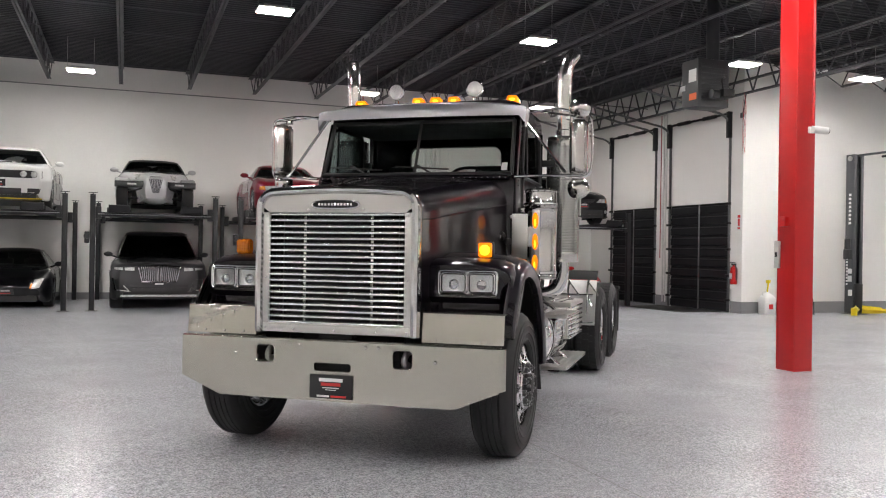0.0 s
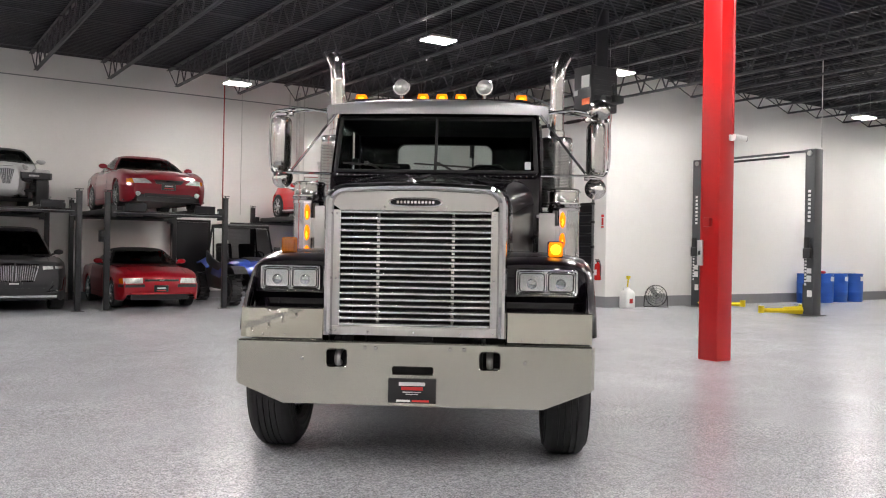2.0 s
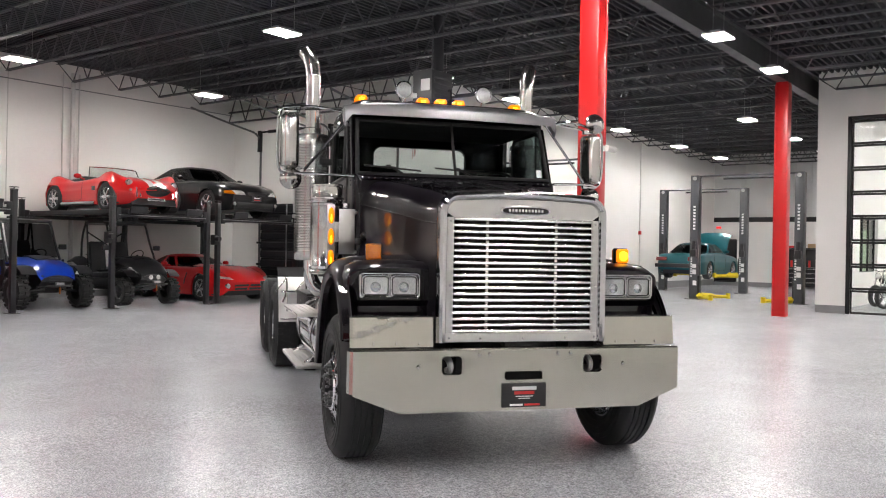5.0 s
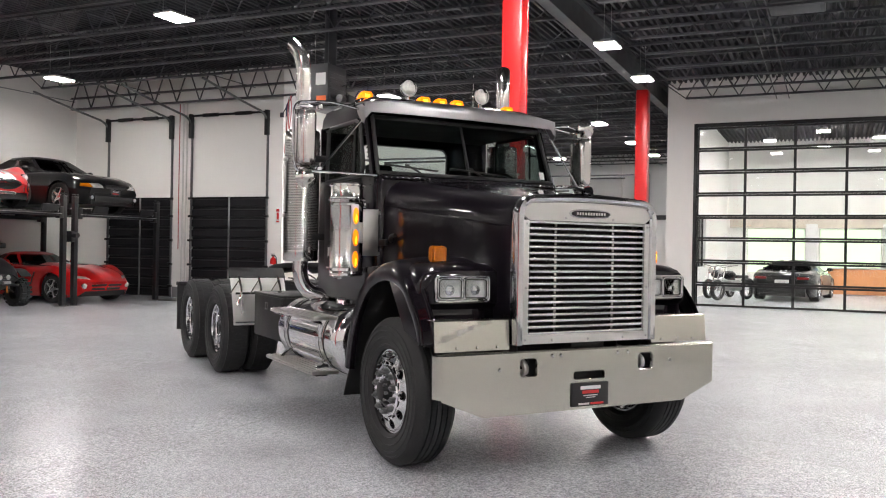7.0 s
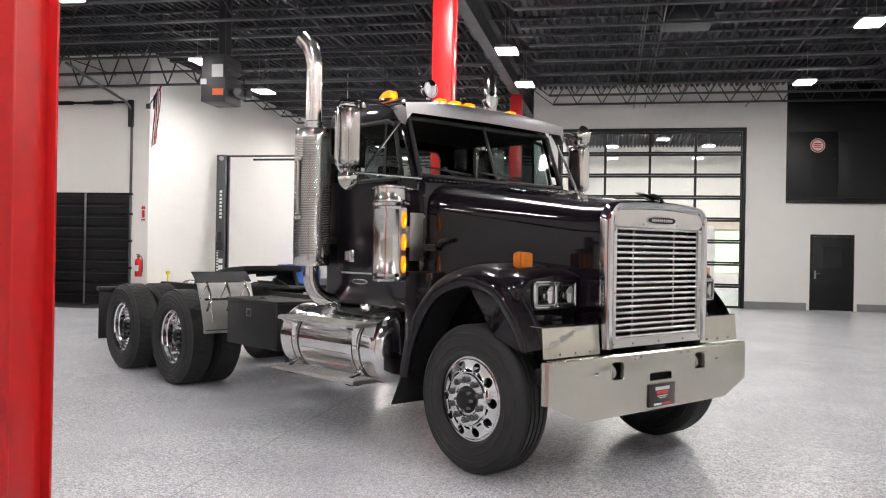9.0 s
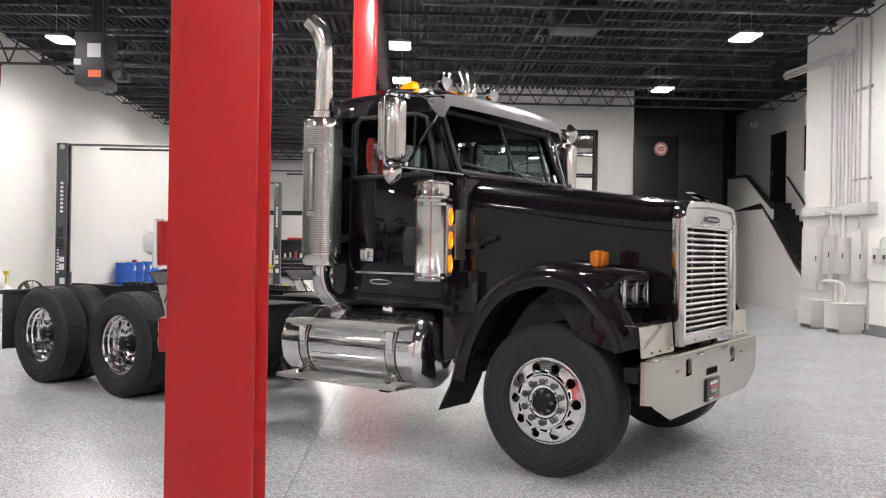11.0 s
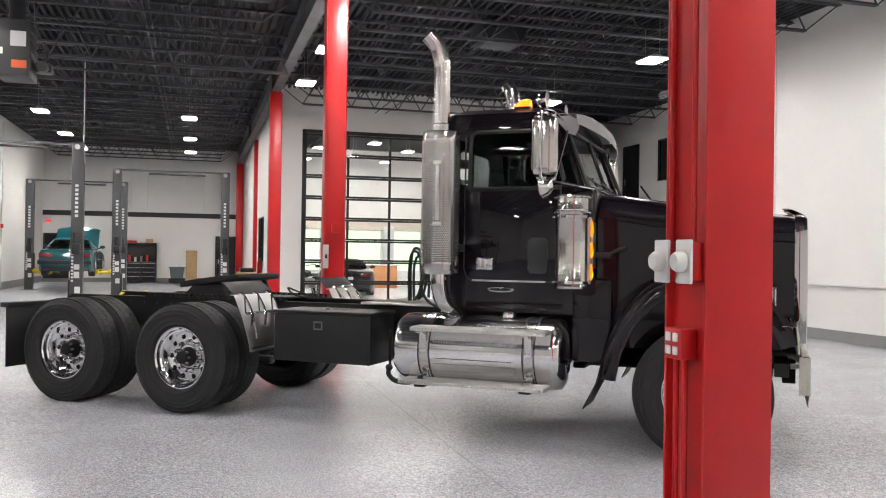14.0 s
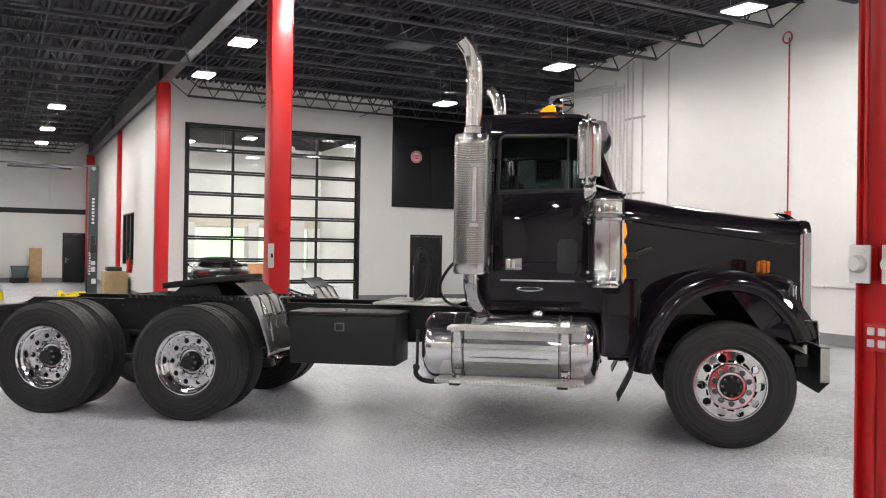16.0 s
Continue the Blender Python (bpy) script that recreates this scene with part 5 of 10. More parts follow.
    box(bm, (-0.856, s * 0.995, 1.5), (-0.846, s * 1.03, 1.66), 0.002)
    part("lamp_panel", bm, M_BRUSH, ac, "brushed stainless plate beside the marker lamps")
    for z in (1.37, 1.54, 1.71):
        bm = BM()
        ball(bm, (-0.836, s * 1.058, z), 0.03, 0.45, 0.8, 2.2, 14)
        ml = part("marker_lamp", bm, M_AMBERLIT, ac, "lit amber marker lamp")
        bm = BM()
        ball(bm, (-0.832, s * 1.058, z - 0.012), 0.02, 0.55, 0.6, 2.0, 10)
        part("bulb", bm, M_GLOW, ml)
    # muffler, shield, stack
    ex = new("exhaust_stack")
    ex.parent, ex.location = TRUCK, (-2.1, 1.08 if s > 0 else -1.06, 0)
    tagged(ex, "chrome exhaust stack with a perforated heat shield")
    bm = BM()
    lathe(bm, [(0.1, 1.31), (0.145, 1.312), (0.155, 1.325), (0.155, 1.41)], (0, 0, 0), (0, 0, 1), 36)
    part("muffler_band", bm, M_STAIN, ex)
    bm = BM()
    lathe(bm, [(0.155, 2.4), (0.155, 2.475), (0.147, 2.488), (0.07, 2.492)], (0, 0, 0), (0, 0, 1), 36)
    part("muffler_band", bm, M_STAIN, ex)
    bm = BM()
    lathe(bm, [(0.158, 1.41), (0.158, 2.4)], (0, 0, 0), (0, 0, 1), 48)
    part("heat_shield", bm, M_PERF, ex)
    bm = BM()
    box(bm, (0.02, s * 0.158, 1.75), (0.05, s * 0.175, 2.2), 0.006)
    for z in (1.72, 2.22):
        box(bm, (-0.0, s * 0.155, z - 0.015), (0.07, s * 0.18, z + 0.015), 0.004)
    part("grab_bar", bm, M_BRUSH, ex)
    bm = BM()
    lathe(bm, [(0.075, 2.485), (0.08, 2.49), (0.08, 2.55), (0.066, 2.56)], (0, 0, 0), (0, 0, 1), 28)
    path = smooth_path([(0, 0, 2.55), (0, 0, 2.95), (-0.005, s * 0.004, 3.08), (-0.035, s * 0.025, 3.2), (-0.1, s * 0.07, 3.29)], 6)
    tube(bm, path, 0.068, 24, caps=False)
    tube(bm, path, 0.062, 24, caps=False)
    part("pipe", bm, M_STAIN, ex)
    bm = BM()
    tube(bm, smooth_path([(0, 0, 1.33), (0, 0, 1.2), (0.02, -s * 0.03, 1.09), (0.06, -s * 0.1, 1.02), (0.1, -s * 0.24, 0.995), (0.11, -s * 0.45, 0.99)], 6), 0.068, 20)
    part("elbow", bm, M_CHROME, ex)
    bm = BM()
    box(bm, (0.1, -s * 0.24, 1.5), (0.16, -s * 0.05, 1.56), 0.004)
    part("mount", bm, M_FRAME, ex)
    bm = BM()
    box(bm, (0.1, -s * 0.24, 2.2), (0.16, -s * 0.05, 2.26), 0.004)
    part("mount", bm, M_FRAME, ex)
    # mirror and its arms
    mr = new("wing_mirror")
    mr.parent = TRUCK
    tagged(mr, "tall chrome wing mirror on tubular arms")
    yc = s * (1.37 if s < 0 else 1.355)
    dm = 0.0 if s < 0 else 0.035
    bm = BM()
    rings = []
    for z, k in [(2.082 - dm, 0.35), (2.087 - dm, 0.75), (2.105 - dm, 0.95), (2.14 - dm, 1.0), (2.48 - dm, 1.0), (2.51 - dm, 0.95), (2.53 - dm, 0.75), (2.538 - dm, 0.35)]:
        rings.append([(-1.205 + k * 0.165 * abs(math.sin(a)) ** 0.7 if math.sin(a) > 0 else -1.205 + 0.012 * math.sin(a), yc + k * 0.08 * math.copysign(abs(math.cos(a)) ** 0.7, math.cos(a)), z) for a in [2 * math.pi * i / 24 for i in range(24)]])
    loft(bm, rings, close=True, caps=True)
    part("shell", bm, M_STAIN, mr)
    bm = BM()
    prism(bm, [(yc - 0.065, 2.12 - dm), (yc + 0.065, 2.12 - dm), (yc + 0.065, 2.5 - dm), (yc - 0.065, 2.5 - dm)], -1.222, -1.2185, 0)
    part("mirror_glass", bm, mat("mirror_glass", (0.9, 0.9, 0.9), 0.02, 1.0, var=0, bump=0), mr)
    bm = BM()
    lathe(bm, [(0, 0.085), (0.04, 0.078), (0.07, 0.05), (0.092, 0.0), (0.086, -0.01), (0, -0.012)], (-1.16, s * 1.355, 2.0 - 1.8 * dm), (1, 0, 0.1), 24)
    part("convex_mirror", bm, M_STAIN, mr)
    bm = BM()
    tube(bm, smooth_path([(-1.1, s * 0.87, 2.555), (-1.12, s * 1.15, 2.6), (-1.14, s * 1.36, 2.59 - dm), (-1.15, s * 1.44, 2.57 - dm), (-1.15, s * 1.465, 2.48 - dm), (-1.15, s * 1.465, 2.15), (-1.14, s * 1.42, 2.04), (-1.08, s * 1.3, 2.04), (-0.98, s * 1.05, 2.03), (-0.86, s * 0.87, 2.015)], 5), 0.0115, 8)
    tube(bm, [(-1.2, s * 0.86, 2.62), (-1.16, s * 1.34, 2.57 - dm)], 0.009, 8)
    tube(bm, [(-1.06, s * 0.87, 2.55), (-1.09, s * 1.26, 2.06)], 0.011, 8)
    part("arm", bm, M_CHROME, mr)
    for z in (2.555 - dm, 2.06 - dm):
        bm = BM()
        box(bm, (-1.19, yc - 0.05, z - 0.012), (-1.12, yc + 0.05, z + 0.012), 0.004)
        box(bm, (-1.135, s * 1.255, z - 0.02), (-1.08, s * 1.29, z + 0.02), 0.004)
        part("clamp", bm, M_CHROME, mr)
    if s > 0:
        bm = BM()
        lathe(bm, [(0, 0.06), (0.03, 0.058), (0.085, 0.012), (0.092, 0.0), (0.085, -0.01), (0, -0.012)], (-1.1, s * 1.37, 2.6), (1, 0, 0.1), 28)
        cyl(bm, (-1.1, s * 1.37, 2.6), (-1.12, s * 1.36, 2.55), 0.008, n=8)
        part("top_mirror", bm, M_STAIN, mr)

M_WIPER = mat("worn_wiper_steel", (0.03, 0.03, 0.03), 0.45, 0.4, var=0.15)
# front: windscreen in two panes, with rubber surround and centre bar
WB, WT = (-0.938, 2.045), (-1.115, 2.515)
for s in (-1, 1):
    bm = BM()
    loft(bm, [[(WB[0] + 0.02, 0.012 * s, WB[1]), (WB[0] - 0.01, s * 0.84, WB[1])], [(WT[0] + 0.02, 0.012 * s, WT[1]), (WT[0] - 0.01, s * 0.82, WT[1])]])
    g = tp("windscreen", bm, M_GLASS, "dark cab windscreen pane")
    g.modifiers.new("thickness", "SOLIDIFY").thickness = 0.005
    # wiper
    bm = BM()
    tube(bm, smooth_path([(-0.9, s * 0.3 - 0.12, 2.035), (-0.915, s * 0.3 - 0.2, 2.08), (-0.935, s * 0.3 - 0.28, 2.12)]), 0.009, 6)
    tube(bm, [(-0.926, s * 0.3 - 0.48, 2.115), (-0.916, s * 0.3 + 0.0, 2.085)], 0.008, 6)
    box(bm, (-0.93, s * 0.3 - 0.3, 2.11), (-0.915, s * 0.3 - 0.26, 2.128), 0.003)
    tp("wiper", bm, M_WIPER)
bm = BM()
tube(bm, [(WB[0] + 0.03, 0, WB[1]), (WT[0] + 0.03, 0, WT[1])], 0.013, 8)
tp("centre_bar", bm, M_RUBBER)
bm = BM()
tube(bm, [(WB[0] + 0.025, -0.84, WB[1]), (WB[0] + 0.03, 0, WB[1]), (WB[0] + 0.025, 0.84, WB[1])], 0.018, 8)
tube(bm, [(WT[0] + 0.02, -0.82, WT[1]), (WT[0] + 0.025, 0, WT[1]), (WT[0] + 0.02, 0.82, WT[1])], 0.018, 8)
for s in (-1, 1):
    tube(bm, [(WB[0] + 0.022, s * 0.84, WB[1]), (WT[0] + 0.018, s * 0.82, WT[1])], 0.018, 8)
tp("windscreen_seal", bm, M_RUBBER)
bm = BM()
loft(bm, [[(WB[0] + 0.0 - 0.0015, 0.745, 2.075), (WB[0] + 0.0 - 0.002, 0.795, 2.075)], [(WB[0] - 0.023, 0.745, 2.14), (WB[0] - 0.0235, 0.795, 2.14)]])
tp("windscreen_sticker", bm, M_LETTER, "small pale inspection sticker")
for k in range(34):
    bm = BM()
    ball(bm, (-0.828, -0.81 + k * 0.049, 2.006), 0.009, n=8)
    tp("rivet", bm, M_CHROME)
bm = BM()
loft(bm, [[(-0.83, y, 1.99 + 0.02 * (1 - (y / 0.85) ** 2)) for y in (-0.84, -0.4, 0, 0.4, 0.84)], [(-0.86, y, 2.028) for y in (-0.85, -0.4, 0, 0.4, 0.85)], [(-0.945, y, 2.04) for y in (-0.85, -0.4, 0, 0.4, 0.85)]])
tp("cowl", bm, M_PAINT)
# visor
bm = BM()
ys = [-0.935, -0.92, -0.88, -0.7, -0.45, 0, 0.45, 0.7, 0.88, 0.92, 0.935]
rows = []
for y in ys:
    b = -0.06 * (abs(y) / 0.935) ** 2
    e = 0.0 if abs(y) < 0.9 else -0.05
    rows.append([(-1.13 + b, y, 2.672 - 0.05 * (y / 0.935) ** 4), (-0.975 + b, y, 2.66 - 0.045 * (y / 0.935) ** 4), (-0.945 + b, y, 2.65 - 0.04 * (y / 0.935) ** 4), (-0.936 + b, y, 2.638 - 0.03 * (y / 0.935) ** 4), (-0.93 + b, y, 2.585), (-0.926 + b, y, 2.535 + e)])
loft(bm, rows)
ob = tp("sun_visor", bm, mat("satin_stainless", (0.31, 0.302, 0.32), 0.32, 1.0, var=0.04), "brushed stainless drop visor over the windscreen")
md = ob.modifiers.new("thickness", "SOLIDIFY")
md.thickness = 0.005
for s in (-1, 1):
    bm = BM()
    prism(bm, [(-1.17, 2.6), (-1.05, 2.602), (-0.99, 2.57), (-0.975, 2.49), (-1.0, 2.44), (-1.06, 2.46), (-1.13, 2.54)], s * 0.93, s * 0.937, 1, 0.002)
    part("visor_end", bm, ob.data.materials[0], ob)
for v in (-0.62, -0.3, 0.0, 0.04, 0.3, 0.62):
    for k in range(3):
        bm = BM()
        ball(bm, (-1.02 + 0.03 * k - 0.06 * (v / 0.935) ** 2, v, 2.664 - 0.014 * k), 0.005, n=6)
        tp("rivet", bm, M_CHROME)
for v in (-0.72, -0.16, 0.01, 0.18, 0.72):
    rl = new("roof_marker_lamp")
    rl.parent = TRUCK
    tagged(rl, "lit amber roof marker lamp")
    zb = 2.716 - 0.008 * (abs(v) / 0.72) ** 4
    bm = BM()
    box(bm, (-1.57, v - 0.06, zb - 0.06), (-1.42, v + 0.06, zb + 0.015), 0.008)
    part("lamp_base", bm, M_CHROME, rl)
    bm = BM()
    loft(bm, [[(x, v + y, zb + h) for x, y in [(-1.56 + q, -0.05 * k), (-1.43 - 0.02 * (1 - k), -0.05 * k), (-1.43 - 0.02 * (1 - k), 0.05 * k), (-1.56 + q, 0.05 * k)]] for h, k, q in [(0.016, 1, 0), (0.045, 0.98, 0.03), (0.066, 0.88, 0.06), (0.076, 0.7, 0.085)]], close=True, caps=True)
    ln = part("lens", bm, M_AMBERLIT, rl)
    bm = BM()
    box(bm, (-1.44, v - 0.022, zb + 0.028), (-1.426, v + 0.022, zb + 0.052), 0.004)
    part("bulb", bm, M_GLOW, ln)
for v in (-0.35, 0.39):
    sp = new("roof_spotlight")
    sp.parent = TRUCK
    tagged(sp, "round chrome roof spotlight")
    c = Vector((-1.4, v, 2.845))
    bm = BM()
    lathe(bm, [(0, -0.075), (0.03, -0.07), (0.055, -0.052), (0.072, -0.02), (0.078, 0.01), (0.078, 0.022), (0.066, 0.024)], c, (1, 0, 0), 28)
    part("shell", bm, M_CHROME, sp)
    bm = BM()
    lathe(bm, [(0.066, 0.02), (0.04, 0.006), (0, 0.0)], c, (1, 0, 0), 28)
    part("reflector", bm, M_REFLECT, sp)
    bm = BM()
    lathe(bm, [(0.066, 0.021), (0.04, 0.028), (0, 0.031)], c, (1, 0, 0), 28)
    ln = part("lens", bm, M_LENS, sp)
    ln.visible_shadow = False
    bm = BM()
    cyl(bm, c + Vector((-0.01, 0, -0.075)), c + Vector((-0.01, 0, -0.13)), 0.018, n=12)
    box(bm, (-1.46, v - 0.06, 2.715), (-1.36, v + 0.06, 2.728), 0.004)
    part("stand", bm, M_CHROME, sp)
bm = BM()
cyl(bm, (-1.7, -0.6, 2.7), (-1.7, -0.6, 2.95), 0.004, n=6)
tp("antenna", bm, M_BLACK)
# rear wall of the cab with its round-cornered window
bm = BM()
for x in (CB + 0.003, CB + 0.03):
    loft(bm, [round_rect(x, -0.84, 0.84, 2.03, 2.52, 0.004), round_rect(x, -0.47, 0.47, 2.105, 2.43, 0.09)])
loft(bm, [round_rect(x, -0.47, 0.47, 2.105, 2.43, 0.09) for x in (CB + 0.003, CB + 0.03)])
tp("cab_rear_wall", bm, M_PAINT, smooth=False)
bm = BM()
tube(bm, round_rect(CB + 0.002, -0.47, 0.47, 2.105, 2.43, 0.09), 0.012, 6, caps=False)
tp("window_seal", bm, M_RUBBER)
bm = BM()
prism(bm, [(y, z) for x, y, z in round_rect(0, -0.465, 0.465, 2.11, 2.425, 0.085)[:-2]], CB + 0.014, CB + 0.017, 0)
tp("rear_window", bm, M_PANE)
# inside the cab
for v in (-0.43, 0.43):
    st = new("cab_seat")
    st.parent = TRUCK
    tagged(st, "dark high-back cab seat")
    bm = BM()
    box(bm, (-1.8, v - 0.25, 1.35), (-1.28, v + 0.25, 1.52), 0.05)
    part("cushion", bm, M_INTERIOR, st)
    bm = BM()
    prism(bm, [(-1.82, 1.5), (-1.7, 1.5), (-1.76, 2.05), (-1.84, 2.05)], v - 0.24, v + 0.24, 1, 0.03)
    box(bm, (-1.85, v - 0.13, 2.05), (-1.77, v + 0.13, 2.2), 0.03)
    part("backrest", bm, M_INTERIOR, st)
bm = BM()
prism(bm, [(-0.88, 1.2), (-1.2, 1.25), (-1.25, 1.75), (-1.16, 2.0), (-1.03, 2.04), (-0.95, 2.02)], -0.82, 0.82, 1, 0.02)
tp("dashboard", bm, M_INTERIOR)
bm = BM()
lathe(bm, [(0.21 + 0.014 * math.cos(a), 0.014 * math.sin(a)) for a in [2 * math.pi * i / 8 for i in range(8)]], (-1.28, 0.43, 2.02), (-0.45, 0, 0.9), 32, True)
cyl(bm, (-1.28, 0.43, 2.02), (-1.1, 0.43, 1.75), 0.025, n=10)
box(bm, (-1.3, 0.24, 2.0), (-1.26, 0.62, 2.03), 0.008)
tp("steering_wheel", bm, M_BLACK)

# ---- tanks, steps, boxes along the frame ----
M_LATCH = mat("worn_dark_steel", (0.1, 0.1, 0.1), 0.4, 0.5, var=0.2)
for s in (-1, 1):
    tk = new("fuel_tank")
    tk.parent = TRUCK
    tagged(tk, "polished aluminium cylindrical fuel tank with steps")
    c = (-2.54 if s < 0 else -1.99, s * 0.86, 0.68)
    end = 1.52 if s < 0 else 0.97
    bm = BM()
    lathe(bm, [(0, 0.0), (0.13, 0.006), (0.2, 0.02), (0.25, 0.045), (0.276, 0.075), (0.287, 0.1), (0.29, 0.125), (0.29, end - 0.125), (0.287, end - 0.1), (0.276, end - 0.075), (0.25, end - 0.045), (0.2, end - 0.02), (0.13, end - 0.006), (0, end)], c, (1, 0, 0), 56)
    part("shell", bm, M_ALU, tk)
    for u in ((-2.2, -1.31) if s < 0 else (-1.8, -1.31)):
        bm = BM()
        lathe(bm, [(0.2905, -0.04), (0.295, -0.036), (0.295, 0.036), (0.2905, 0.04)], (u, c[1], c[2]), (1, 0, 0), 56)
        st = part("strap", bm, M_STAIN, tk)
        bm = BM()
        for k in (-0.052, 0.044):
            lathe(bm, [(0.2902, k), (0.2945, k), (0.2945, k + 0.008), (0.2902, k + 0.008)], (u, c[1], c[2]), (1, 0, 0), 56)
        part("rubber_edge", bm, M_RUBBER, st)
        bm = BM()
        prism(bm, [(s * 1.146, 0.67), (s * 1.16, 0.67), (s * 1.17, 0.81), (s * 1.26, 0.835), (s * 1.26, 0.85), (s * 1.04, 0.85)], u - 0.03, u + 0.03, 0, 0.003)
        br = part("step_bracket", bm, M_ALU, tk)
        for k in (-0.015, 0.015):
            bm = BM()
            lathe(bm, [(0, 0.009), (0.006, 0.008), (0.009, 0.0)], (u + k, s * 1.161, 0.7), (0, s, 0), 8)
            part("bolt", bm, M_STEEL, br)
        bm = BM()
        prism(bm, [(s * 1.03, 0.47), (s * 1.085, 0.51), (s * 1.125, 0.505), (s * 1.2, 0.45), (s * 1.22, 0.416), (s * 1.05, 0.416)], u - 0.035, u + 0.035, 0, 0.006)
        part("step_bracket", bm, M_ALU, tk)
        bm = BM()
        box(bm, (u - 0.06, s * 1.1, 0.385), (u + 0.03, s * 1.2, 0.4165), 0.006)
        part("step_clamp", bm, M_FRAME, tk)
    for z, y0, y1, u0, u1 in [(0.852, 1.03, 1.28, -2.27 if s < 0 else -1.86, -1.14), (0.417, 1.05, 1.28, -2.37, -1.15)]:
        bm = BM()
        box(bm, (u0, s * y0, z), (u1, s * y1, z + 0.03), 0.005)
        sp = part("step", bm, M_BRUSH, tk, "ribbed aluminium step")
        for k in range(5):
            yy = y0 + 0.025 + k * (y1 - y0 - 0.05) / 4
            bm = BM()
            box(bm, (u0 + 0.01, s * (yy - 0.008), z + 0.03), (u1 - 0.01, s * (yy + 0.008), z + 0.036), 0.002)
            part("step_rib", bm, M_BRUSH, sp)
        bm = BM()
        n = 40
        for k in range(n):
            u = u0 + 0.03 + k * (u1 - u0 - 0.06) / (n - 1)
            ball(bm, (u, s * (y1 + 0.0005), z + 0.015), 0.006, 1.2, 0.4, 1.2, 6)
        tagged(part("tread_stud", bm, M_ALU, sp), kind="stuff")
    bm = BM()
    lathe(bm, [(0.06, 0), (0.06, 0.03), (0.05, 0.045), (0, 0.05)], (-1.55, s * 0.86, 0.965), (0, 0, 1), 20)
    part("filler_cap", bm, M_ALU, tk)
    bm = BM()
    prism(bm, [(s * 0.9, 0.957), (s * 1.0, 0.92), (s * 1.0, 0.93), (s * 0.9, 0.968)], -1.75, -1.45, 0, 0.002)
    part("tread_plate", bm, M_ALU, tk)
    # raised tread strips along the shell, with two rows of lugs each
    for ang in (20, -30):
        ca, sa = math.cos(radians(ang)), math.sin(radians(ang))
        bm = BM()
        for r0, w in ((0.2902, 0.045),):
            loft(bm, [[(u, c[1] + s * (r0 + 0.004) * math.cos(radians(ang + k)), c[2] + (r0 + 0.004) * math.sin(radians(ang + k))) for k in (-9, -4.5, 0, 4.5, 9)] for u in (-2.13, -1.42)])
        ob = part("tread_strip", bm, M_ALU, tk, "embossed aluminium tread strip")
        ob.modifiers.new("thickness", "SOLIDIFY").thickness = 0.003
        bm = BM()
        for i in range(30):
            for q, k in ((0, -4.5), (0.012, 4.5)):
                u = -2.115 + i * 0.0235 + q
                b0, b1 = ang + k - 2.6, ang + k + 2.6
                tube(bm, [(u - 0.008 * (1 if q else -1), c[1] + s * 0.2965 * math.cos(radians(b0)), c[2] + 0.2965 * math.sin(radians(b0))), (u + 0.008 * (1 if q else -1), c[1] + s * 0.2965 * math.cos(radians(b1)), c[2] + 0.2965 * math.sin(radians(b1)))], 0.004, 5)
        tagged(part("tread_lug", bm, M_ALU, ob), kind="stuff")
    for ang in (3, -12):
        bm = BM()
        tube(bm, [(-2.1, c[1] + s * 0.2915 * math.cos(radians(ang)), c[2] + 0.2915 * math.sin(radians(ang))), (-1.45, c[1] + s * 0.2915 * math.cos(radians(ang)), c[2] + 0.2915 * math.sin(radians(ang)))], 0.004, 6)
        part("shell_rib", bm, M_ALU, tk)
    bm = BM()
    tube(bm, [(-2.57, s * 0.98, 0.82), (-2.575, s * 0.98, 0.52)], 0.013, 8)
    ball(bm, (-2.58, s * 0.985, 0.5), 0.032, 1, 1, 1, 12)
    tube(bm, smooth_path([(-2.58, s * 0.985, 0.5), (-2.58, s * 0.99, 0.44), (-2.52, s * 1.0, 0.395), (-2.42, s * 1.0, 0.385), (-2.3, s * 0.98, 0.4)]), 0.022, 8)
    part("hose", bm, M_RUBBER, tk)
    if s < 0:
        # tool box
        tb = new("tool_box")
        tb.parent = TRUCK
        tagged(tb, "black powder-coated frame tool box")
        bm = BM()
        box(bm, (-3.72, -1.0, 0.5), (-2.755, -0.5, 0.93), 0.012)
        part("box_body", bm, M_TOOLBOX, tb)
        bm = BM()
        box(bm, (-3.73, -1.01, 0.931), (-2.745, -0.49, 0.957), 0.008)
        part("lid", bm, M_TOOLBOX, tb)
        bm = BM()
        prism(bm, [(-3.69, 0.52), (-2.785, 0.52), (-2.785, 0.915), (-3.69, 0.915)], -1.007, -1.001, 1, 0.003)
        dr = part("box_door", bm, M_TOOLBOX, tb)
        bm = BM()
        box(bm, (-3.31, -1.011, 0.79), (-3.22, -1.0075, 0.865), 0.002)
        la = part("latch", bm, M_LATCH, dr)
        bm = BM()
        box(bm, (-3.297, -1.0125, 0.802), (-3.233, -1.0105, 0.853), 0.001)
        part("latch_recess", bm, M_BLACK, la)
        bm = BM()
        box(bm, (-3.26, -0.94, 0.9575), (-3.21, -0.83, 0.964), 0.002)
        box(bm, (-3.25, -0.9, 0.964), (-3.22, -0.86, 0.984), 0.004)
        part("hasp", bm, M_LATCH, tb)
    else:
        # battery box with a ribbed face, its lid serving as a step
        bb = new("battery_box")
        bb.parent = TRUCK
        tagged(bb, "ribbed aluminium battery box with a tread plate lid")
        bm = BM()
        box(bm, (-2.72, 0.5, 0.6), (-1.93, 1.17, 0.9), 0.01)
        part("box_body", bm, M_BRUSH, bb)
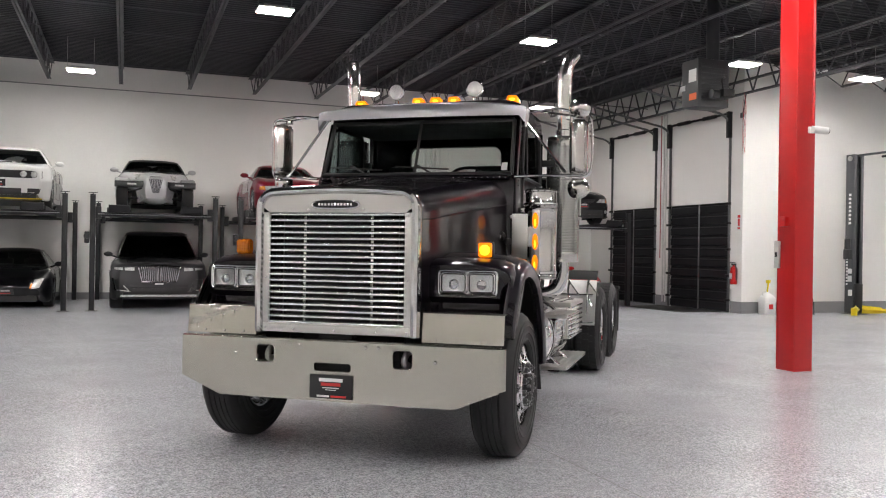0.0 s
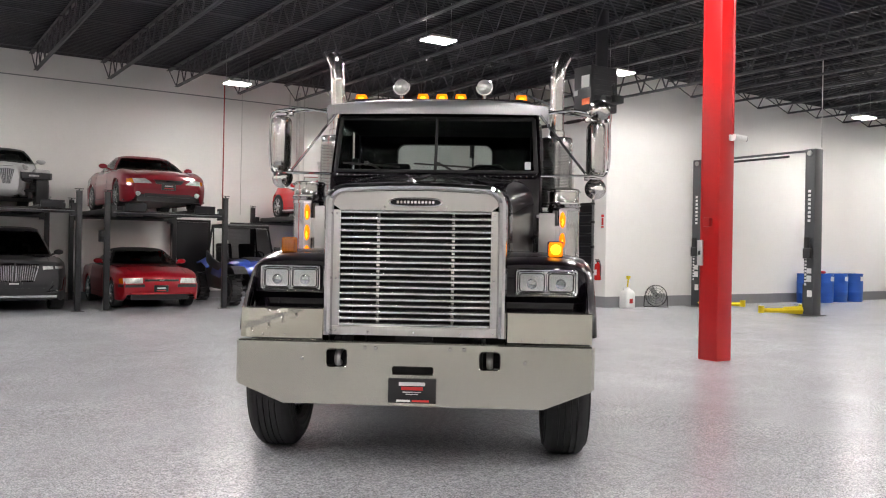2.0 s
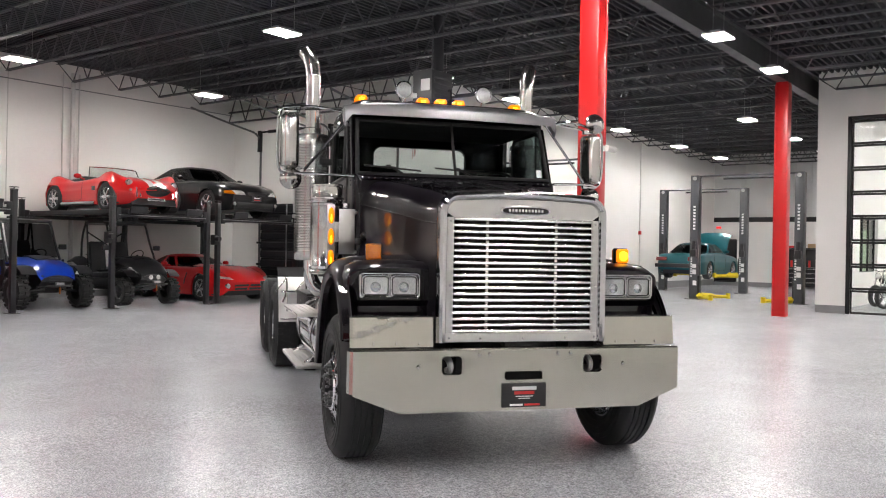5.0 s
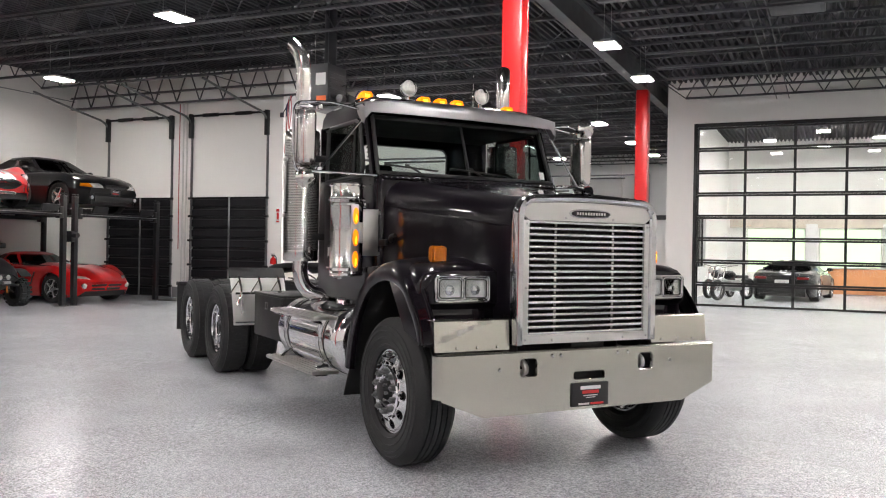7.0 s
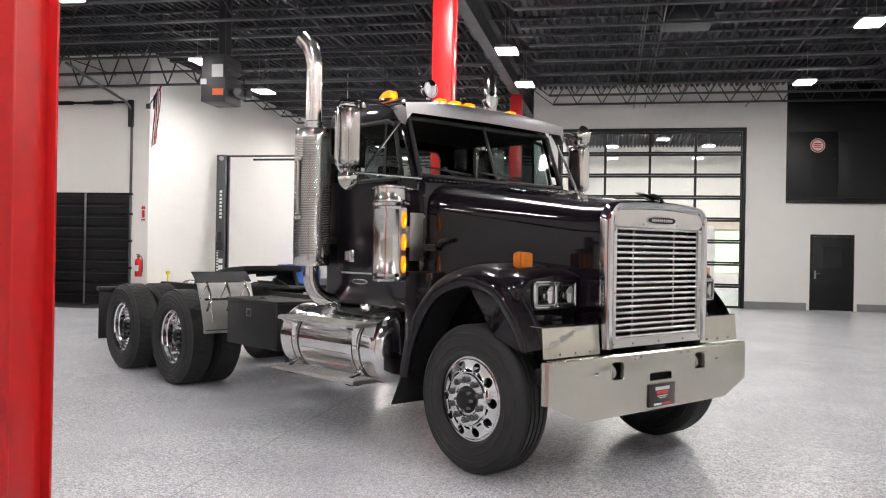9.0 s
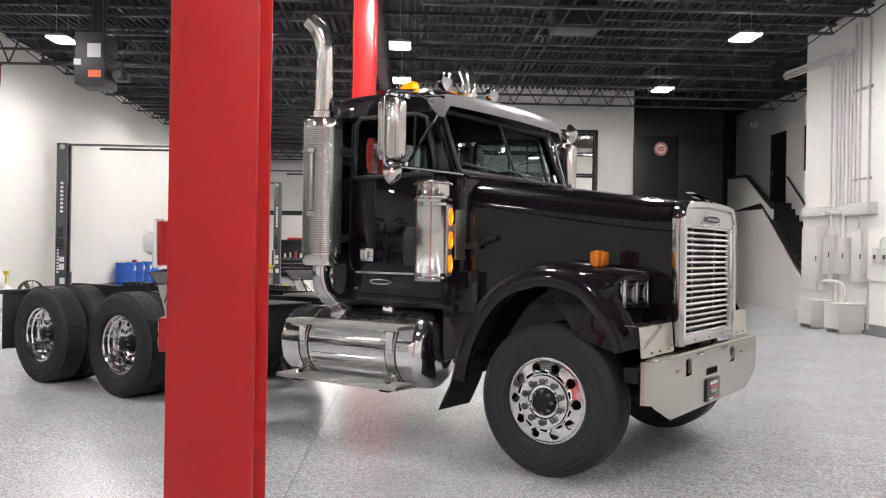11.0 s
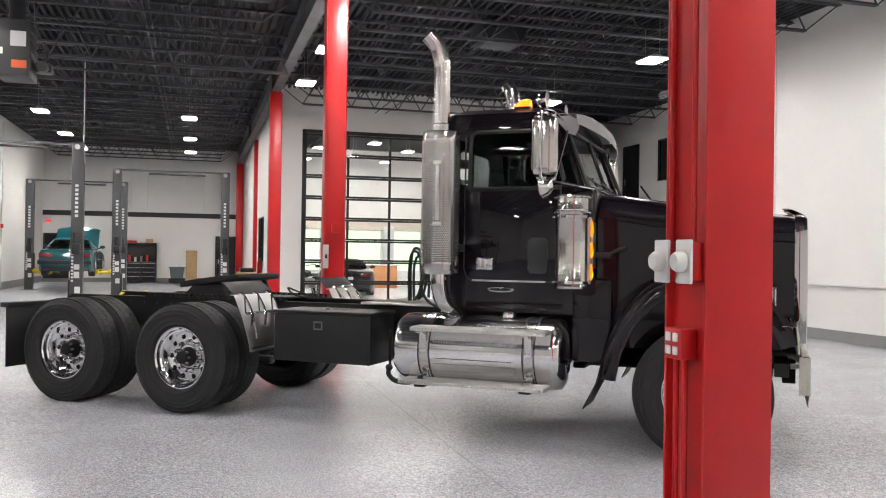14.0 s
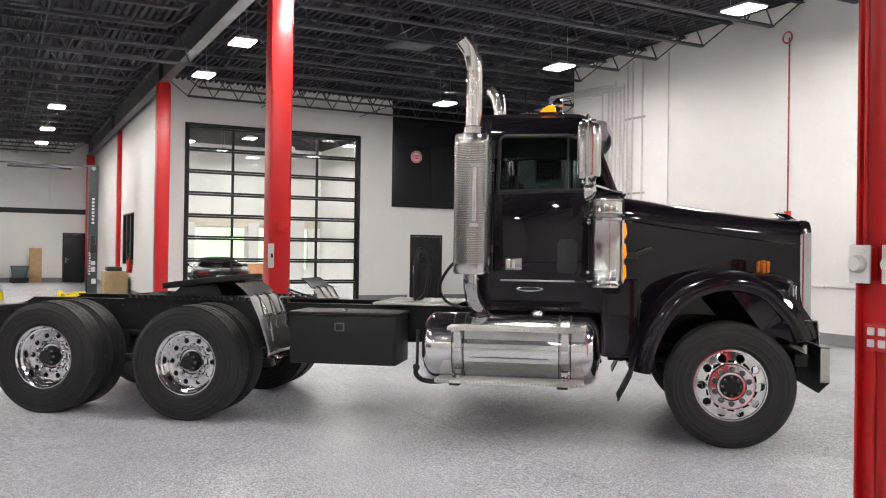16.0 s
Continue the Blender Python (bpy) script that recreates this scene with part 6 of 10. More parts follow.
        for k in range(7):
            z = 0.618 + k * 0.045
            bm = BM()
            prism(bm, [(1.1705, z - 0.014), (1.196, z - 0.01), (1.2, z), (1.196, z + 0.012), (1.1705, z + 0.018)], -2.72, -1.93, 0, 0.002)
            part("face_rib", bm, M_ALU, bb)
        bm = BM()
        box(bm, (-2.73, 0.5, 0.9005), (-1.92, 1.2, 0.94), 0.006)
        ld = part("lid", bm, M_BRUSH, bb, "brushed aluminium lid with raised treads")
        for k in range(6):
            bm = BM()
            box(bm, (-2.71, 0.66 + k * 0.085, 0.9405), (-1.94, 0.69 + k * 0.085, 0.947), 0.002)
            part("tread_bar", bm, M_ALU, ld)
        bm = BM()
        prism(bm, [(-2.38 + 0.07 * math.cos(q), 1.13 + 0.028 * math.sin(q)) for q in [2 * math.pi * i / 16 for i in range(16)]], 0.9475, 0.951, 2)
        part("hand_hole", bm, M_BLACK, ld)
    # quarter fender ahead of the drive wheels
    qf = new("quarter_fender")
    qf.parent = TRUCK
    tagged(qf, "stainless quarter fender with three tube braces ahead of the drive wheels")
    bm = BM()
    loft(bm, [[(-4.06, s * v, 1.08), (-4.02, s * v, 1.085), (-3.93, s * v, 0.9), (-3.85, s * v, 0.66), (-3.84, s * v, 0.58)] for v in (0.58, 0.88, 1.19)])
    ob = part("panel", bm, M_QUARTER, qf)
    md = ob.modifiers.new("thickness", "SOLIDIFY")
    md.thickness = 0.006
    for v in (0.66, 0.88, 1.1):
        bm = BM()
        tube(bm, smooth_path([(-4.02, s * v, 1.1), (-3.97, s * v, 1.07), (-3.89, s * v, 0.93), (-3.86, s * (v + 0.05), 0.8)], 4), 0.013, 8)
        tube(bm, [(-3.965, s * (v + 0.005), 1.06), (-3.875, s * (v + 0.12), 0.925)], 0.008, 8)
        part("brace", bm, M_STAIN, qf)
    bm = BM()
    cyl(bm, (-3.9, s * 0.45, 0.92), (-3.9, s * 1.16, 0.92), 0.014, n=10)
    cyl(bm, (-3.84, s * 0.6, 0.61), (-3.84, s * 1.17, 0.61), 0.01, n=10)
    tube(bm, [(-3.88, s * 1.1, 0.92), (-3.835, s * 1.1, 0.72), (-3.84, s * 1.1, 0.7)], 0.009, 8)
    part("support_rod", bm, M_CHROME, qf)
    bm = BM()
    loft(bm, [[(-4.04, s * v, 1.09), (-4.1, s * v, 1.15), (-4.16, s * v, 1.19)] for v in (0.56, 0.88, 1.19)])
    ob = part("rubber_flap", bm, M_RUBBER, qf)
    md = ob.modifiers.new("thickness", "SOLIDIFY")
    md.thickness = 0.008
    # flap behind the last axle
    bm = BM()
    box(bm, (-6.72, s * 0.58, 0.28), (-6.705, s * 1.2, 0.9), 0.004)
    box(bm, (-6.8, s * 0.42, 0.88), (-6.68, s * 1.2, 0.93), 0.01)
    tp("mud_flap", bm, M_RUBBER)

# deck plate, hoses, fifth wheel
bm = BM()
box(bm, (-3.1, -0.5, 1.0), (-2.35, 0.5, 1.02), 0.004)
dp = tp("deck_plate", bm, M_BRUSH)
for k in range(9):
    bm = BM()
    box(bm, (-3.05 + k * 0.08, -0.46, 1.0205), (-3.02 + k * 0.08, 0.46, 1.026), 0.001)
    part("deck_rib", bm, M_BRUSH, dp)
for y, x, h in [(-0.1, -2.72, 1.5), (-0.04, -2.73, 1.53), (0.02, -2.72, 1.46)]:
    bm = BM()
    tube(bm, smooth_path([(x - 0.06, y, 1.02), (x - 0.065, y, 1.3), (x - 0.045, y, h - 0.04), (x, y, h), (x + 0.045, y, h - 0.05), (x + 0.06, y, h - 0.16), (x + 0.06, y + 0.02, 1.25), (x + 0.03, y + 0.03, 1.1), (x - 0.03, y + 0.03, 1.03)], 6), 0.014, 8)
    tp("air_hose", bm, M_RUBBER)
bm = BM()
tube(bm, smooth_path([(-2.17, -0.6, 1.45), (-2.32, -0.62, 1.4), (-2.45, -0.6, 1.2), (-2.4, -0.55, 1.05), (-2.25, -0.6, 1.0)], 6), 0.014, 8)
tp("air_hose", bm, M_RUBBER)
bm = BM()
tube(bm, smooth_path([(-3.7, -0.3, 1.04), (-3.9, -0.25, 1.08), (-4.0, -0.3, 1.12), (-3.9, -0.35, 1.06), (-3.75, -0.3, 1.03), (-3.5, -0.28, 1.03)], 6), 0.009, 8)
tp("air_hose", bm, M_RUBBER)
fw = new("fifth_wheel")
fw.parent = TRUCK
tagged(fw, "black greasy fifth wheel coupling plate")
bm = BM()
plate = [(-4.15, 0.18), (-4.22, 0.38), (-4.45, 0.48), (-4.85, 0.46), (-5.3, 0.3), (-5.32, 0.22), (-4.9, 0.07), (-4.75, 0.05), (-4.7, 0.0), (-4.75, -0.05), (-4.9, -0.07), (-5.32, -0.22), (-5.3, -0.3), (-4.85, -0.46), (-4.45, -0.48), (-4.22, -0.38), (-4.15, -0.18)]
tilt = Matrix.Translation((-4.7, 0, 1.2)) @ Matrix.Rotation(radians(-7), 4, "Y") @ Matrix.Translation((4.7, 0, 0))
prism(bm, [(-5.32 + (x + 5.32) * 0.72, y) for x, y in plate], -0.035, 0.025, 2, 0.008, tilt)
part("top_plate", bm, M_FRAME, fw)
bm = BM()
for s in (-1, 1):
    prism(bm, [(-5.2, 0.99), (-4.6, 0.99), (-4.72, 1.18), (-5.02, 1.15)], s * 0.36, s * 0.42, 1, 0.006)
box(bm, (-5.2, -0.44, 0.99), (-4.2, 0.44, 1.01), 0.004)
part("bracket", bm, M_FRAME, fw)
for s in (-1, 1):
    bm = BM()
    box(bm, (-5.62, s * 0.4, 0.993), (-3.94, s * 0.46, 1.005))
    for i in range(26):
        box(bm, (-5.6 + i * 0.065, s * 0.402, 1.004), (-5.57 + i * 0.065, s * 0.458, 1.035))
    part("slide_rack", bm, M_FRAME, fw)
bm = BM()
for s in (-1, 1):
    lathe(bm, [(0, 0), (0.04, 0.002), (0.045, 0.015), (0.02, 0.02), (0, 0.021)], (-6.86, s * 0.3, 0.8), (-1, 0, 0), 14)
tp("tail_lamp", bm, mat("red_lens", (0.5, 0.01, 0.01), 0.2))

# ---- parked cars: x ahead, y to the left, origin on the ground at mid wheelbase ----
def paint(name, col, rough=0.3, metal=0.0, coat=1.0):
    return mat(name, col, rough, metal, var=0.04, scale=1.5, fine=300, bump=0.0, coat=coat, spec=0.3, rvar=0.05)


M_CGLASS = thin_glass("car_window_glass", (0.74, 0.78, 0.77))
M_CTINT = thin_glass("dark_car_window_glass", (0.16, 0.16, 0.17))
M_CTYRE = mat("car_tyre", (0.022, 0.022, 0.023), 0.6, var=0.15)
M_CRIM = mat("alloy_rim", (0.72, 0.72, 0.73), 0.26, 0.85, var=0.06)
M_CBLACK = mat("car_black_trim", (0.016, 0.016, 0.018), 0.36, var=0.1)
M_CCABIN = mat("car_cabin_trim", (0.018, 0.018, 0.019), 0.7, var=0.15)
M_CLOTH = mat("black_soft_top_cloth", (0.014, 0.014, 0.015), 0.75, var=0.15, fine=200, bump=0.2)
M_SEAM = mat("panel_gap", (0.006, 0.006, 0.006), 0.7, var=0.0, bump=0)
M_HEAD = mat("headlight_lens", (0.74, 0.74, 0.73), 0.16, 0.35, var=0.4, scale=16, fine=70, bump=0.3, coat=1.0)
M_TAIL = mat("tail_lens", (0.16, 0.008, 0.01), 0.12, var=0.15, scale=15, coat=1.0)
M_PRINT = mat("plate_print", (0.6, 0.6, 0.6), 0.4)


def car_wheel(parent, x, y, r, w, s, rim_m=None, spokes=5):
    wl = new("wheel")
    wl.parent, wl.location = parent, (x, y, r)
    bm = BM()
    rim = r * 0.68
    lathe(bm, [(rim, 0), (rim + 0.01, s * 0.004), (r - 0.05, s * 0.012), (r - 0.02, s * 0.0), (r - 0.006, -s * 0.016), (r, -s * 0.035), (r, -s * (w - 0.035)), (r - 0.01, -s * (w - 0.01)), (rim, -s * w)], (0, 0, 0), (0, 1, 0), 36)
    part("tyre", bm, M_CTYRE, wl)
    bm = BM()
    lathe(bm, [(rim, -s * w), (rim, -s * 0.004), (rim - 0.006, s * 0.002), (rim - 0.014, -s * 0.002), (rim - 0.025, -s * 0.03), (rim - 0.03, -s * 0.09)], (0, 0, 0), (0, 1, 0), 36)
    for k in range(spokes):
        m = Matrix.Rotation(2 * math.pi * k / spokes, 4, "Y")
        rows = []
        for t, hw_, d in ((0.05, 0.05, 0.012), (rim * 0.45, 0.03, 0.016), (rim * 0.8, 0.026, 0.02), (rim - 0.014, 0.036, 0.03)):
            rows.append([m @ Vector(p) for p in ((t, -s * d, -hw_), (t, -s * (d - 0.008), -hw_ * 0.4), (t, -s * (d - 0.008), hw_ * 0.4), (t, -s * d, hw_), (t, -s * (d + 0.03), hw_ * 0.7), (t, -s * (d + 0.03), -hw_ * 0.7))])
        loft(bm, rows, close=True, caps=True)
    lathe(bm, [(0.075, -s * 0.04), (0.07, -s * 0.012), (0.03, -s * 0.004), (0, -s * 0.003)], (0, 0, 0), (0, 1, 0), 18)
    part("rim", bm, rim_m or M_CRIM, wl)
    bm = BM()
    lathe(bm, [(rim - 0.03, -s * 0.1), (0, -s * 0.1)], (0, 0, 0), (0, 1, 0), 24)
    part("brake_disc", bm, M_CBLACK, wl)


def bend(p, x1, x0, hw, bow, lean):
    """Rounds nose and tail: in plan by bow, and back above and below the bumper line by lean."""
    x, y, z = p
    up = lean * (max(0.0, z - 0.5) + 0.6 * max(0.0, 0.36 - z))
    side = bow * (abs(y) / hw) ** 2.4
    k = min(1, max(0, (x - (x1 - 0.75)) / 0.75)) ** 1.5
    q = min(1, max(0, ((x0 + 0.6) - x) / 0.6)) ** 1.5
    return (x - k * (up + side) + q * (0.5 * up + 0.5 * side), y, z)


SKIN = {}


def car(name, label, m, body_m, W, wb, fo, ro, r, clr, line, belt, roof, glass_x, rw, top=None, tw=0.22, arch_gap=0.05, hips=0.0, group="parked cars", rim_m=None, spokes=5, taper=0.82, bow=0.2, lean=0.35, tl=0.0, cap=0.16, blunt=0.62, glass_m=None, soft=False, hood=0.0):
    """line: (x from mid wheelbase, height) of bonnet and boot edge; glass_x: screen base, roof front, roof rear, rear glass base.
    cap: length of the rounded nose; blunt: share of its height that stays upright; soft: a cloth top; hood: raised bonnet centre."""
    c = thing(name, label, "car", m, group)
    x1, x0 = wb / 2 + fo, -wb / 2 - ro
    lx, lz = [p[0] for p in line], [p[1] for p in line]
    hw = W / 2
    xs = set(np.linspace(x0, x1, 41).round(3))
    for cx in (-wb / 2, wb / 2):
        for k in np.linspace(-1, 1, 17):
            xs.add(round(float(cx + (r + arch_gap) * math.sin(math.pi / 2 * k)), 3))
    for d in (0.006, 0.02, 0.045, 0.08, 0.12, 0.17):
        xs |= {round(x1 - d, 3), round(x0 + d, 3)}
    rows = []
    for x in sorted(xs):
        e = min((x1 - x) / (tl or 0.24 * (x1 - wb / 2) + 0.25), (x - x0) / (0.24 * (-wb / 2 - x0) + 0.25), 1)
        w = hw * (taper + (1 - taper) * math.sin(math.pi / 2 * max(e, 0)))
        bulge = hips * sum(math.exp(-((x - cx) / 0.4) ** 2) for cx in (-wb / 2, wb / 2))
        w += bulge * 0.6
        zb = clr + 0.1 * (1 - min(1, max(0, e) * 2.5)) ** 2
        for cx in (-wb / 2, wb / 2):
            d = (r + arch_gap) ** 2 - (x - cx) ** 2
            if d > 0:
                zb = max(zb, r + math.sqrt(d))
        zt = float(np.interp(x, lx, lz))
        zb = min(zb, zt - 0.1)
        z_lo = clr + (zt - clr) * 0.62
        hb = hood * min(1, max(0, (x - glass_x[0]) / 0.3)) * min(1, max(0, (x1 - x) / 0.5))
        side = []
        for z, dy in ((zb, -0.06), (zb + 0.02, -0.02), (clr + (zt - clr) * 0.34, -0.006), (clr + (zt - clr) * 0.56, 0.0), (z_lo, 0.002), (z_lo + 0.018, -0.01), (zt - 0.11, -0.022), (zt - 0.055, -0.04), (zt - 0.02, -0.068)):
            side.append([w + dy, max(z, zb)])
        top_ = [[w - 0.11, zt - 0.002 + bulge * 0.9], [w - 0.17, zt + 0.008 + bulge], [w * 0.66, zt + 0.018 + bulge * 0.5], [w * 0.52, zt + 0.024 + bulge * 0.1], [w * 0.4, zt + 0.03 + hb], [w * 0.2, zt + 0.035 + hb], [0, zt + 0.037 + hb]]
        half = side + top_
        en = min((x1 - x) / cap, (x - x0) / cap) if cap else 1
        if en < 1:
            sq = math.sqrt(max(0.0, 1 - (1 - en) ** 2))
            zm = clr + 0.48 * (zt - clr)
            half = [[y * (0.985 + 0.015 * sq), zm + (z - zm) * (blunt + (1 - blunt) * sq)] for y, z in half]
        rows.append([bend((x, y, z), x1, x0, hw, bow, lean) for y, z in half] + [bend((x, -y, z), x1, x0, hw, bow, lean) for y, z in half[-2::-1]])
    bm = BM()
    loft(bm, rows)
    for rw_ in (rows[0], rows[-1]):
        bm.faces.new([bm.verts.new(p) for p in rw_])
    bmesh.ops.remove_doubles(bm, verts=bm.verts, dist=1e-5)
    bmesh.ops.recalc_face_normals(bm, faces=bm.faces)
    SKIN[c.name] = BVHTree.FromBMesh(bm)
    part("body", bm, body_m, c)
    bm = BM()
    uw = hw - 0.28 if not tl else 0.22
    box(bm, (x0 + 0.15, -uw, clr + 0.02), (x1 - (0.2 if not tl else 0.5), uw, belt - 0.3))
    box(bm, (x0 + 0.5, -hw + 0.03, clr + 0.03), (x1 - (0.4 if not tl else 1.4), hw - 0.03, clr + 0.06))
    part("underbody", bm, M_CBLACK, c)
    for cx in (-wb / 2, wb / 2):
        for s in (-1, 1):
            bm = BM()
            R = r + arch_gap - 0.006
            loft(bm, [[(cx + R * math.cos(a), s * y, r + R * math.sin(a)) for a in [math.pi * i / 14 for i in range(15)]] for y in (hw - 0.07, hw - 0.34)])
            part("wheel_liner", bm, M_CBLACK, c)
            car_wheel(c, cx, s * (hw - 0.02 + hips * 0.5), r, tw, s, rim_m, spokes)
    a, b, d, e = glass_x
    bw = hw - 0.11
    if roof:
        def ring(k):
            z = belt + (roof - belt) * k
            f = lambda p, q: p + (q - p) * k  # noqa: E731
            y = f(bw, rw) + 0.02 * math.sin(math.pi * max(0.0, k))
            fx, rx = f(a, b), f(e, d)
            rear = 0.2 if soft else 0.1
            mid = fx + (rx - fx) * 0.52
            half = [(fx + 0.07, 0), (fx + 0.06, y * 0.4), (fx + 0.025, y * 0.78), (fx - 0.015, y - 0.05), (fx - 0.07, y - 0.005), (mid + 0.03, y + 0.012), (mid - 0.03, y + 0.012), (rx + rear, y - 0.004), (rx + 0.02, y - 0.05), (rx - 0.03, y * 0.75), (rx - 0.055, y * 0.4), (rx - 0.06, 0)]
            return [(x, q, z) for x, q in half] + [(x, -q, z) for x, q in half[-2:0:-1]]
        ks = [-0.14, 0.0, 0.06, 0.3, 0.6, 0.84, 0.92]
        rs = [ring(k) for k in ks]
        n = len(rs[0])
        r9 = ring(0.975)
        mx = sum(p[0] for p in r9) / n
        for q, dz in ((0.965, 0.0), (0.88, 0.02), (0.6, 0.04), (0.25, 0.048)):
            rs.append([(mx + (p[0] - mx) * q, p[1] * q, p[2] - 0.012 + dz) for p in r9])
        shell, panes = BM(), {}
        solid = {3, 5, 7, n - 4, n - 6, n - 8}
        win = {"windscreen": {0, 1, 2, n - 1, n - 2, n - 3}, "rear_window": {8, 9, 10, 11, 12, 13}}
        for i in range(len(rs) - 1):
            for j in range(n):
                q = [rs[i][j], rs[i][(j + 1) % n], rs[i + 1][(j + 1) % n], rs[i + 1][j]]
                key = None
                if 2 <= i <= 4 and j not in solid:
                    key = next((nm for nm, js in win.items() if j in js), "side_window.l" if j < 8 else "side_window.r")
                    if key[:4] == "side":
                        key += "f" if j in (4, n - 5) else "b"
                b_ = shell if key is None else panes.setdefault(key, BM())
                b_.faces.new([b_.verts.new(p) for p in q])
        shell.faces.new([shell.verts.new(p) for p in rs[-1]])
        for b_ in (shell, *panes.values()):
            bmesh.ops.remove_doubles(b_, verts=b_.verts, dist=1e-5)
            bmesh.ops.recalc_face_normals(b_, faces=b_.faces)
        part("roof", shell, top or body_m, c)
        for key, b_ in panes.items():
            part(key.split(".")[0], b_, glass_m or M_CGLASS, c)
        # a black seal round the windscreen's foot
        bm = BM()
        tube(bm, [Vector(ring(0.03)[j % n]) + Vector((0.008, 0, 0.004)) for j in range(-3, 4)], 0.014, 6)
        part("screen_seal", bm, M_CBLACK, c)
        bm = BM()
        box(bm, (e + 0.08, -bw + 0.05, belt - 0.05), (a - 0.04, bw - 0.05, belt + 0.043), 0.01)
        prism(bm, [(a - 0.02, belt), (a - 0.3, belt), (a - 0.34, belt + 0.09), (a - 0.1, belt + 0.06)], -bw + 0.08, bw - 0.08, 1, 0.01)
        part("cabin_trim", bm, M_CCABIN, c)
        bm = BM()
        lathe(bm, [(0.17 + 0.012 * math.cos(t), 0.012 * math.sin(t)) for t in [2 * math.pi * i / 6 for i in range(6)]], (a - 0.5, bw * 0.45, belt + 0.06), (-0.9, 0, 0.35), 20, True)
        part("steering_wheel", bm, M_CCABIN, c)
        for s in (-1, 1):
            bm = BM()
            xm = (a + e) / 2 - 0.05
            prism(bm, [(xm, belt + 0.03), (xm + 0.16, belt + 0.03), (xm + 0.06, belt + 0.2), (xm - 0.06, belt + 0.2)], s * bw * 0.45 - 0.23, s * bw * 0.45 + 0.23, 1, 0.03)
            box(bm, (xm - 0.08, s * bw * 0.45 - 0.12, belt + 0.19), (xm + 0.03, s * bw * 0.45 + 0.12, min(belt + 0.33, roof - 0.08)), 0.03)
            part("seat", bm, M_CCABIN, c)
    else:
        bm = BM()
        box(bm, (e + 0.1, -bw + 0.05, belt - 0.28), (a - 0.15, bw - 0.05, belt + 0.044), 0.03)
        part("cockpit", bm, M_CCABIN, c)
        bm = BM()
        loft(bm, [[(a - 0.06 - 0.1 * (k / 4) ** 2 * 2, bw * 0.92 * k / 4, belt + 0.03) for k in range(-4, 5)], [(a - 0.17 - 0.1 * (k / 4) ** 2 * 2, bw * 0.82 * k / 4, belt + 0.33) for k in range(-4, 5)]])
        part("windscreen", bm, M_CGLASS, c)
        bm = BM()
        tube(bm, [(a - 0.26, -bw * 0.92, belt + 0.02)] + [(a - 0.17 - 0.1 * (k / 4) ** 2 * 2, bw * 0.82 * k / 4, belt + 0.33) for k in range(-4, 5)] + [(a - 0.26, bw * 0.92, belt + 0.02)], 0.012, 6)
        part("screen_frame", bm, M_CHROME, c)
        for s in (-1, 1):
            bm = BM()
            box(bm, (e + 0.2, s * 0.12, belt - 0.1), (e + 0.4, s * 0.55, belt + 0.14), 0.06)
            part("seat", bm, M_CBLACK, c)
    for s in (-1, 1):
        mr = new("door_mirror")
        mr.parent = c
        bm = BM()
        ball(bm, (a - 0.36, s * (hw + 0.06), belt + 0.09), 0.07, 0.8, 1.45, 0.85, 16)
        cyl(bm, (a - 0.36, s * (hw - 0.12), belt + 0.02), (a - 0.36, s * (hw + 0.03), belt + 0.07), 0.02, n=8)
        part("mirror_shell", bm, body_m, mr)
        # door gap, sill line and bonnet edge lie in the skin
        xa, xb = a - 0.3, a - 1.45
        seam(c, [(xa, clr + 0.16), (xa + 0.03, belt - 0.3), (xa, belt - 0.06)], s)
        seam(c, [(xb, clr + 0.2), (xb - 0.02, belt - 0.3), (xb + 0.02, belt - 0.06)], s)
        seam(c, [(xb, clr + 0.2), (xb + 0.1, clr + 0.14), (xa - 0.08, clr + 0.13), (xa, clr + 0.16)], s)
        if roof and not tl:
            bm = BM()
            pts = []
            for k in range(12):
                x = a + 0.1 + (x1 - 0.25 - a - 0.1) * k / 11
                h = SKIN[c.name].ray_cast(Vector((x, s * (hw * 0.7 - 0.06 * k / 11), 3)), Vector((0, 0, -1)))[0]
                if h:
                    pts.append(h)
            tube(bm, pts, 0.006, 5)
            part("bonnet_gap", bm, M_SEAM, c)
    return c, x1, x0, hw


def seam(c, pts, s, m=None, r=0.0055):
    """A thin line in the flank through (x, z) points."""
    out = []
    for (xa, za), (xb, zb) in zip(pts, pts[1:]):
        for k in range(5):
            t = k / 4
            h = SKIN[c.name].ray_cast(Vector((xa + (xb - xa) * t, s * 3, za + (zb - za) * t)), Vector((0, -s, 0)))[0]
            if h and (not out or (h - out[-1]).length > 1e-3):
                out.append(h)
    if len(out) > 2:
        bm = BM()
        tube(bm, out, r, 5)
        part("panel_gap", bm, m or M_SEAM, c)


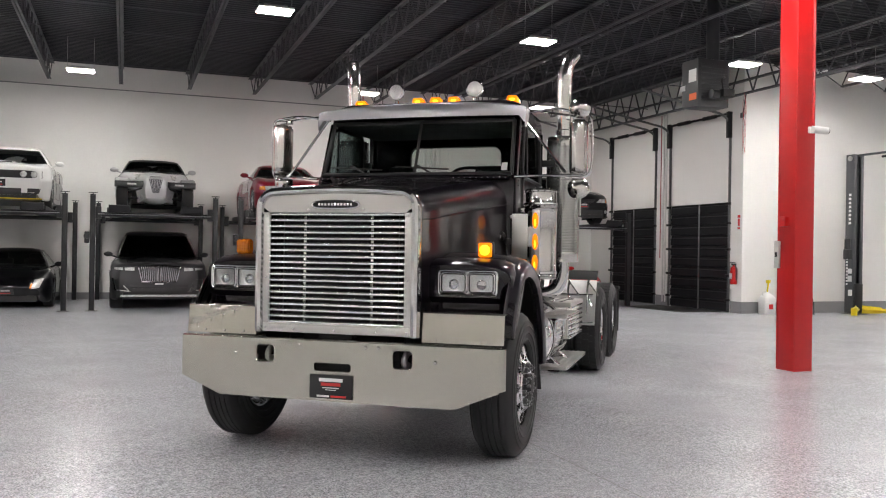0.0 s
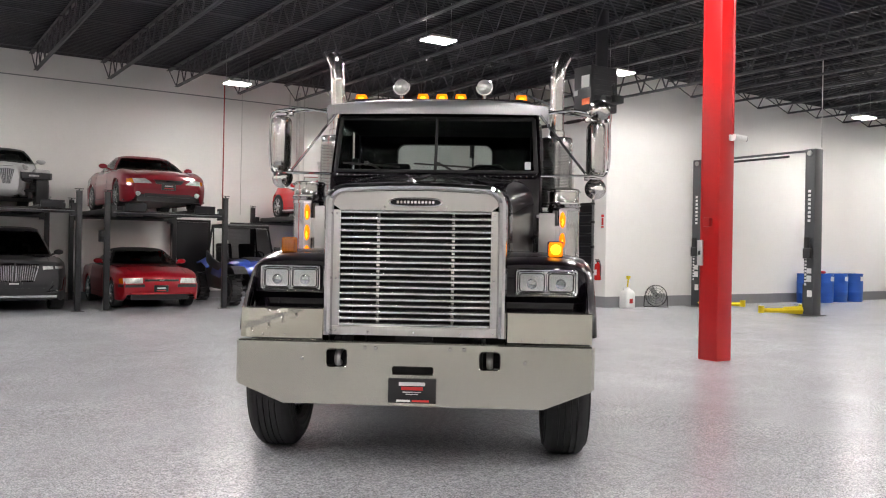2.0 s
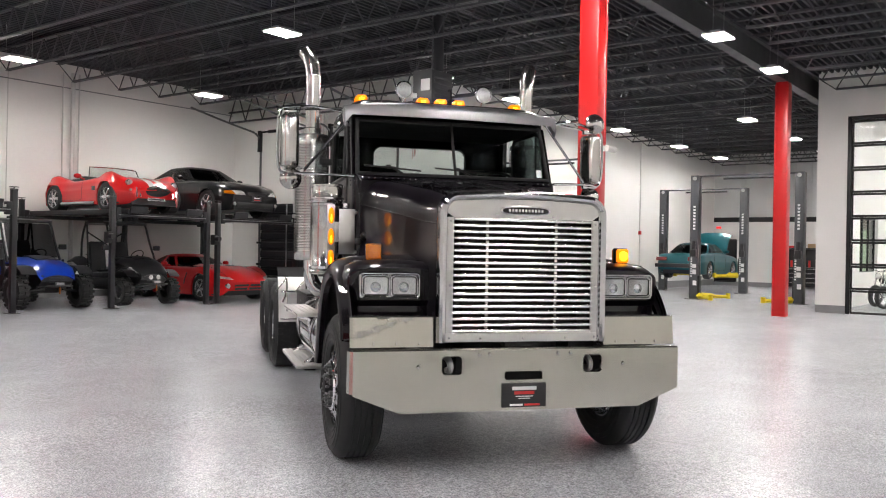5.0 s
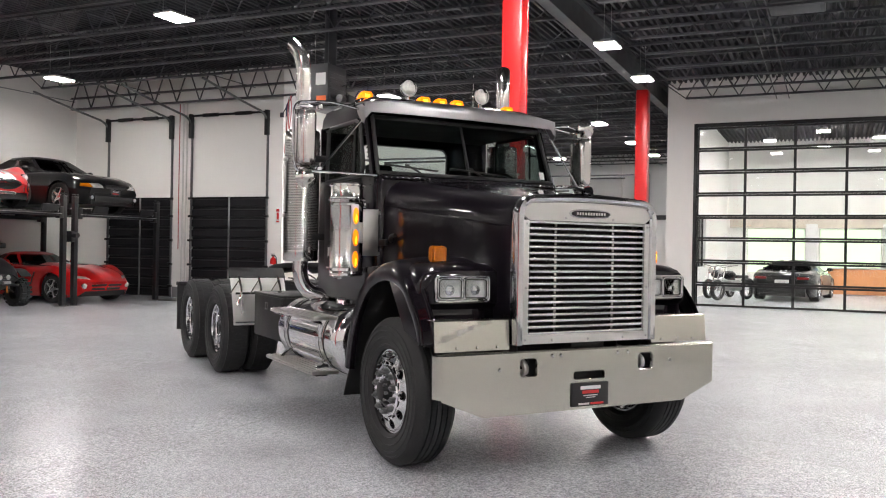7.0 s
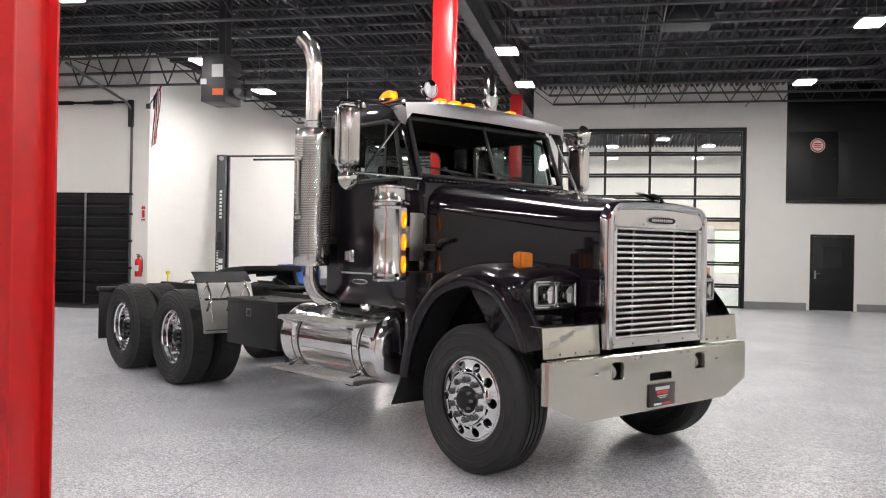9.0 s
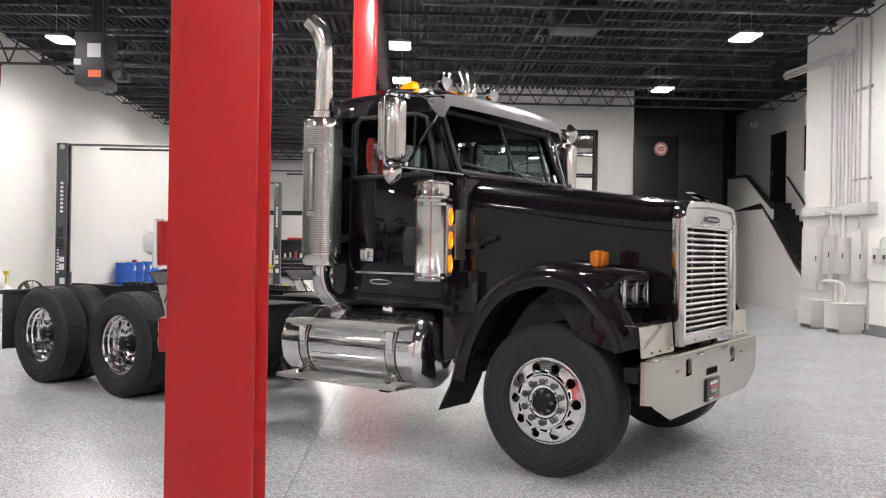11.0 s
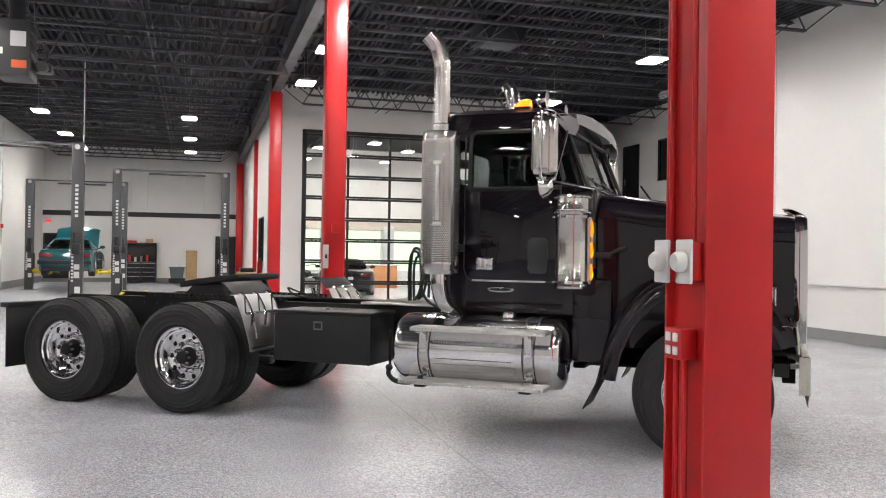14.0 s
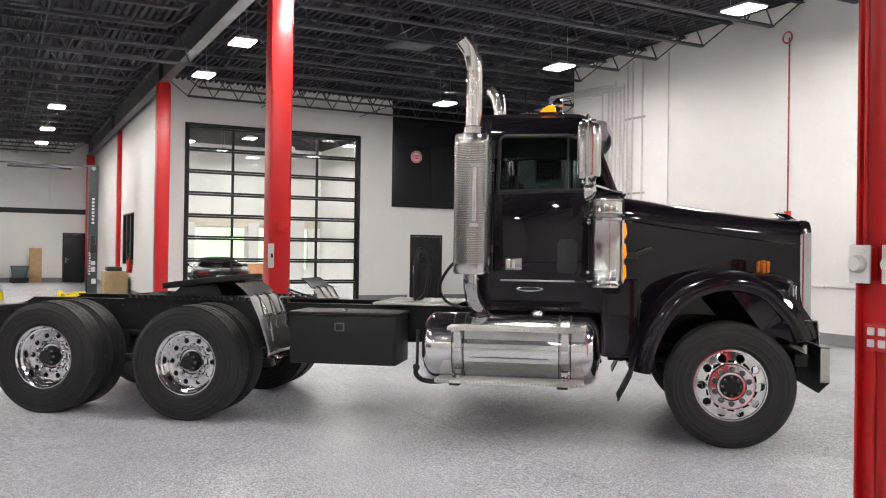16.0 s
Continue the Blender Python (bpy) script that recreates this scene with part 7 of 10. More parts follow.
def patch(c, nm, m, corners, both=False, out=0.008, crown=0.0, label="", n=8, k=5):
    """A piece laid on the nose: corners (y, z) low inside, low outside, high outside, high inside; crown lifts its middle."""
    tree = SKIN[c.name]
    for s in ((1, -1) if both else (1,)):
        grid = []
        for j in range(k + 1):
            row = []
            for i in range(n + 1):
                u, v = i / n, j / k
                y = (corners[0][0] * (1 - u) + corners[1][0] * u) * (1 - v) + (corners[3][0] * (1 - u) + corners[2][0] * u) * v
                z = (corners[0][1] * (1 - u) + corners[1][1] * u) * (1 - v) + (corners[3][1] * (1 - u) + corners[2][1] * u) * v
                h = tree.ray_cast(Vector((5, s * y, z)), Vector((-1, 0, 0)))[0]
                x = h.x if h and h.x > 0.6 else None
                row.append([x, s * y, z, crown * math.sin(math.pi * u) * math.sin(math.pi * v)])
            grid.append(row)
        known = [p[0] for row in grid for p in row if p[0] is not None]
        if not known:
            continue
        for row in grid:
            for p in row:
                p[0] = (min(known) if p[0] is None else p[0]) + out + p[3]
        bm = BM()
        front = [[tuple(p[:3]) for p in row] for row in grid]
        ring_ = front[0] + [row[-1] for row in front[1:-1]] + front[-1][::-1] + [row[0] for row in front[-2:0:-1]]
        loft(bm, front)
        loft(bm, [ring_, [(x - out - 0.025, y, z) for x, y, z in ring_]], close=True)
        bmesh.ops.remove_doubles(bm, verts=bm.verts, dist=1e-5)
        bmesh.ops.recalc_face_normals(bm, faces=bm.faces)
        part(nm, bm, m, c, label)


def face(c, nm, m, y0, y1, z0, z1, both=False, out=0.008, crown=0.0, label="", slant=0.0):
    """A rectangular piece on the nose; slant raises its outer edge."""
    patch(c, nm, m, [(y0, z0), (y1, z0 + slant), (y1, z1 + slant), (y0, z1)], both, out, crown, label)


def lamp_on(c, nm, m, y, z, r, both=True, out=0.01):
    """A round lamp set into the nose with a bright rim."""
    for s in ((1, -1) if both else (1,)):
        h = SKIN[c.name].ray_cast(Vector((5, s * y, z)), Vector((-1, 0, 0)))[0]
        if not h:
            continue
        p = Vector((h.x + out, h.y, h.z))
        bm = BM()
        lathe(bm, [(0, r * 0.35), (r * 0.5, r * 0.3), (r * 0.9, 0.0), (r * 0.9, -0.05)], p, (1, 0, 0), 20)
        ln = part(nm, bm, m, c)
        bm = BM()
        lathe(bm, [(r * 0.9, 0.0), (r, 0.004), (r * 1.05, -0.01), (r * 1.05, -0.06)], p, (1, 0, 0), 20)
        part("lamp_rim", bm, M_CHROME, ln)


def dealer_plate(c, z):
    h = SKIN[c.name].ray_cast(Vector((5, 0.0, z)), Vector((-1, 0, 0)))[0]
    x = (h.x if h else 2.0) + 0.006
    bm = BM()
    box(bm, (x - 0.03, -0.155, z - 0.075), (x + 0.01, 0.155, z + 0.075), 0.004)
    p = part("number_plate", bm, M_PLATEBLACK, c)
    bm = BM()
    box(bm, (x + 0.0105, -0.09, z + 0.0), (x + 0.012, 0.09, z + 0.025))
    part("plate_bar", bm, M_PRINT, p)
    bm = BM()
    box(bm, (x + 0.0105, -0.1, z - 0.05), (x + 0.012, 0.1, z - 0.03))
    part("plate_bar", bm, M_PRINTRED, p)


def nose_down(x, y, z=0.0):
    return pose(x, y, z, 0, 0, -90)


RUN = 2.19
# white muscle coupe on the first lift
P_WHITE = paint("white_car_paint", (0.75, 0.75, 0.74))
c, x1, x0, hw = car("muscle_coupe", "white muscle coupe with black grille parked on a car lift", nose_down(-2.35, 22.75, RUN), P_WHITE, 2.04, 2.95, 0.9, 1.05, 0.36, 0.16,
                    [(-2.6, 0.9), (-1.6, 1.06), (-0.6, 1.02), (0.7, 1.0), (1.6, 0.97), (2.2, 0.9), (2.4, 0.86)], 1.03, 1.5, (0.75, 0.05, -0.75, -1.35), 0.6, hips=0.03, hood=0.02, blunt=0.78, cap=0.1, bow=0.14, lean=0.1)
face(c, "grille", M_CBLACK, -0.86, 0.86, 0.63, 0.79)
face(c, "lower_intake", M_CBLACK, -0.46, 0.46, 0.26, 0.41)
patch(c, "side_intake", M_CBLACK, [(0.58, 0.27), (0.8, 0.3), (0.84, 0.41), (0.58, 0.41)], True)
for y in (0.5, 0.7):
    lamp_on(c, "headlight", M_HEAD, y, 0.71, 0.072, True, 0.012)
face(c, "splitter", M_YELLOW, -0.86, 0.86, 0.185, 0.205, out=0.03)
face(c, "chin", M_CBLACK, -0.86, 0.86, 0.165, 0.184, out=0.02)
bm = BM()
box(bm, (1.25, -0.26, 1.0), (1.62, 0.26, 1.05), 0.02)
sc_ = part("bonnet_scoop", bm, P_WHITE, c)
bm = BM()
box(bm, (1.6, -0.2, 1.012), (1.63, 0.2, 1.038), 0.004)
part("scoop_mouth", bm, M_CBLACK, sc_)
dealer_plate(c, 0.52)
# black sports car below it
P_BLACK = paint("black_car_paint", (0.004, 0.004, 0.005), 0.3, 0.0, 0.9)
P_BLACK.node_tree.nodes["Principled BSDF"].inputs["Specular IOR Level"].default_value = 0.18
P_BLACK.node_tree.nodes["Principled BSDF"].inputs["Coat Roughness"].default_value = 0.015
c, x1, x0, hw = car("sports_coupe", "black rounded sports coupe parked under a car lift", nose_down(-2.2, 22.8), P_BLACK, 1.77, 2.35, 0.95, 1.05, 0.33, 0.13,
                    [(-2.2, 0.6), (-1.5, 0.85), (-0.6, 0.87), (0.6, 0.84), (1.3, 0.76), (1.9, 0.64), (2.1, 0.56)], 0.86, 1.3, (0.7, 0.1, -0.5, -1.5), 0.52, hips=0.07, taper=0.76, blunt=0.5, cap=0.2, bow=0.26)
patch(c, "headlight", M_HEAD, [(0.5, 0.43), (0.66, 0.46), (0.74, 0.66), (0.56, 0.64)], True, 0.01, 0.02)
patch(c, "side_lamp", M_AMBER, [(0.47, 0.44), (0.5, 0.43), (0.53, 0.55), (0.5, 0.55)], True, 0.012)
face(c, "lower_intake", M_CBLACK, -0.34, 0.34, 0.2, 0.28)
face(c, "side_intake", M_CBLACK, 0.42, 0.68, 0.2, 0.29, True)
dealer_plate(c, 0.38)
# silver retro roadster on the second lift
P_SILVER = paint("silver_car_paint", (0.52, 0.52, 0.53), 0.3, 0.45)
c, x1, x0, hw = car("retro_roadster", "silver open-wheel retro roadster with black soft top on a car lift", nose_down(0.85, 22.9, RUN), P_SILVER, 1.72, 2.88, 0.55, 0.85, 0.36, 0.18,
                    [(-2.3, 0.8), (-1.2, 1.0), (-0.4, 1.02), (0.6, 1.0), (1.5, 0.9), (2.0, 0.8)], 1.0, 1.36, (0.45, 0.0, -0.7, -1.2), 0.56, top=M_CLOTH, arch_gap=-0.2, taper=0.27, tw=0.24, tl=2.1, bow=0.05, cap=0.1, blunt=0.8, lean=0.18, soft=True)
M_GBUMPER = mat("grey_bumper", (0.03, 0.03, 0.034), 0.35)
for s in (-1, 1):
    bm = BM()
    loft(bm, [[(1.44 + 0.45 * math.cos(a), s * y, 0.36 + 0.45 * math.sin(a) - dz) for a in [math.pi * (0.2 + 0.68 * i / 14) for i in range(15)]] for y, dz in ((0.57, 0.03), (0.6, 0.0), (0.86, 0.0), (0.89, 0.03))])
    ob = part("cycle_fender", bm, P_SILVER, c)
    ob.modifiers.new("thickness", "SOLIDIFY").thickness = 0.02
    bm = BM()
    loft(bm, [[(1.93 - k, s * y, 0.56 + j), (1.97 - k, s * y, 0.58 + j), (1.975 - k, s * y, 0.66 + j), (1.95 - k, s * y, 0.7 + j), (1.86 - k, s * y, 0.7 + j), (1.86 - k, s * y, 0.56 + j)] for y, k, j in ((0.27, 0.06, 0.01), (0.3, 0.02, 0.0), (0.55, 0.0, 0.0), (0.84, 0.05, 0.0), (0.89, 0.12, 0.01))], close=True, caps=True)
    bp = part("bumper", bm, M_GBUMPER, c)
    bm = BM()
    box(bm, (1.972, s * 0.42, 0.61), (1.983, s * 0.62, 0.65), 0.005)
    part("bumper_lamp", bm, M_HEAD, bp)
    for p0, p1 in (((1.85, 0.26, 0.56), (1.5, 0.75, 0.42)), ((1.7, 0.22, 0.34), (1.48, 0.72, 0.3)), ((1.5, 0.28, 0.36), (1.44, 0.75, 0.32)), ((1.5, 0.28, 0.55), (1.44, 0.75, 0.5))):
        bm = BM()
        cyl(bm, (p0[0], s * p0[1], p0[2]), (p1[0], s * p1[1], p1[2]), 0.022, n=8)
        part("control_arm", bm, M_CBLACK, c)
    bm = BM()
    loft(bm, [[(1.62, s * 0.3, 0.8), (1.66, s * 0.42, 0.78), (1.6, s * 0.46, 0.78)], [(1.58, s * 0.29, 0.87), (1.62, s * 0.42, 0.86), (1.56, s * 0.47, 0.85)], [(1.45, s * 0.32, 0.92), (1.42, s * 0.42, 0.91), (1.4, s * 0.47, 0.89)]])
    ob = part("headlight", bm, M_HEAD, c)
    ob.modifiers.new("thickness", "SOLIDIFY").thickness = 0.03
    bm = BM()
    ball(bm, (-1.42, s * 0.72, 0.56), 0.3, 1.9, 0.62, 1.12, 24)
    part("rear_fender", bm, P_SILVER, c)
bm = BM()
ball(bm, (1.74, 0, 0.36), 0.27, 0.9, 1.25, 0.68, 24)
part("nose_cone", bm, P_SILVER, c)
patch(c, "grille", mat("silver_nose_mesh", (0.1, 0.1, 0.11), 0.4, 0.6), [(-0.07, 0.44), (0.07, 0.44), (0.17, 0.82), (-0.17, 0.82)], False, 0.006)
for k in range(-3, 4):
    patch(c, "grille_slat", P_SILVER, [(k * 0.02 - 0.003, 0.45), (k * 0.02 + 0.003, 0.45), (k * 0.046 + 0.004, 0.81), (k * 0.046 - 0.004, 0.81)], False, 0.011, n=1)
# dark luxury utility car below
P_GREY = paint("dark_grey_car_paint", (0.045, 0.045, 0.049), 0.28, 0.45)
c, x1, x0, hw = car("luxury_suv", "dark grey luxury utility car with chrome grille under a lift", nose_down(0.93, 22.45), P_GREY, 2.06, 3.1, 0.85, 1.15, 0.4, 0.22,
                    [(-2.7, 1.05), (-1.6, 1.12), (0, 1.12), (0.9, 1.12), (1.7, 1.08), (2.3, 1.01), (2.4, 0.97)], 1.12, 1.76, (1.0, 0.3, -1.9, -2.45), 0.68, hips=0.02, tw=0.27, blunt=0.8, cap=0.1, bow=0.15, lean=0.08, hood=0.03, glass_m=M_CTINT)
for s in (1, -1):
    patch(c, "grille_backing", M_CBLACK, [(s * 0.03, 0.63), (s * 0.36, 0.63), (s * 0.43, 0.95), (s * 0.03, 0.97)], False, 0.01)
    for y0, y1, z0, z1, z2, z3 in ((0.02, 0.37, 0.61, 0.61, 0.64, 0.64), (0.02, 0.45, 0.965, 0.945, 0.99, 0.97)):
        patch(c, "grille_surround", M_CHROME, [(s * y0, z0), (s * y1, z1), (s * y1, z3), (s * y0, z2)], False, 0.03)
    for ya, yb in (((0.02), (0.02)), ((0.35), (0.43))):
        patch(c, "grille_surround", M_CHROME, [(s * ya, 0.62), (s * (ya + 0.022), 0.62), (s * (yb + 0.022), 0.96), (s * yb, 0.96)], False, 0.03, n=2)
    for k in range(8):
        y = 0.06 + k * 0.038
        patch(c, "grille_slat", M_CHROME, [(s * y, 0.64), (s * (y + 0.014), 0.64), (s * (y * 1.13 + 0.016), 0.955), (s * y * 1.13, 0.955)], False, 0.028, n=1)
patch(c, "headlight_housing", M_CBLACK, [(0.5, 0.83), (0.98, 0.87), (0.99, 0.94), (0.5, 0.95)], True, 0.006)
patch(c, "headlight", M_HEAD, [(0.52, 0.86), (0.72, 0.87), (0.72, 0.93), (0.52, 0.935)], True, 0.012, 0.01)
patch(c, "headlight", M_HEAD, [(0.76, 0.875), (0.94, 0.885), (0.94, 0.93), (0.76, 0.93)], True, 0.012, 0.01)
face(c, "bumper_bar", P_GREY, -0.62, 0.62, 0.5, 0.56, out=0.03)
patch(c, "side_intake", M_CBLACK, [(0.64, 0.42), (0.9, 0.46), (0.95, 0.68), (0.74, 0.66)], True)
patch(c, "intake_trim", M_CHROME, [(0.9, 0.44), (0.93, 0.45), (0.98, 0.69), (0.955, 0.7)], True, 0.016, n=2)
patch(c, "intake_trim", M_CHROME, [(0.6, 0.4), (0.93, 0.43), (0.93, 0.455), (0.6, 0.42)], True, 0.016)
patch(c, "intake_trim", M_CHROME, [(0.6, 0.4), (0.62, 0.4), (0.75, 0.53), (0.73, 0.54)], True, 0.016, n=2)
face(c, "lower_intake", M_CBLACK, -0.6, 0.6, 0.37, 0.48)
face(c, "bumper_trim", M_CRIM, -0.8, 0.8, 0.29, 0.335, out=0.02)
dealer_plate(c, 0.56)
# dark red coupe on the third lift
P_MAROON = paint("dark_red_car_paint", (0.2, 0.003, 0.012), 0.3, 0.1)
c, x1, x0, hw = car("pony_coupe", "dark red convertible pony car parked on a car lift", nose_down(3.98, 22.35, RUN), P_MAROON, 1.86, 2.57, 0.95, 1.05, 0.325, 0.15,
                    [(-2.3, 0.86), (-1.4, 0.96), (-0.5, 0.93), (0.6, 0.93), (1.3, 0.87), (2.0, 0.76), (2.2, 0.7)], 0.94, 1.33, (0.62, 0.0, -0.6, -1.15), 0.55, top=P_MAROON, hips=0.035, taper=0.8, blunt=0.6, cap=0.2, bow=0.24, hood=0.025, soft=True)
patch(c, "headlight", M_HEAD, [(0.36, 0.56), (0.72, 0.555), (0.74, 0.66), (0.5, 0.665)], True, 0.01, 0.015)
patch(c, "side_marker", M_AMBER, [(0.725, 0.555), (0.85, 0.58), (0.84, 0.65), (0.745, 0.66)], True, 0.01, 0.01)
patch(c, "grille", M_CBLACK, [(-0.26, 0.55), (0.26, 0.55), (0.34, 0.645), (-0.34, 0.645)])
face(c, "badge", M_CHROME, -0.07, 0.07, 0.6, 0.622, out=0.016)
face(c, "lower_intake", M_CBLACK, -0.5, 0.5, 0.27, 0.34)
face(c, "chin", M_CBLACK, -0.7, 0.7, 0.19, 0.225, out=0.02)
face(c, "bumper_crease", P_MAROON, -0.86, 0.86, 0.43, 0.455, out=0.014)
lamp_on(c, "fog_lamp", M_HEAD, 0.64, 0.33, 0.06, True, 0.004)
dealer_plate(c, 0.5)
# bright red fox-body below
P_RED = paint("bright_red_car_paint", (0.36, 0.004, 0.014))
c, x1, x0, hw = car("pony_convertible", "red convertible pony car with black soft top under a lift", nose_down(3.9, 22.4), P_RED, 1.82, 2.55, 0.9, 1.05, 0.315, 0.17,
                    [(-2.3, 0.88), (-1.3, 0.93), (0.6, 0.92), (1.3, 0.88), (1.95, 0.79), (2.15, 0.74)], 0.93, 1.32, (0.6, 0.05, -0.65, -1.15), 0.55, top=M_CLOTH, taper=0.88, blunt=0.75, cap=0.12, bow=0.16, soft=True)
patch(c, "headlight", M_HEAD, [(0.4, 0.56), (0.8, 0.55), (0.8, 0.665), (0.42, 0.68)], True, 0.01, 0.006)
patch(c, "side_lamp", M_AMBER, [(0.805, 0.55), (0.86, 0.555), (0.86, 0.655), (0.805, 0.665)], True, 0.01)
face(c, "grille", M_CBLACK, -0.37, 0.37, 0.6, 0.645)
face(c, "badge", M_CHROME, -0.05, 0.05, 0.612, 0.634, out=0.016)
face(c, "bumper_strip", M_CBLACK, 0.36, 0.88, 0.47, 0.535, both=True, out=0.016)
face(c, "bumper_lip", P_RED, -0.86, 0.86, 0.3, 0.35, out=0.03)
face(c, "lower_intake", M_CBLACK, -0.6, 0.6, 0.23, 0.285)
dealer_plate(c, 0.44)
# red roadster with white stripes on the fourth lift
P_SCARLET = paint("scarlet_car_paint", (0.62, 0.008, 0.01))
c, x1, x0, hw = car("stripe_roadster", "red open roadster with white stripes parked on a car lift", nose_down(8.75, 22.2, RUN), P_SCARLET, 1.76, 2.29, 0.78, 0.85, 0.335, 0.15,
                    [(-1.95, 0.56), (-1.4, 0.78), (-0.5, 0.74), (0.4, 0.79), (1.2, 0.8), (1.7, 0.7), (1.95, 0.6)], 0.77, None, (0.35, 0, 0, -0.85), 0.5, hips=0.13, taper=0.66, tw=0.28, spokes=6, bow=0.34, lean=0.4, cap=0.26, blunt=0.5)
for s in (-1, 1):
    for xa, xb in ((-1.85, -0.95), (0.42, x1 - 0.05)):
        rows = []
        for k in range(15):
            x = xa + (xb - xa) * k / 14
            row = []
            for y in (0.05, 0.13, 0.22):
                h = SKIN[c.name].ray_cast(Vector((x, s * y, 3)), Vector((0, 0, -1)))[0]
                if h:
                    row.append(h + Vector((0.002, 0, 0.005)))
            if len(row) == 3:
                rows.append(row)
        bm = BM()
        loft(bm, rows)
        part("stripe", bm, P_WHITE, c)
    bm = BM()
    for k in (0, 0.09):
        cyl(bm, (x1 - 0.1, s * (0.44 + k), 0.34), (x1 - 0.12, s * (0.44 + k), 0.56), 0.016, n=8)
        cyl(bm, (x1 - 0.1, s * (0.44 + k), 0.45), (x1 - 0.25, s * (0.44 + k), 0.45), 0.012, n=8)
    part("overrider", bm, M_CHROME, c)
lamp_on(c, "headlight", M_HEAD, 0.6, 0.66, 0.085, True, 0.0)
lamp_on(c, "side_lamp", M_HEAD, 0.62, 0.5, 0.035, True, 0.0)
bm = BM()
tree = SKIN[c.name]
rings = []
for q in (1.0, 0.8, 0.5, 0.2):
    rings.append([])
    for i in range(28):
        y, z = 0.33 * q * math.cos(2 * math.pi * i / 28), 0.49 + 0.125 * q * math.sin(2 * math.pi * i / 28)
        h = tree.ray_cast(Vector((5, y, z)), Vector((-1, 0, 0)))[0]
        rings[-1].append(h + Vector((0.007, 0, 0)) if h else Vector((x1 - 0.1, y, z)))
loft(bm, rings, close=True)
bm.faces.new([bm.verts.new(p) for p in rings[-1]])
bmesh.ops.remove_doubles(bm, verts=bm.verts, dist=1e-5)
part("grille_mouth", bm, M_SEAM, c)
face(c, "lower_intake", M_CHROME, -0.24, 0.24, 0.27, 0.33)
face(c, "intake_slot", M_CBLACK, -0.2, 0.2, 0.285, 0.315, out=0.012)
for s in (-1, 1):
    bm = BM()
    tube(bm, [(-0.75, s * 0.9, 0.2), (0.7, s * 0.9, 0.2)], 0.05, 10)
    part("side_pipe", bm, M_CHROME, c)
    h = tree.ray_cast(Vector((0.62, s * 3, 0.55)), Vector((0, -s, 0)))[0]
    bm = BM()
    box(bm, (0.55, h.y - 0.01, 0.5), (0.69, h.y + 0.012 * s, 0.6), 0.004)
    part("side_vent", bm, M_CBLACK, c)
bm = BM()
tube(bm, smooth_path([(-0.75, 0.2, 0.74), (-0.72, 0.22, 1.0), (-0.7, 0.4, 1.08), (-0.72, 0.58, 1.0), (-0.75, 0.6, 0.74)]), 0.02, 8)
part("roll_hoop", bm, M_CHROME, c)
# black coupe on the fifth lift
c, x1, x0, hw = car("black_pony_coupe", "black pony coupe with amber headlights parked on a car lift", nose_down(11.55, 22.25, RUN), P_BLACK, 1.86, 2.57, 0.95, 1.05, 0.335, 0.15,
                    [(-2.3, 0.9), (-1.4, 0.96), (-0.5, 0.93), (0.6, 0.93), (1.3, 0.87), (2.0, 0.76), (2.2, 0.7)], 0.94, 1.36, (0.62, -0.05, -0.75, -1.55), 0.55, hips=0.035, taper=0.8, blunt=0.62, cap=0.2, bow=0.24, hood=0.03, glass_m=M_CTINT)
patch(c, "headlight", M_HEAD, [(0.36, 0.56), (0.66, 0.555), (0.7, 0.66), (0.5, 0.665)], True, 0.01, 0.015)
patch(c, "side_marker", M_AMBER, [(0.665, 0.555), (0.85, 0.58), (0.84, 0.65), (0.705, 0.66)], True, 0.01, 0.01)
patch(c, "grille", M_CBLACK, [(-0.26, 0.55), (0.26, 0.55), (0.34, 0.645), (-0.34, 0.645)])
face(c, "badge", M_CHROME, -0.06, 0.06, 0.5, 0.525, out=0.016)
face(c, "lower_intake", M_CBLACK, -0.6, 0.6, 0.24, 0.37)
face(c, "bumper_crease", P_BLACK, -0.86, 0.86, 0.43, 0.455, out=0.014)
lamp_on(c, "fog_lamp", M_HEAD, 0.68, 0.32, 0.05, True, 0.004)
dealer_plate(c, 0.48)
# red long-nosed sports car below
c, x1, x0, hw = car("long_nose_coupe", "red long-nosed sports car parked under a car lift", nose_down(11.5, 22.25), P_SCARLET, 1.92, 2.44, 0.85, 0.95, 0.34, 0.14,
                    [(-2.15, 0.78), (-1.3, 0.9), (-0.5, 0.86), (0.4, 0.86), (1.2, 0.82), (1.75, 0.7), (2.05, 0.58)], 0.86, 1.17, (0.1, -0.45, -0.9, -1.4), 0.52, hips=0.07, taper=0.76, tw=0.28, spokes=5, cap=0.22, blunt=0.6, bow=0.26, hood=0.05, glass_m=M_CTINT)
patch(c, "headlight", M_HEAD, [(0.5, 0.56), (0.84, 0.6), (0.84, 0.66), (0.56, 0.63)], True, 0.01, 0.01)
for s in (-1, 1):
    patch(c, "grille_opening", M_CBLACK, [(s * 0.03, 0.3), (s * 0.44, 0.3), (s * 0.48, 0.44), (s * 0.03, 0.45)], False)
    patch(c, "grille_bar", P_SCARLET, [(s * 0.03, 0.36), (s * 0.46, 0.36), (s * 0.46, 0.39), (s * 0.03, 0.39)], False, 0.014)
lamp_on(c, "fog_lamp", M_HEAD, 0.66, 0.41, 0.07, True, 0.002)
bm = BM()
box(bm, (1.0, -0.1, 0.89), (1.25, 0.1, 0.915), 0.01)
part("bonnet_scoop", bm, M_CBLACK, c)
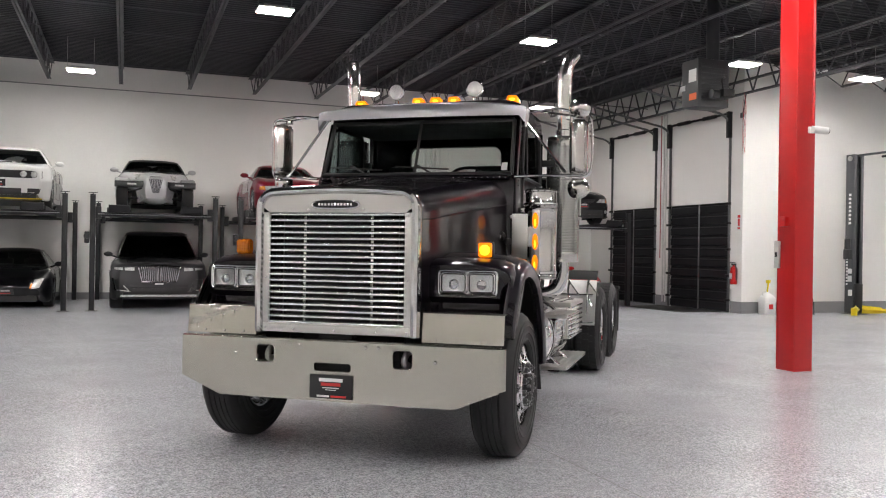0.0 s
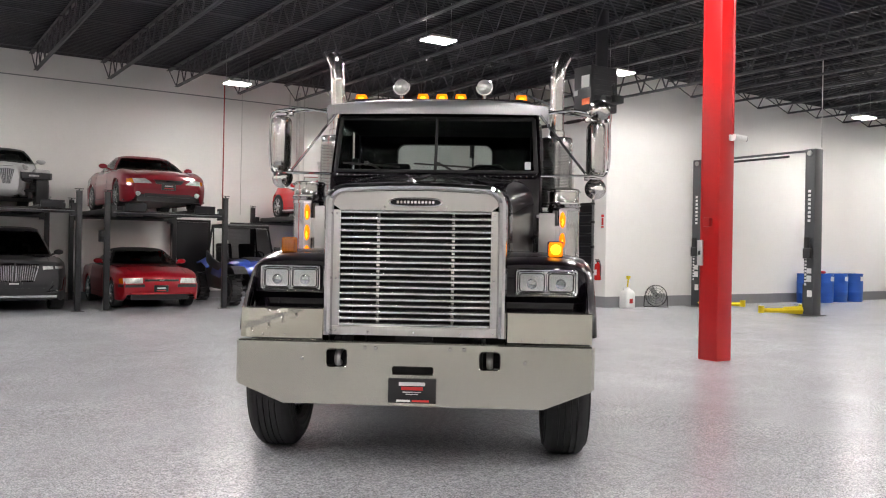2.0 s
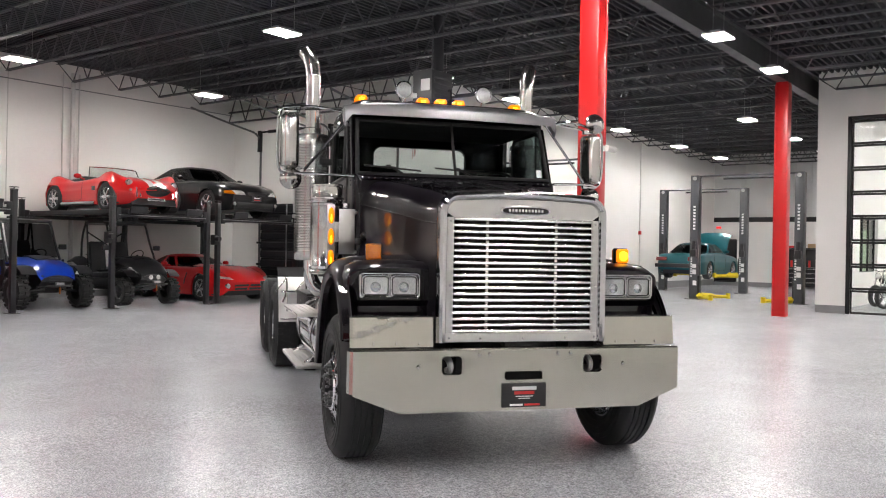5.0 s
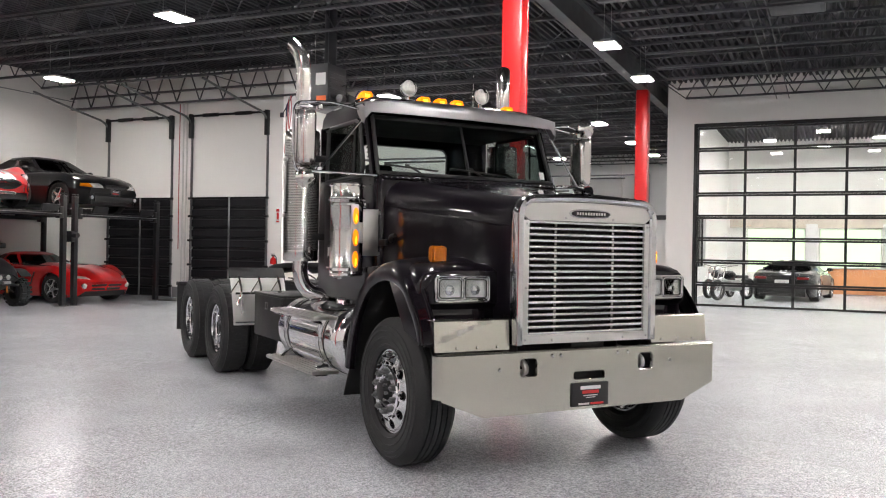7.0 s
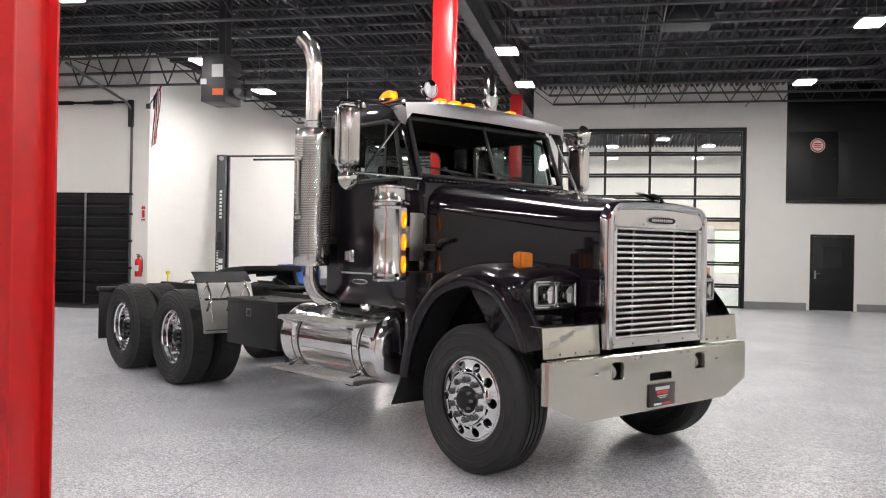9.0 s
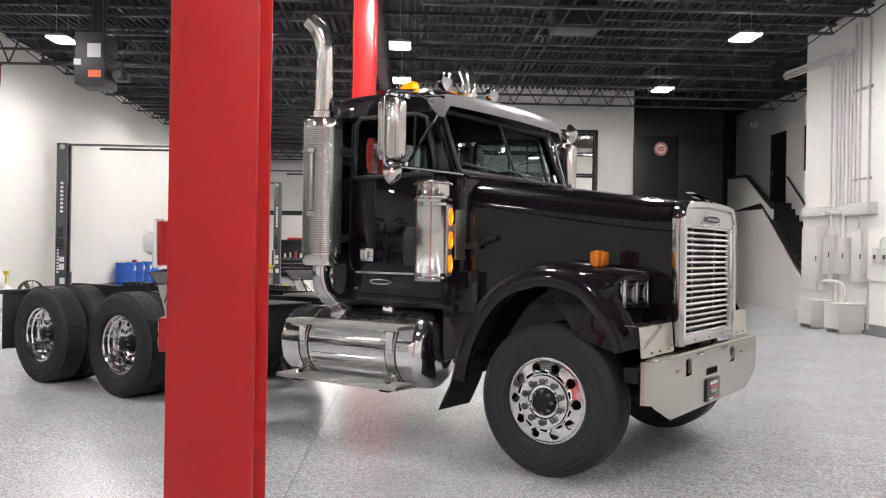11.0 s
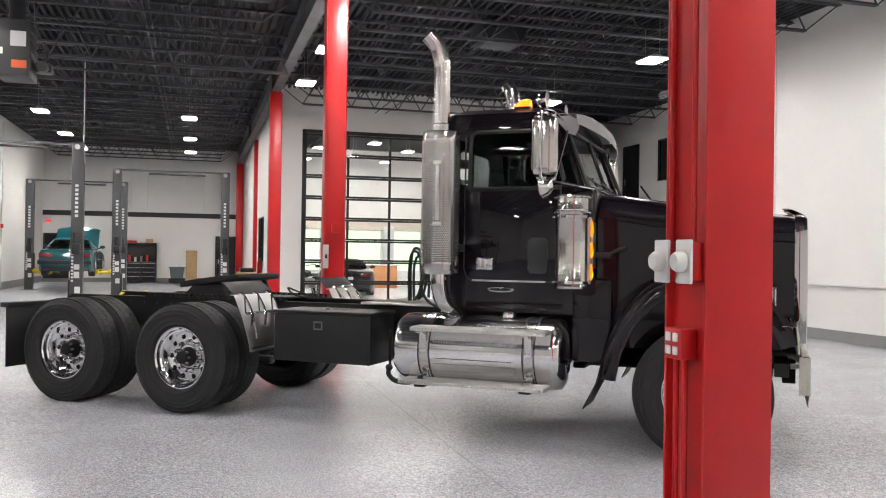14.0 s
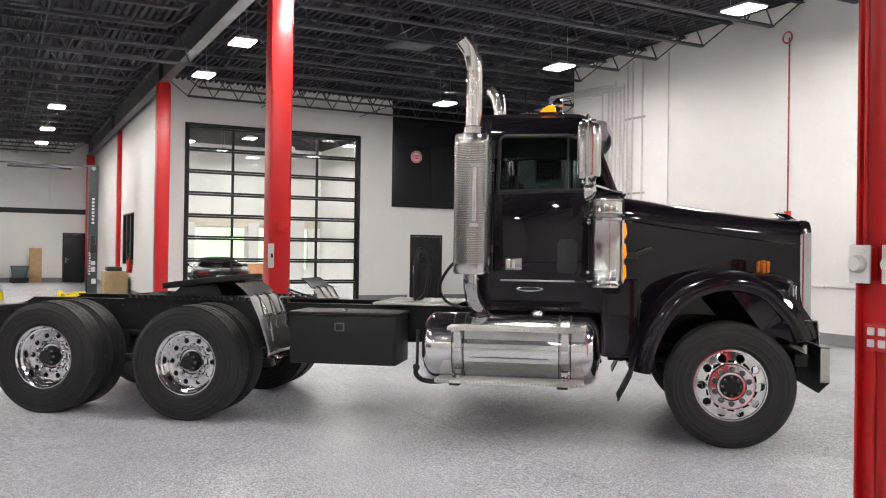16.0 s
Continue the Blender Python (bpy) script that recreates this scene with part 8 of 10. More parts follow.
for s in (-1, 1):
    bm = BM()
    pts = [tree_p for tree_p in (SKIN[c.name].ray_cast(Vector((0.62 - 0.1 * k / 5, s * 3, 0.72 - 0.3 * k / 5)), Vector((0, -s, 0)))[0] for k in range(6)) if tree_p]
    tube(bm, pts, 0.02, 6)
    part("side_vent", bm, M_CBLACK, c)
# teal hatchback raised on a two-post lift, tail to the room
P_TEAL = paint("teal_car_paint", (0.004, 0.09, 0.11), 0.3, 0.2)
c, x1, x0, hw = car("teal_coupe", "teal coupe with its bonnet open raised on a two-post lift", pose(29.05, 14.78, 0.53), P_TEAL, 1.75, 2.55, 0.95, 1.05, 0.315, 0.17,
                    [(-2.3, 0.9), (-1.3, 0.95), (0.6, 0.92), (1.3, 0.86), (2.2, 0.72)], 0.94, 1.33, (0.6, 0.05, -0.7, -1.35), 0.55, taper=0.88, blunt=0.75, cap=0.12)
for s in (-1, 1):
    bm = BM()
    box(bm, (x0 - 0.015, s * 0.4, 0.66), (x0 + 0.1, s * 0.8, 0.8), 0.01)
    part("tail_light", bm, M_TAIL, c)
bm = BM()
box(bm, (x0 - 0.02, -0.84, 0.42), (x0 + 0.12, 0.84, 0.56), 0.02)
part("rear_bumper", bm, M_CBLACK, c)
bm = BM()
loft(bm, [[(x - 0.05 * (y / 0.74) ** 2, y, z - 0.1 * (abs(y) / 0.74) ** 3) for y in (-0.74, -0.6, -0.3, 0, 0.3, 0.6, 0.74)] for x, z in ((0.75, 0.99), (0.98, 1.36), (1.22, 1.66), (1.42, 1.78), (1.52, 1.76))])
ob = part("open_bonnet", bm, P_TEAL, c)
ob.modifiers.new("thickness", "SOLIDIFY").thickness = 0.02
# black sports car in the showroom, tail to the glass door
c, x1, x0, hw = car("showroom_coupe", "black sports coupe standing in the lit showroom", pose(26.6, 5.3, 0, 0, 0, -8), P_BLACK, 1.9, 2.65, 0.85, 0.9, 0.34, 0.13,
                    [(-2.2, 0.86), (-1.3, 0.9), (0.5, 0.86), (1.3, 0.78), (2.1, 0.6)], 0.88, 1.25, (0.75, 0.1, -0.6, -1.6), 0.52, hips=0.06, taper=0.8, tw=0.28, glass_m=M_CTINT)
for s in (-1, 1):
    bm = BM()
    box(bm, (x0 - 0.015, s * 0.45, 0.68), (x0 + 0.1, s * 0.8, 0.76), 0.012)
    part("tail_light", bm, M_TAIL, c)
bm = BM()
box(bm, (x0 - 0.02, -0.7, 0.25), (x0 + 0.1, 0.7, 0.45), 0.02)
part("diffuser", bm, M_CBLACK, c)
bm = BM()
box(bm, (x0 - 0.02, -0.2, 0.56), (x0 + 0.04, 0.2, 0.66), 0.005)
part("plate_panel", bm, M_PRINT, c)


# ---- side-by-side buggies ----
def buggy(name, label, m, pm, open_frame):
    c = thing(name, label, "buggy", m, "buggies")
    R, ty = (0.37, 0.72) if not open_frame else (0.32, 0.62)
    f, b, hwid, zr = (1.2, -1.15, 0.62, 1.93) if not open_frame else (1.0, -0.95, 0.58, 1.95)
    for cx in (b, f):
        for s in (-1, 1):
            wl = new("wheel")
            wl.parent, wl.location = c, (cx, s * ty, R)
            bm = BM()
            lathe(bm, [(R * 0.52, 0.11), (R * 0.8, 0.13), (R - 0.03, 0.1), (R - 0.02, 0), (R - 0.03, -0.1), (R * 0.8, -0.13), (R * 0.52, -0.11)], (0, 0, 0), (0, 1, 0), 24)
            for k in range(18):
                for j in (-0.07, 0.07):
                    box(bm, (-0.03, j - 0.055, R - 0.035), (0.03, j + 0.055, R), 0, Matrix.Rotation(2 * math.pi * (k + (j > 0) * 0.5) / 18, 4, "Y"))
            part("tyre", bm, M_CTYRE, wl)
            bm = BM()
            lathe(bm, [(R * 0.52, 0.11 * s), (R * 0.48, s * 0.06), (0.06, s * 0.05), (0, s * 0.06)], (0, 0, 0), (0, 1, 0), 16)
            for k in range(6):
                box(bm, (0.03, s * 0.05, -0.012), (R * 0.48, s * 0.075, 0.012), 0, Matrix.Rotation(math.pi * k / 3, 4, "Y"))
            part("rim", bm, M_LIFTGREY, wl)
            for dx, z in ((-0.14, 0.5), (0.18, 0.42)):
                bm = BM()
                cyl(bm, (cx + dx, s * 0.2, z), (cx, s * (ty - 0.1), R), 0.02, n=8)
                part("suspension_arm", bm, M_CBLACK, c)
            bm = BM()
            cyl(bm, (cx - 0.03, s * (ty - 0.18), R + 0.02), (cx - 0.12, s * 0.38, 0.98), 0.022, n=10)
            for k in range(7):
                p = Vector((cx - 0.03, s * (ty - 0.18), R + 0.02)).lerp(Vector((cx - 0.12, s * 0.38, 0.98)), 0.25 + k * 0.09)
                ball(bm, p, 0.042, 1, 1, 0.35, 8)
            part("shock", bm, M_STEEL, c)
    bm = BM()
    prism(bm, [(b + 0.1, 0.42), (b + 0.3, 0.32), (f - 0.3, 0.32), (f + 0.15, 0.46), (f + 0.1, 0.6), (0.35, 0.6), (0.3, 0.46), (-0.35, 0.46), (-0.45, 0.8), (b - 0.1, 0.85)], -0.36, 0.36, 1, 0.02)
    part("chassis", bm, M_CBLACK, c)
    # bonnet with a raised centre, sloping to the nose
    bm = BM()
    rows = []
    for x, w, z, dz in [(0.42, hwid, 1.08, 0.05), (0.75, hwid - 0.02, 1.07, 0.06), (f, hwid - 0.1, 0.98, 0.06), (f + 0.28, hwid - 0.2, 0.84, 0.04), (f + 0.36, hwid - 0.24, 0.72, 0.02)]:
        rows.append([(x, y * w, z - 0.09 * abs(y) ** 3 + dz * (1 - abs(y)) ** 0.5) for y in (-1, -0.8, -0.55, -0.25, 0, 0.25, 0.55, 0.8, 1)])
    loft(bm, rows)
    ob = part("bonnet", bm, pm, c)
    ob.modifiers.new("thickness", "SOLIDIFY").thickness = 0.03
    # black vented middle of the bonnet, standing a little proud
    bm = BM()
    rows = []
    for x, w, z, dz in [(0.44, hwid, 1.08, 0.05), (0.75, hwid - 0.02, 1.07, 0.06), (f - 0.12, hwid - 0.07, 1.01, 0.06)]:
        rows.append([(x, y * w * 0.42, z - 0.09 * abs(y * 0.42) ** 3 + dz * (1 - abs(y * 0.42)) ** 0.5 + 0.02) for y in (-1, -0.5, 0, 0.5, 1)])
    loft(bm, rows)
    ob = part("bonnet_vent", bm, M_CBLACK, c)
    ob.modifiers.new("thickness", "SOLIDIFY").thickness = 0.03
    bm = BM()
    prism(bm, [(f - 0.2, 0.5), (f + 0.2, 0.5), (f + 0.33, 0.6), (f + 0.34, 0.72), (f + 0.25, 0.82), (f - 0.2, 0.86)], -0.36, 0.36, 1, 0.03)
    part("front_mask", bm, M_CBLACK, c)
    bm = BM()
    for k in range(5):
        box(bm, (f + 0.335, -0.2, 0.58 + k * 0.035), (f + 0.345, 0.2, 0.592 + k * 0.035))
    part("mask_grille", bm, M_LIFTGREY, c)
    for s in (-1, 1):
        bm = BM()
        loft(bm, [[(f + 0.3, s * 0.2, 0.78), (f + 0.31, s * 0.22, 0.72), (f + 0.22, s * 0.42, 0.78)], [(f + 0.1, s * 0.26, 0.9), (f + 0.12, s * 0.34, 0.87), (f + 0.02, s * 0.48, 0.9)]])
        ob = part("headlight", bm, M_HEAD, c)
        ob.modifiers.new("thickness", "SOLIDIFY").thickness = 0.03
        bm = BM()
        loft(bm, [[(f + (R + 0.12) * math.cos(a), s * y, R + 0.08 + (R + 0.12) * math.sin(a)) for a in [math.pi * (0.22 + 0.6 * i / 8) for i in range(9)]] for y in (hwid - 0.15, ty + 0.08)])
        ob = part("front_fender", bm, M_CBLACK, c)
        ob.modifiers.new("thickness", "SOLIDIFY").thickness = 0.02
        # door or low side guard
        bm = BM()
        if open_frame:
            prism(bm, [(-0.5, 0.42), (0.4, 0.42), (0.45, 0.62), (-0.5, 0.6)], s * (hwid - 0.04), s * hwid, 1, 0.01)
        else:
            prism(bm, [(-0.7, 0.36), (0.35, 0.34), (0.6, 0.62), (0.55, 1.06), (0.1, 1.0), (-0.4, 1.1), (-0.85, 1.3), (-0.95, 0.8)], s * (hwid + 0.02), s * (hwid + 0.07), 1, 0.015)
        part("side_panel", bm, M_CBLACK, c)
        if not open_frame:
            bm = BM()
            prism(bm, [(-0.45, 0.7), (0.2, 0.62), (0.48, 0.74), (0.46, 0.9), (0.1, 0.8), (-0.35, 0.86)], s * (hwid + 0.071), s * (hwid + 0.085), 1, 0.004)
            part("door_graphic", bm, pm, c)
        bm = BM()
        loft(bm, [[(-0.55, s * (hwid - 0.1), 1.0), (-1.0, s * (hwid - 0.1), 1.12), (b - 0.35, s * (hwid - 0.1), 1.1)], [(-0.6, s * (hwid + 0.14), 0.85), (-1.0, s * (hwid + 0.16), 1.0), (b - 0.35, s * (hwid + 0.12), 0.98)]])
        ob = part("rear_fender", bm, pm, c)
        ob.modifiers.new("thickness", "SOLIDIFY").thickness = 0.025
        bm = BM()
        tube(bm, smooth_path([(0.55, s * (hwid - 0.02), 1.0), (0.3, s * (hwid - 0.04), 1.5), (0.16, s * (hwid - 0.05), zr - 0.1), (0.02, s * (hwid - 0.06), zr - 0.02), (-0.65, s * (hwid - 0.06), zr - 0.02), (-0.8, s * (hwid - 0.05), zr - 0.1), (-0.9, s * (hwid - 0.04), 1.5), (b, s * (hwid - 0.06), 1.05)], 4), 0.026, 8)
        part("roll_cage", bm, M_CBLACK, c)
        bm = BM()
        tube(bm, [(-0.72, s * (hwid - 0.06), zr - 0.05), (-0.55, s * (hwid - 0.02), 0.6)], 0.022, 8)
        part("rear_upright", bm, M_CBLACK, c)
        st = new("seat")
        st.parent = c
        bm = BM()
        box(bm, (-0.5, s * 0.08, 0.6), (0.0, s * 0.52, 0.74), 0.04)
        part("cushion", bm, M_CBLACK, st)
        bm = BM()
        prism(bm, [(-0.62, 0.68), (-0.48, 0.68), (-0.58, 1.35), (-0.66, 1.48), (-0.74, 1.46)], s * 0.1, s * 0.5, 1, 0.04)
        part("backrest", bm, M_LIFTBLACK, st)
        bm = BM()
        box(bm, (0.36, s * (hwid + 0.02), 1.28), (0.42, s * (hwid + 0.2), 1.4), 0.02)
        cyl(bm, (0.38, s * (hwid - 0.04), 1.3), (0.39, s * (hwid + 0.06), 1.34), 0.01, n=6)
        part("mirror", bm, M_CBLACK, c)
    bm = BM()
    prism(bm, [(-0.8, zr - 0.06), (-0.75, zr + 0.03), (0.02, zr + 0.035), (0.16, zr), (0.16, zr - 0.06), (0.0, zr - 0.03), (-0.72, zr - 0.03)], -hwid + 0.02, hwid - 0.02, 1, 0.012)
    part("roof_panel", bm, M_CBLACK, c)
    if not open_frame:
        bm = BM()
        loft(bm, [[(0.53, -hwid + 0.06, 1.1), (0.56, 0, 1.12), (0.53, hwid - 0.06, 1.1)], [(0.18, -hwid + 0.1, zr - 0.08), (0.2, 0, zr - 0.07), (0.18, hwid - 0.1, zr - 0.08)]])
        part("windscreen", bm, M_CTINT, c)
        bm = BM()
        box(bm, (0.1, -0.42, zr + 0.03), (0.16, 0.42, zr + 0.075), 0.012)
        part("light_bar", bm, M_CBLACK, c)
    else:
        for s in (-1, 1):
            bm = BM()
            tube(bm, [(-0.78, s * (hwid - 0.08), 1.15), (-0.76, -s * (hwid - 0.08), 1.72)], 0.018, 6)
            part("rear_brace", bm, M_CBLACK, c)
            bm = BM()
            lathe(bm, [(0, -0.03), (0.05, -0.025), (0.075, 0.0), (0.075, 0.03), (0, 0.045)], (0.08, s * 0.28, zr + 0.1), (1, 0, 0), 16)
            cyl(bm, (0.08, s * 0.28, zr + 0.03), (0.08, s * 0.28, zr - 0.0), 0.012, n=6)
            part("roof_lamp", bm, M_CBLACK, c)
            bm = BM()
            lathe(bm, [(0.05, -0.04), (0.055, 0.02), (0, 0.035)], (f + 0.33, s * 0.1, 0.66), (1, 0, 0), 14)
            part("fog_lamp", bm, M_HEAD, c)
    bm = BM()
    prism(bm, [(0.3, 0.9), (0.55, 0.9), (0.55, 1.06), (0.4, 1.12), (0.28, 1.08)], -hwid + 0.08, hwid - 0.08, 1, 0.02)
    part("dashboard", bm, M_CBLACK, c)
    bm = BM()
    lathe(bm, [(0.16 + 0.013 * math.cos(a), 0.013 * math.sin(a)) for a in [2 * math.pi * i / 6 for i in range(6)]], (0.16, 0.3, 1.16), (-0.75, 0, 0.65), 20, True)
    cyl(bm, (0.16, 0.3, 1.16), (0.34, 0.3, 1.02), 0.02, n=8)
    part("steering_wheel", bm, M_CBLACK, c)
    bm = BM()
    tube(bm, smooth_path([(f + 0.15, -0.32, 0.46), (f + 0.42, -0.28, 0.5), (f + 0.45, 0, 0.51), (f + 0.42, 0.28, 0.5), (f + 0.15, 0.32, 0.46)]), 0.024, 8)
    part("bull_bar", bm, M_CBLACK, c)
    bm = BM()
    box(bm, (f + 0.38, -0.09, 0.5), (f + 0.46, 0.09, 0.58), 0.012)
    part("winch", bm, M_STEEL, c)
    bm = BM()
    cyl(bm, (f + 0.43, 0, 0.5), (f + 0.43, 0, 0.34), 0.016, n=8)
    part("tow_strap", bm, mat("orange_strap", (0.6, 0.18, 0.02), 0.6), c)
    return c


P_BLUE = paint("bright_blue_plastic", (0.006, 0.04, 0.36))
buggy("side_by_side_buggy", "blue and black side-by-side buggy with knobbly tyres", nose_down(6.4, 22.0), P_BLUE, False)
buggy("utility_buggy", "black open-frame utility buggy with knobbly tyres under a lift", nose_down(8.75, 21.75), mat("black_buggy_plastic", (0.018, 0.018, 0.02), 0.35), True)


# ---- car lifts ----
def four_post(xa, xb):
    c = thing("four_post_lift", "black four-post car parking lift with raised runways", "car lift", pose((xa + xb) / 2, 22.2, 0), "four-post lifts")
    w, y0, y1 = (xb - xa) / 2, -2.2, 1.8
    for sx in (-1, 1):
        for y in (y0, y1):
            p = new("post")
            p.parent, p.location = c, (sx * w, y, 0)
            bm = BM()
            box(bm, (-0.055, -0.055, 0.012), (0.055, 0.055, 2.48), 0.008)
            part("column", bm, M_LIFTBLACK, p)
            bm = BM()
            box(bm, (-0.12, -0.12, 0), (0.12, 0.12, 0.012), 0.003)
            part("base_plate", bm, M_LIFTBLACK, p)
            bm = BM()
            box(bm, (-0.06, -0.06, 2.481), (0.06, 0.06, 2.5), 0.004)
            cyl(bm, (0, 0, 2.5), (0, 0, 2.54), 0.012, n=8)
            box(bm, (-0.09, -0.02, 2.53), (0.09, 0.02, 2.545), 0.003)
            part("cap", bm, M_LIFTBLACK, p)
            bm = BM()
            box(bm, (-sx * 0.055, -0.07, 1.98), (-sx * 0.17, 0.07, 2.24), 0.01)
            part("slider", bm, M_LIFTBLACK, p)
            bm = BM()
            box(bm, (-sx * 0.175, -0.05, 2.12), (-sx * 0.172, 0.03, 2.18))
            part("warning_label", bm, M_LETTER, p)
    for y in (y0, y1):
        bm = BM()
        box(bm, (-w + 0.06, y - 0.06, 2.03), (w - 0.06, y + 0.06, 2.125), 0.01)
        part("cross_beam", bm, M_LIFTBLACK, c)
    for sx in (-1, 1):
        bm = BM()
        box(bm, (sx * 0.5, y0 - 0.15, 2.127), (sx * 0.98, y1 + 0.15, RUN - 0.005), 0.008)
        box(bm, (sx * 0.96, y0 - 0.15, 2.1), (sx * 0.99, y1 + 0.15, RUN + 0.03), 0.004)
        part("runway", bm, M_LIFTBLACK, c)
        bm = BM()
        prism(bm, [(y0 - 0.155, 2.12), (y0 - 0.155, RUN + 0.02), (y0 - 0.22, RUN + 0.09), (y0 - 0.245, RUN + 0.08), (y0 - 0.19, 2.12)], sx * 0.52, sx * 0.96, 0, 0.004)
        part("wheel_stop", bm, M_LIFTBLACK, c)
    bm = BM()
    cyl(bm, (-w + 0.1, y0 - 0.07, 2.08), (w - 0.1, y0 - 0.07, 2.08), 0.008, n=6)
    part("cable", bm, M_STEEL, c)
    bm = BM()
    box(bm, (-w - 0.16, y0 - 0.08, 1.45), (-w - 0.06, y0 + 0.08, 1.7), 0.015)
    cyl(bm, (-w - 0.11, y0 - 0.08, 1.6), (-w - 0.11, y0 - 0.22, 1.6), 0.06, n=14)
    part("power_unit", bm, M_CBLACK, c)
    return c


for xa, xb in [(-3.7, -1.0), (-0.45, 2.1), (2.66, 5.2), (7.38, 9.92), (10.24, 12.85)]:
    four_post(xa, xb)


def letters(parent, x, z0, z1, face_x, y0, y1, n):
    """A column of small white bars in place of the maker's name."""
    st = (z1 - z0) / n
    for k in range(n):
        bm = BM()
        box(bm, (face_x, y0, z0 + k * st + st * 0.2), (face_x - 0.004, y1, z0 + (k + 1) * st - st * 0.2))
        part("name_bar", bm, M_LETTER, parent, smooth=False)


def two_post(x, ya, yb, arm_z, label):
    c = thing("two_post_lift", label, "car lift", pose(x, 0, 0), "two-post lifts")
    for y, s in ((ya, 1), (yb, -1)):
        p = new("post")
        p.parent, p.location = c, (0, y, 0)
        bm = BM()
        # C-shaped column, open towards the car
        box(bm, (-0.15, -s * 0.14, 0.02), (0.15, -s * 0.125, 3.95), 0.004)
        box(bm, (-0.15, -s * 0.125, 0.02), (-0.135, s * 0.12, 3.95), 0.004)
        box(bm, (0.135, -s * 0.125, 0.02), (0.15, s * 0.12, 3.95), 0.004)
        box(bm, (-0.135, s * 0.105, 0.02), (-0.06, s * 0.12, 3.95), 0.004)
        box(bm, (0.06, s * 0.105, 0.02), (0.135, s * 0.12, 3.95), 0.004)
        part("column", bm, M_LIFTGREY, p)
        bm = BM()
        box(bm, (-0.25, -0.22, 0), (0.25, 0.25, 0.02), 0.004)
        part("base_plate", bm, M_LIFTGREY, p)
        letters(p, 0, 2.2, 3.0, -0.151, -0.036, 0.036, 8)
        letters(p, 0, 0.7, 1.4, -0.151, 0.05, 0.1, 9)
        bm = BM()
        box(bm, (-0.12, -s * 0.11, arm_z + 0.05), (0.12, s * 0.17, arm_z + 0.75), 0.01)
        part("carriage", bm, M_LIFTBLACK, p)
        for a in (-1, 1):
            bm = BM()
            tube(bm, [(a * 0.1, s * 0.17, arm_z + 0.12), (a * 0.42, s * 0.46, arm_z + 0.11), (a * 0.425, s * 0.465, arm_z + 0.1), (a * 0.8, s * 0.8, arm_z + 0.09)], [0.1, 0.075, 0.055, 0.05], 4)
            cyl(bm, (a * 0.8, s * 0.8, arm_z + 0.03), (a * 0.8, s * 0.8, arm_z + 0.2), 0.07, n=14)
            part("arm", bm, M_YELLOW, p, "yellow swing arm")
        bm = BM()
        box(bm, (-0.28, -0.1, 1.35), (-0.155, 0.08, 1.6), 0.02)
        cyl(bm, (-0.22, 0.0, 1.6), (-0.22, 0.0, 1.85), 0.07, n=14)
        part("power_unit", bm, M_CBLACK, p)
        for y2, z2, z3 in ((-0.08, 0.8, 0.95), (-0.08, 1.0, 1.12), (-0.1, 0.45, 0.6)):
            bm = BM()
            box(bm, (-0.16, y2, z2), (-0.152, y2 + 0.12, z3))
            part("instruction_label", bm, M_LETTER, p)
        bm = BM()
        lathe(bm, [(0, -0.02), (0.06, -0.02), (0.06, 0.02), (0, 0.02)], (-0.17, 0, 3.85), (1, 0, 0), 14)
        part("pulley", bm, M_STEEL, p)
    bm = BM()
    box(bm, (-0.04, ya, 3.9), (0.04, yb, 3.95), 0.006)
    part("top_beam", bm, M_LIFTGREY, c)
    bm = BM()
    cyl(bm, (-0.1, ya + 0.6, 3.82), (-0.1, yb - 0.9, 3.82), 0.03, n=10)
    part("limit_bar", bm, M_LIFTBLACK, c)
    return c


two_post(17.2, 13.25, 16.6, 0.0, "dark grey two-post car lift with yellow arms on the floor")
two_post(23.5, 9.7, 12.88, 0.0, "dark grey two-post car lift standing empty")
two_post(29.0, 13.12, 16.24, 0.56, "dark grey two-post lift holding up the teal coupe")

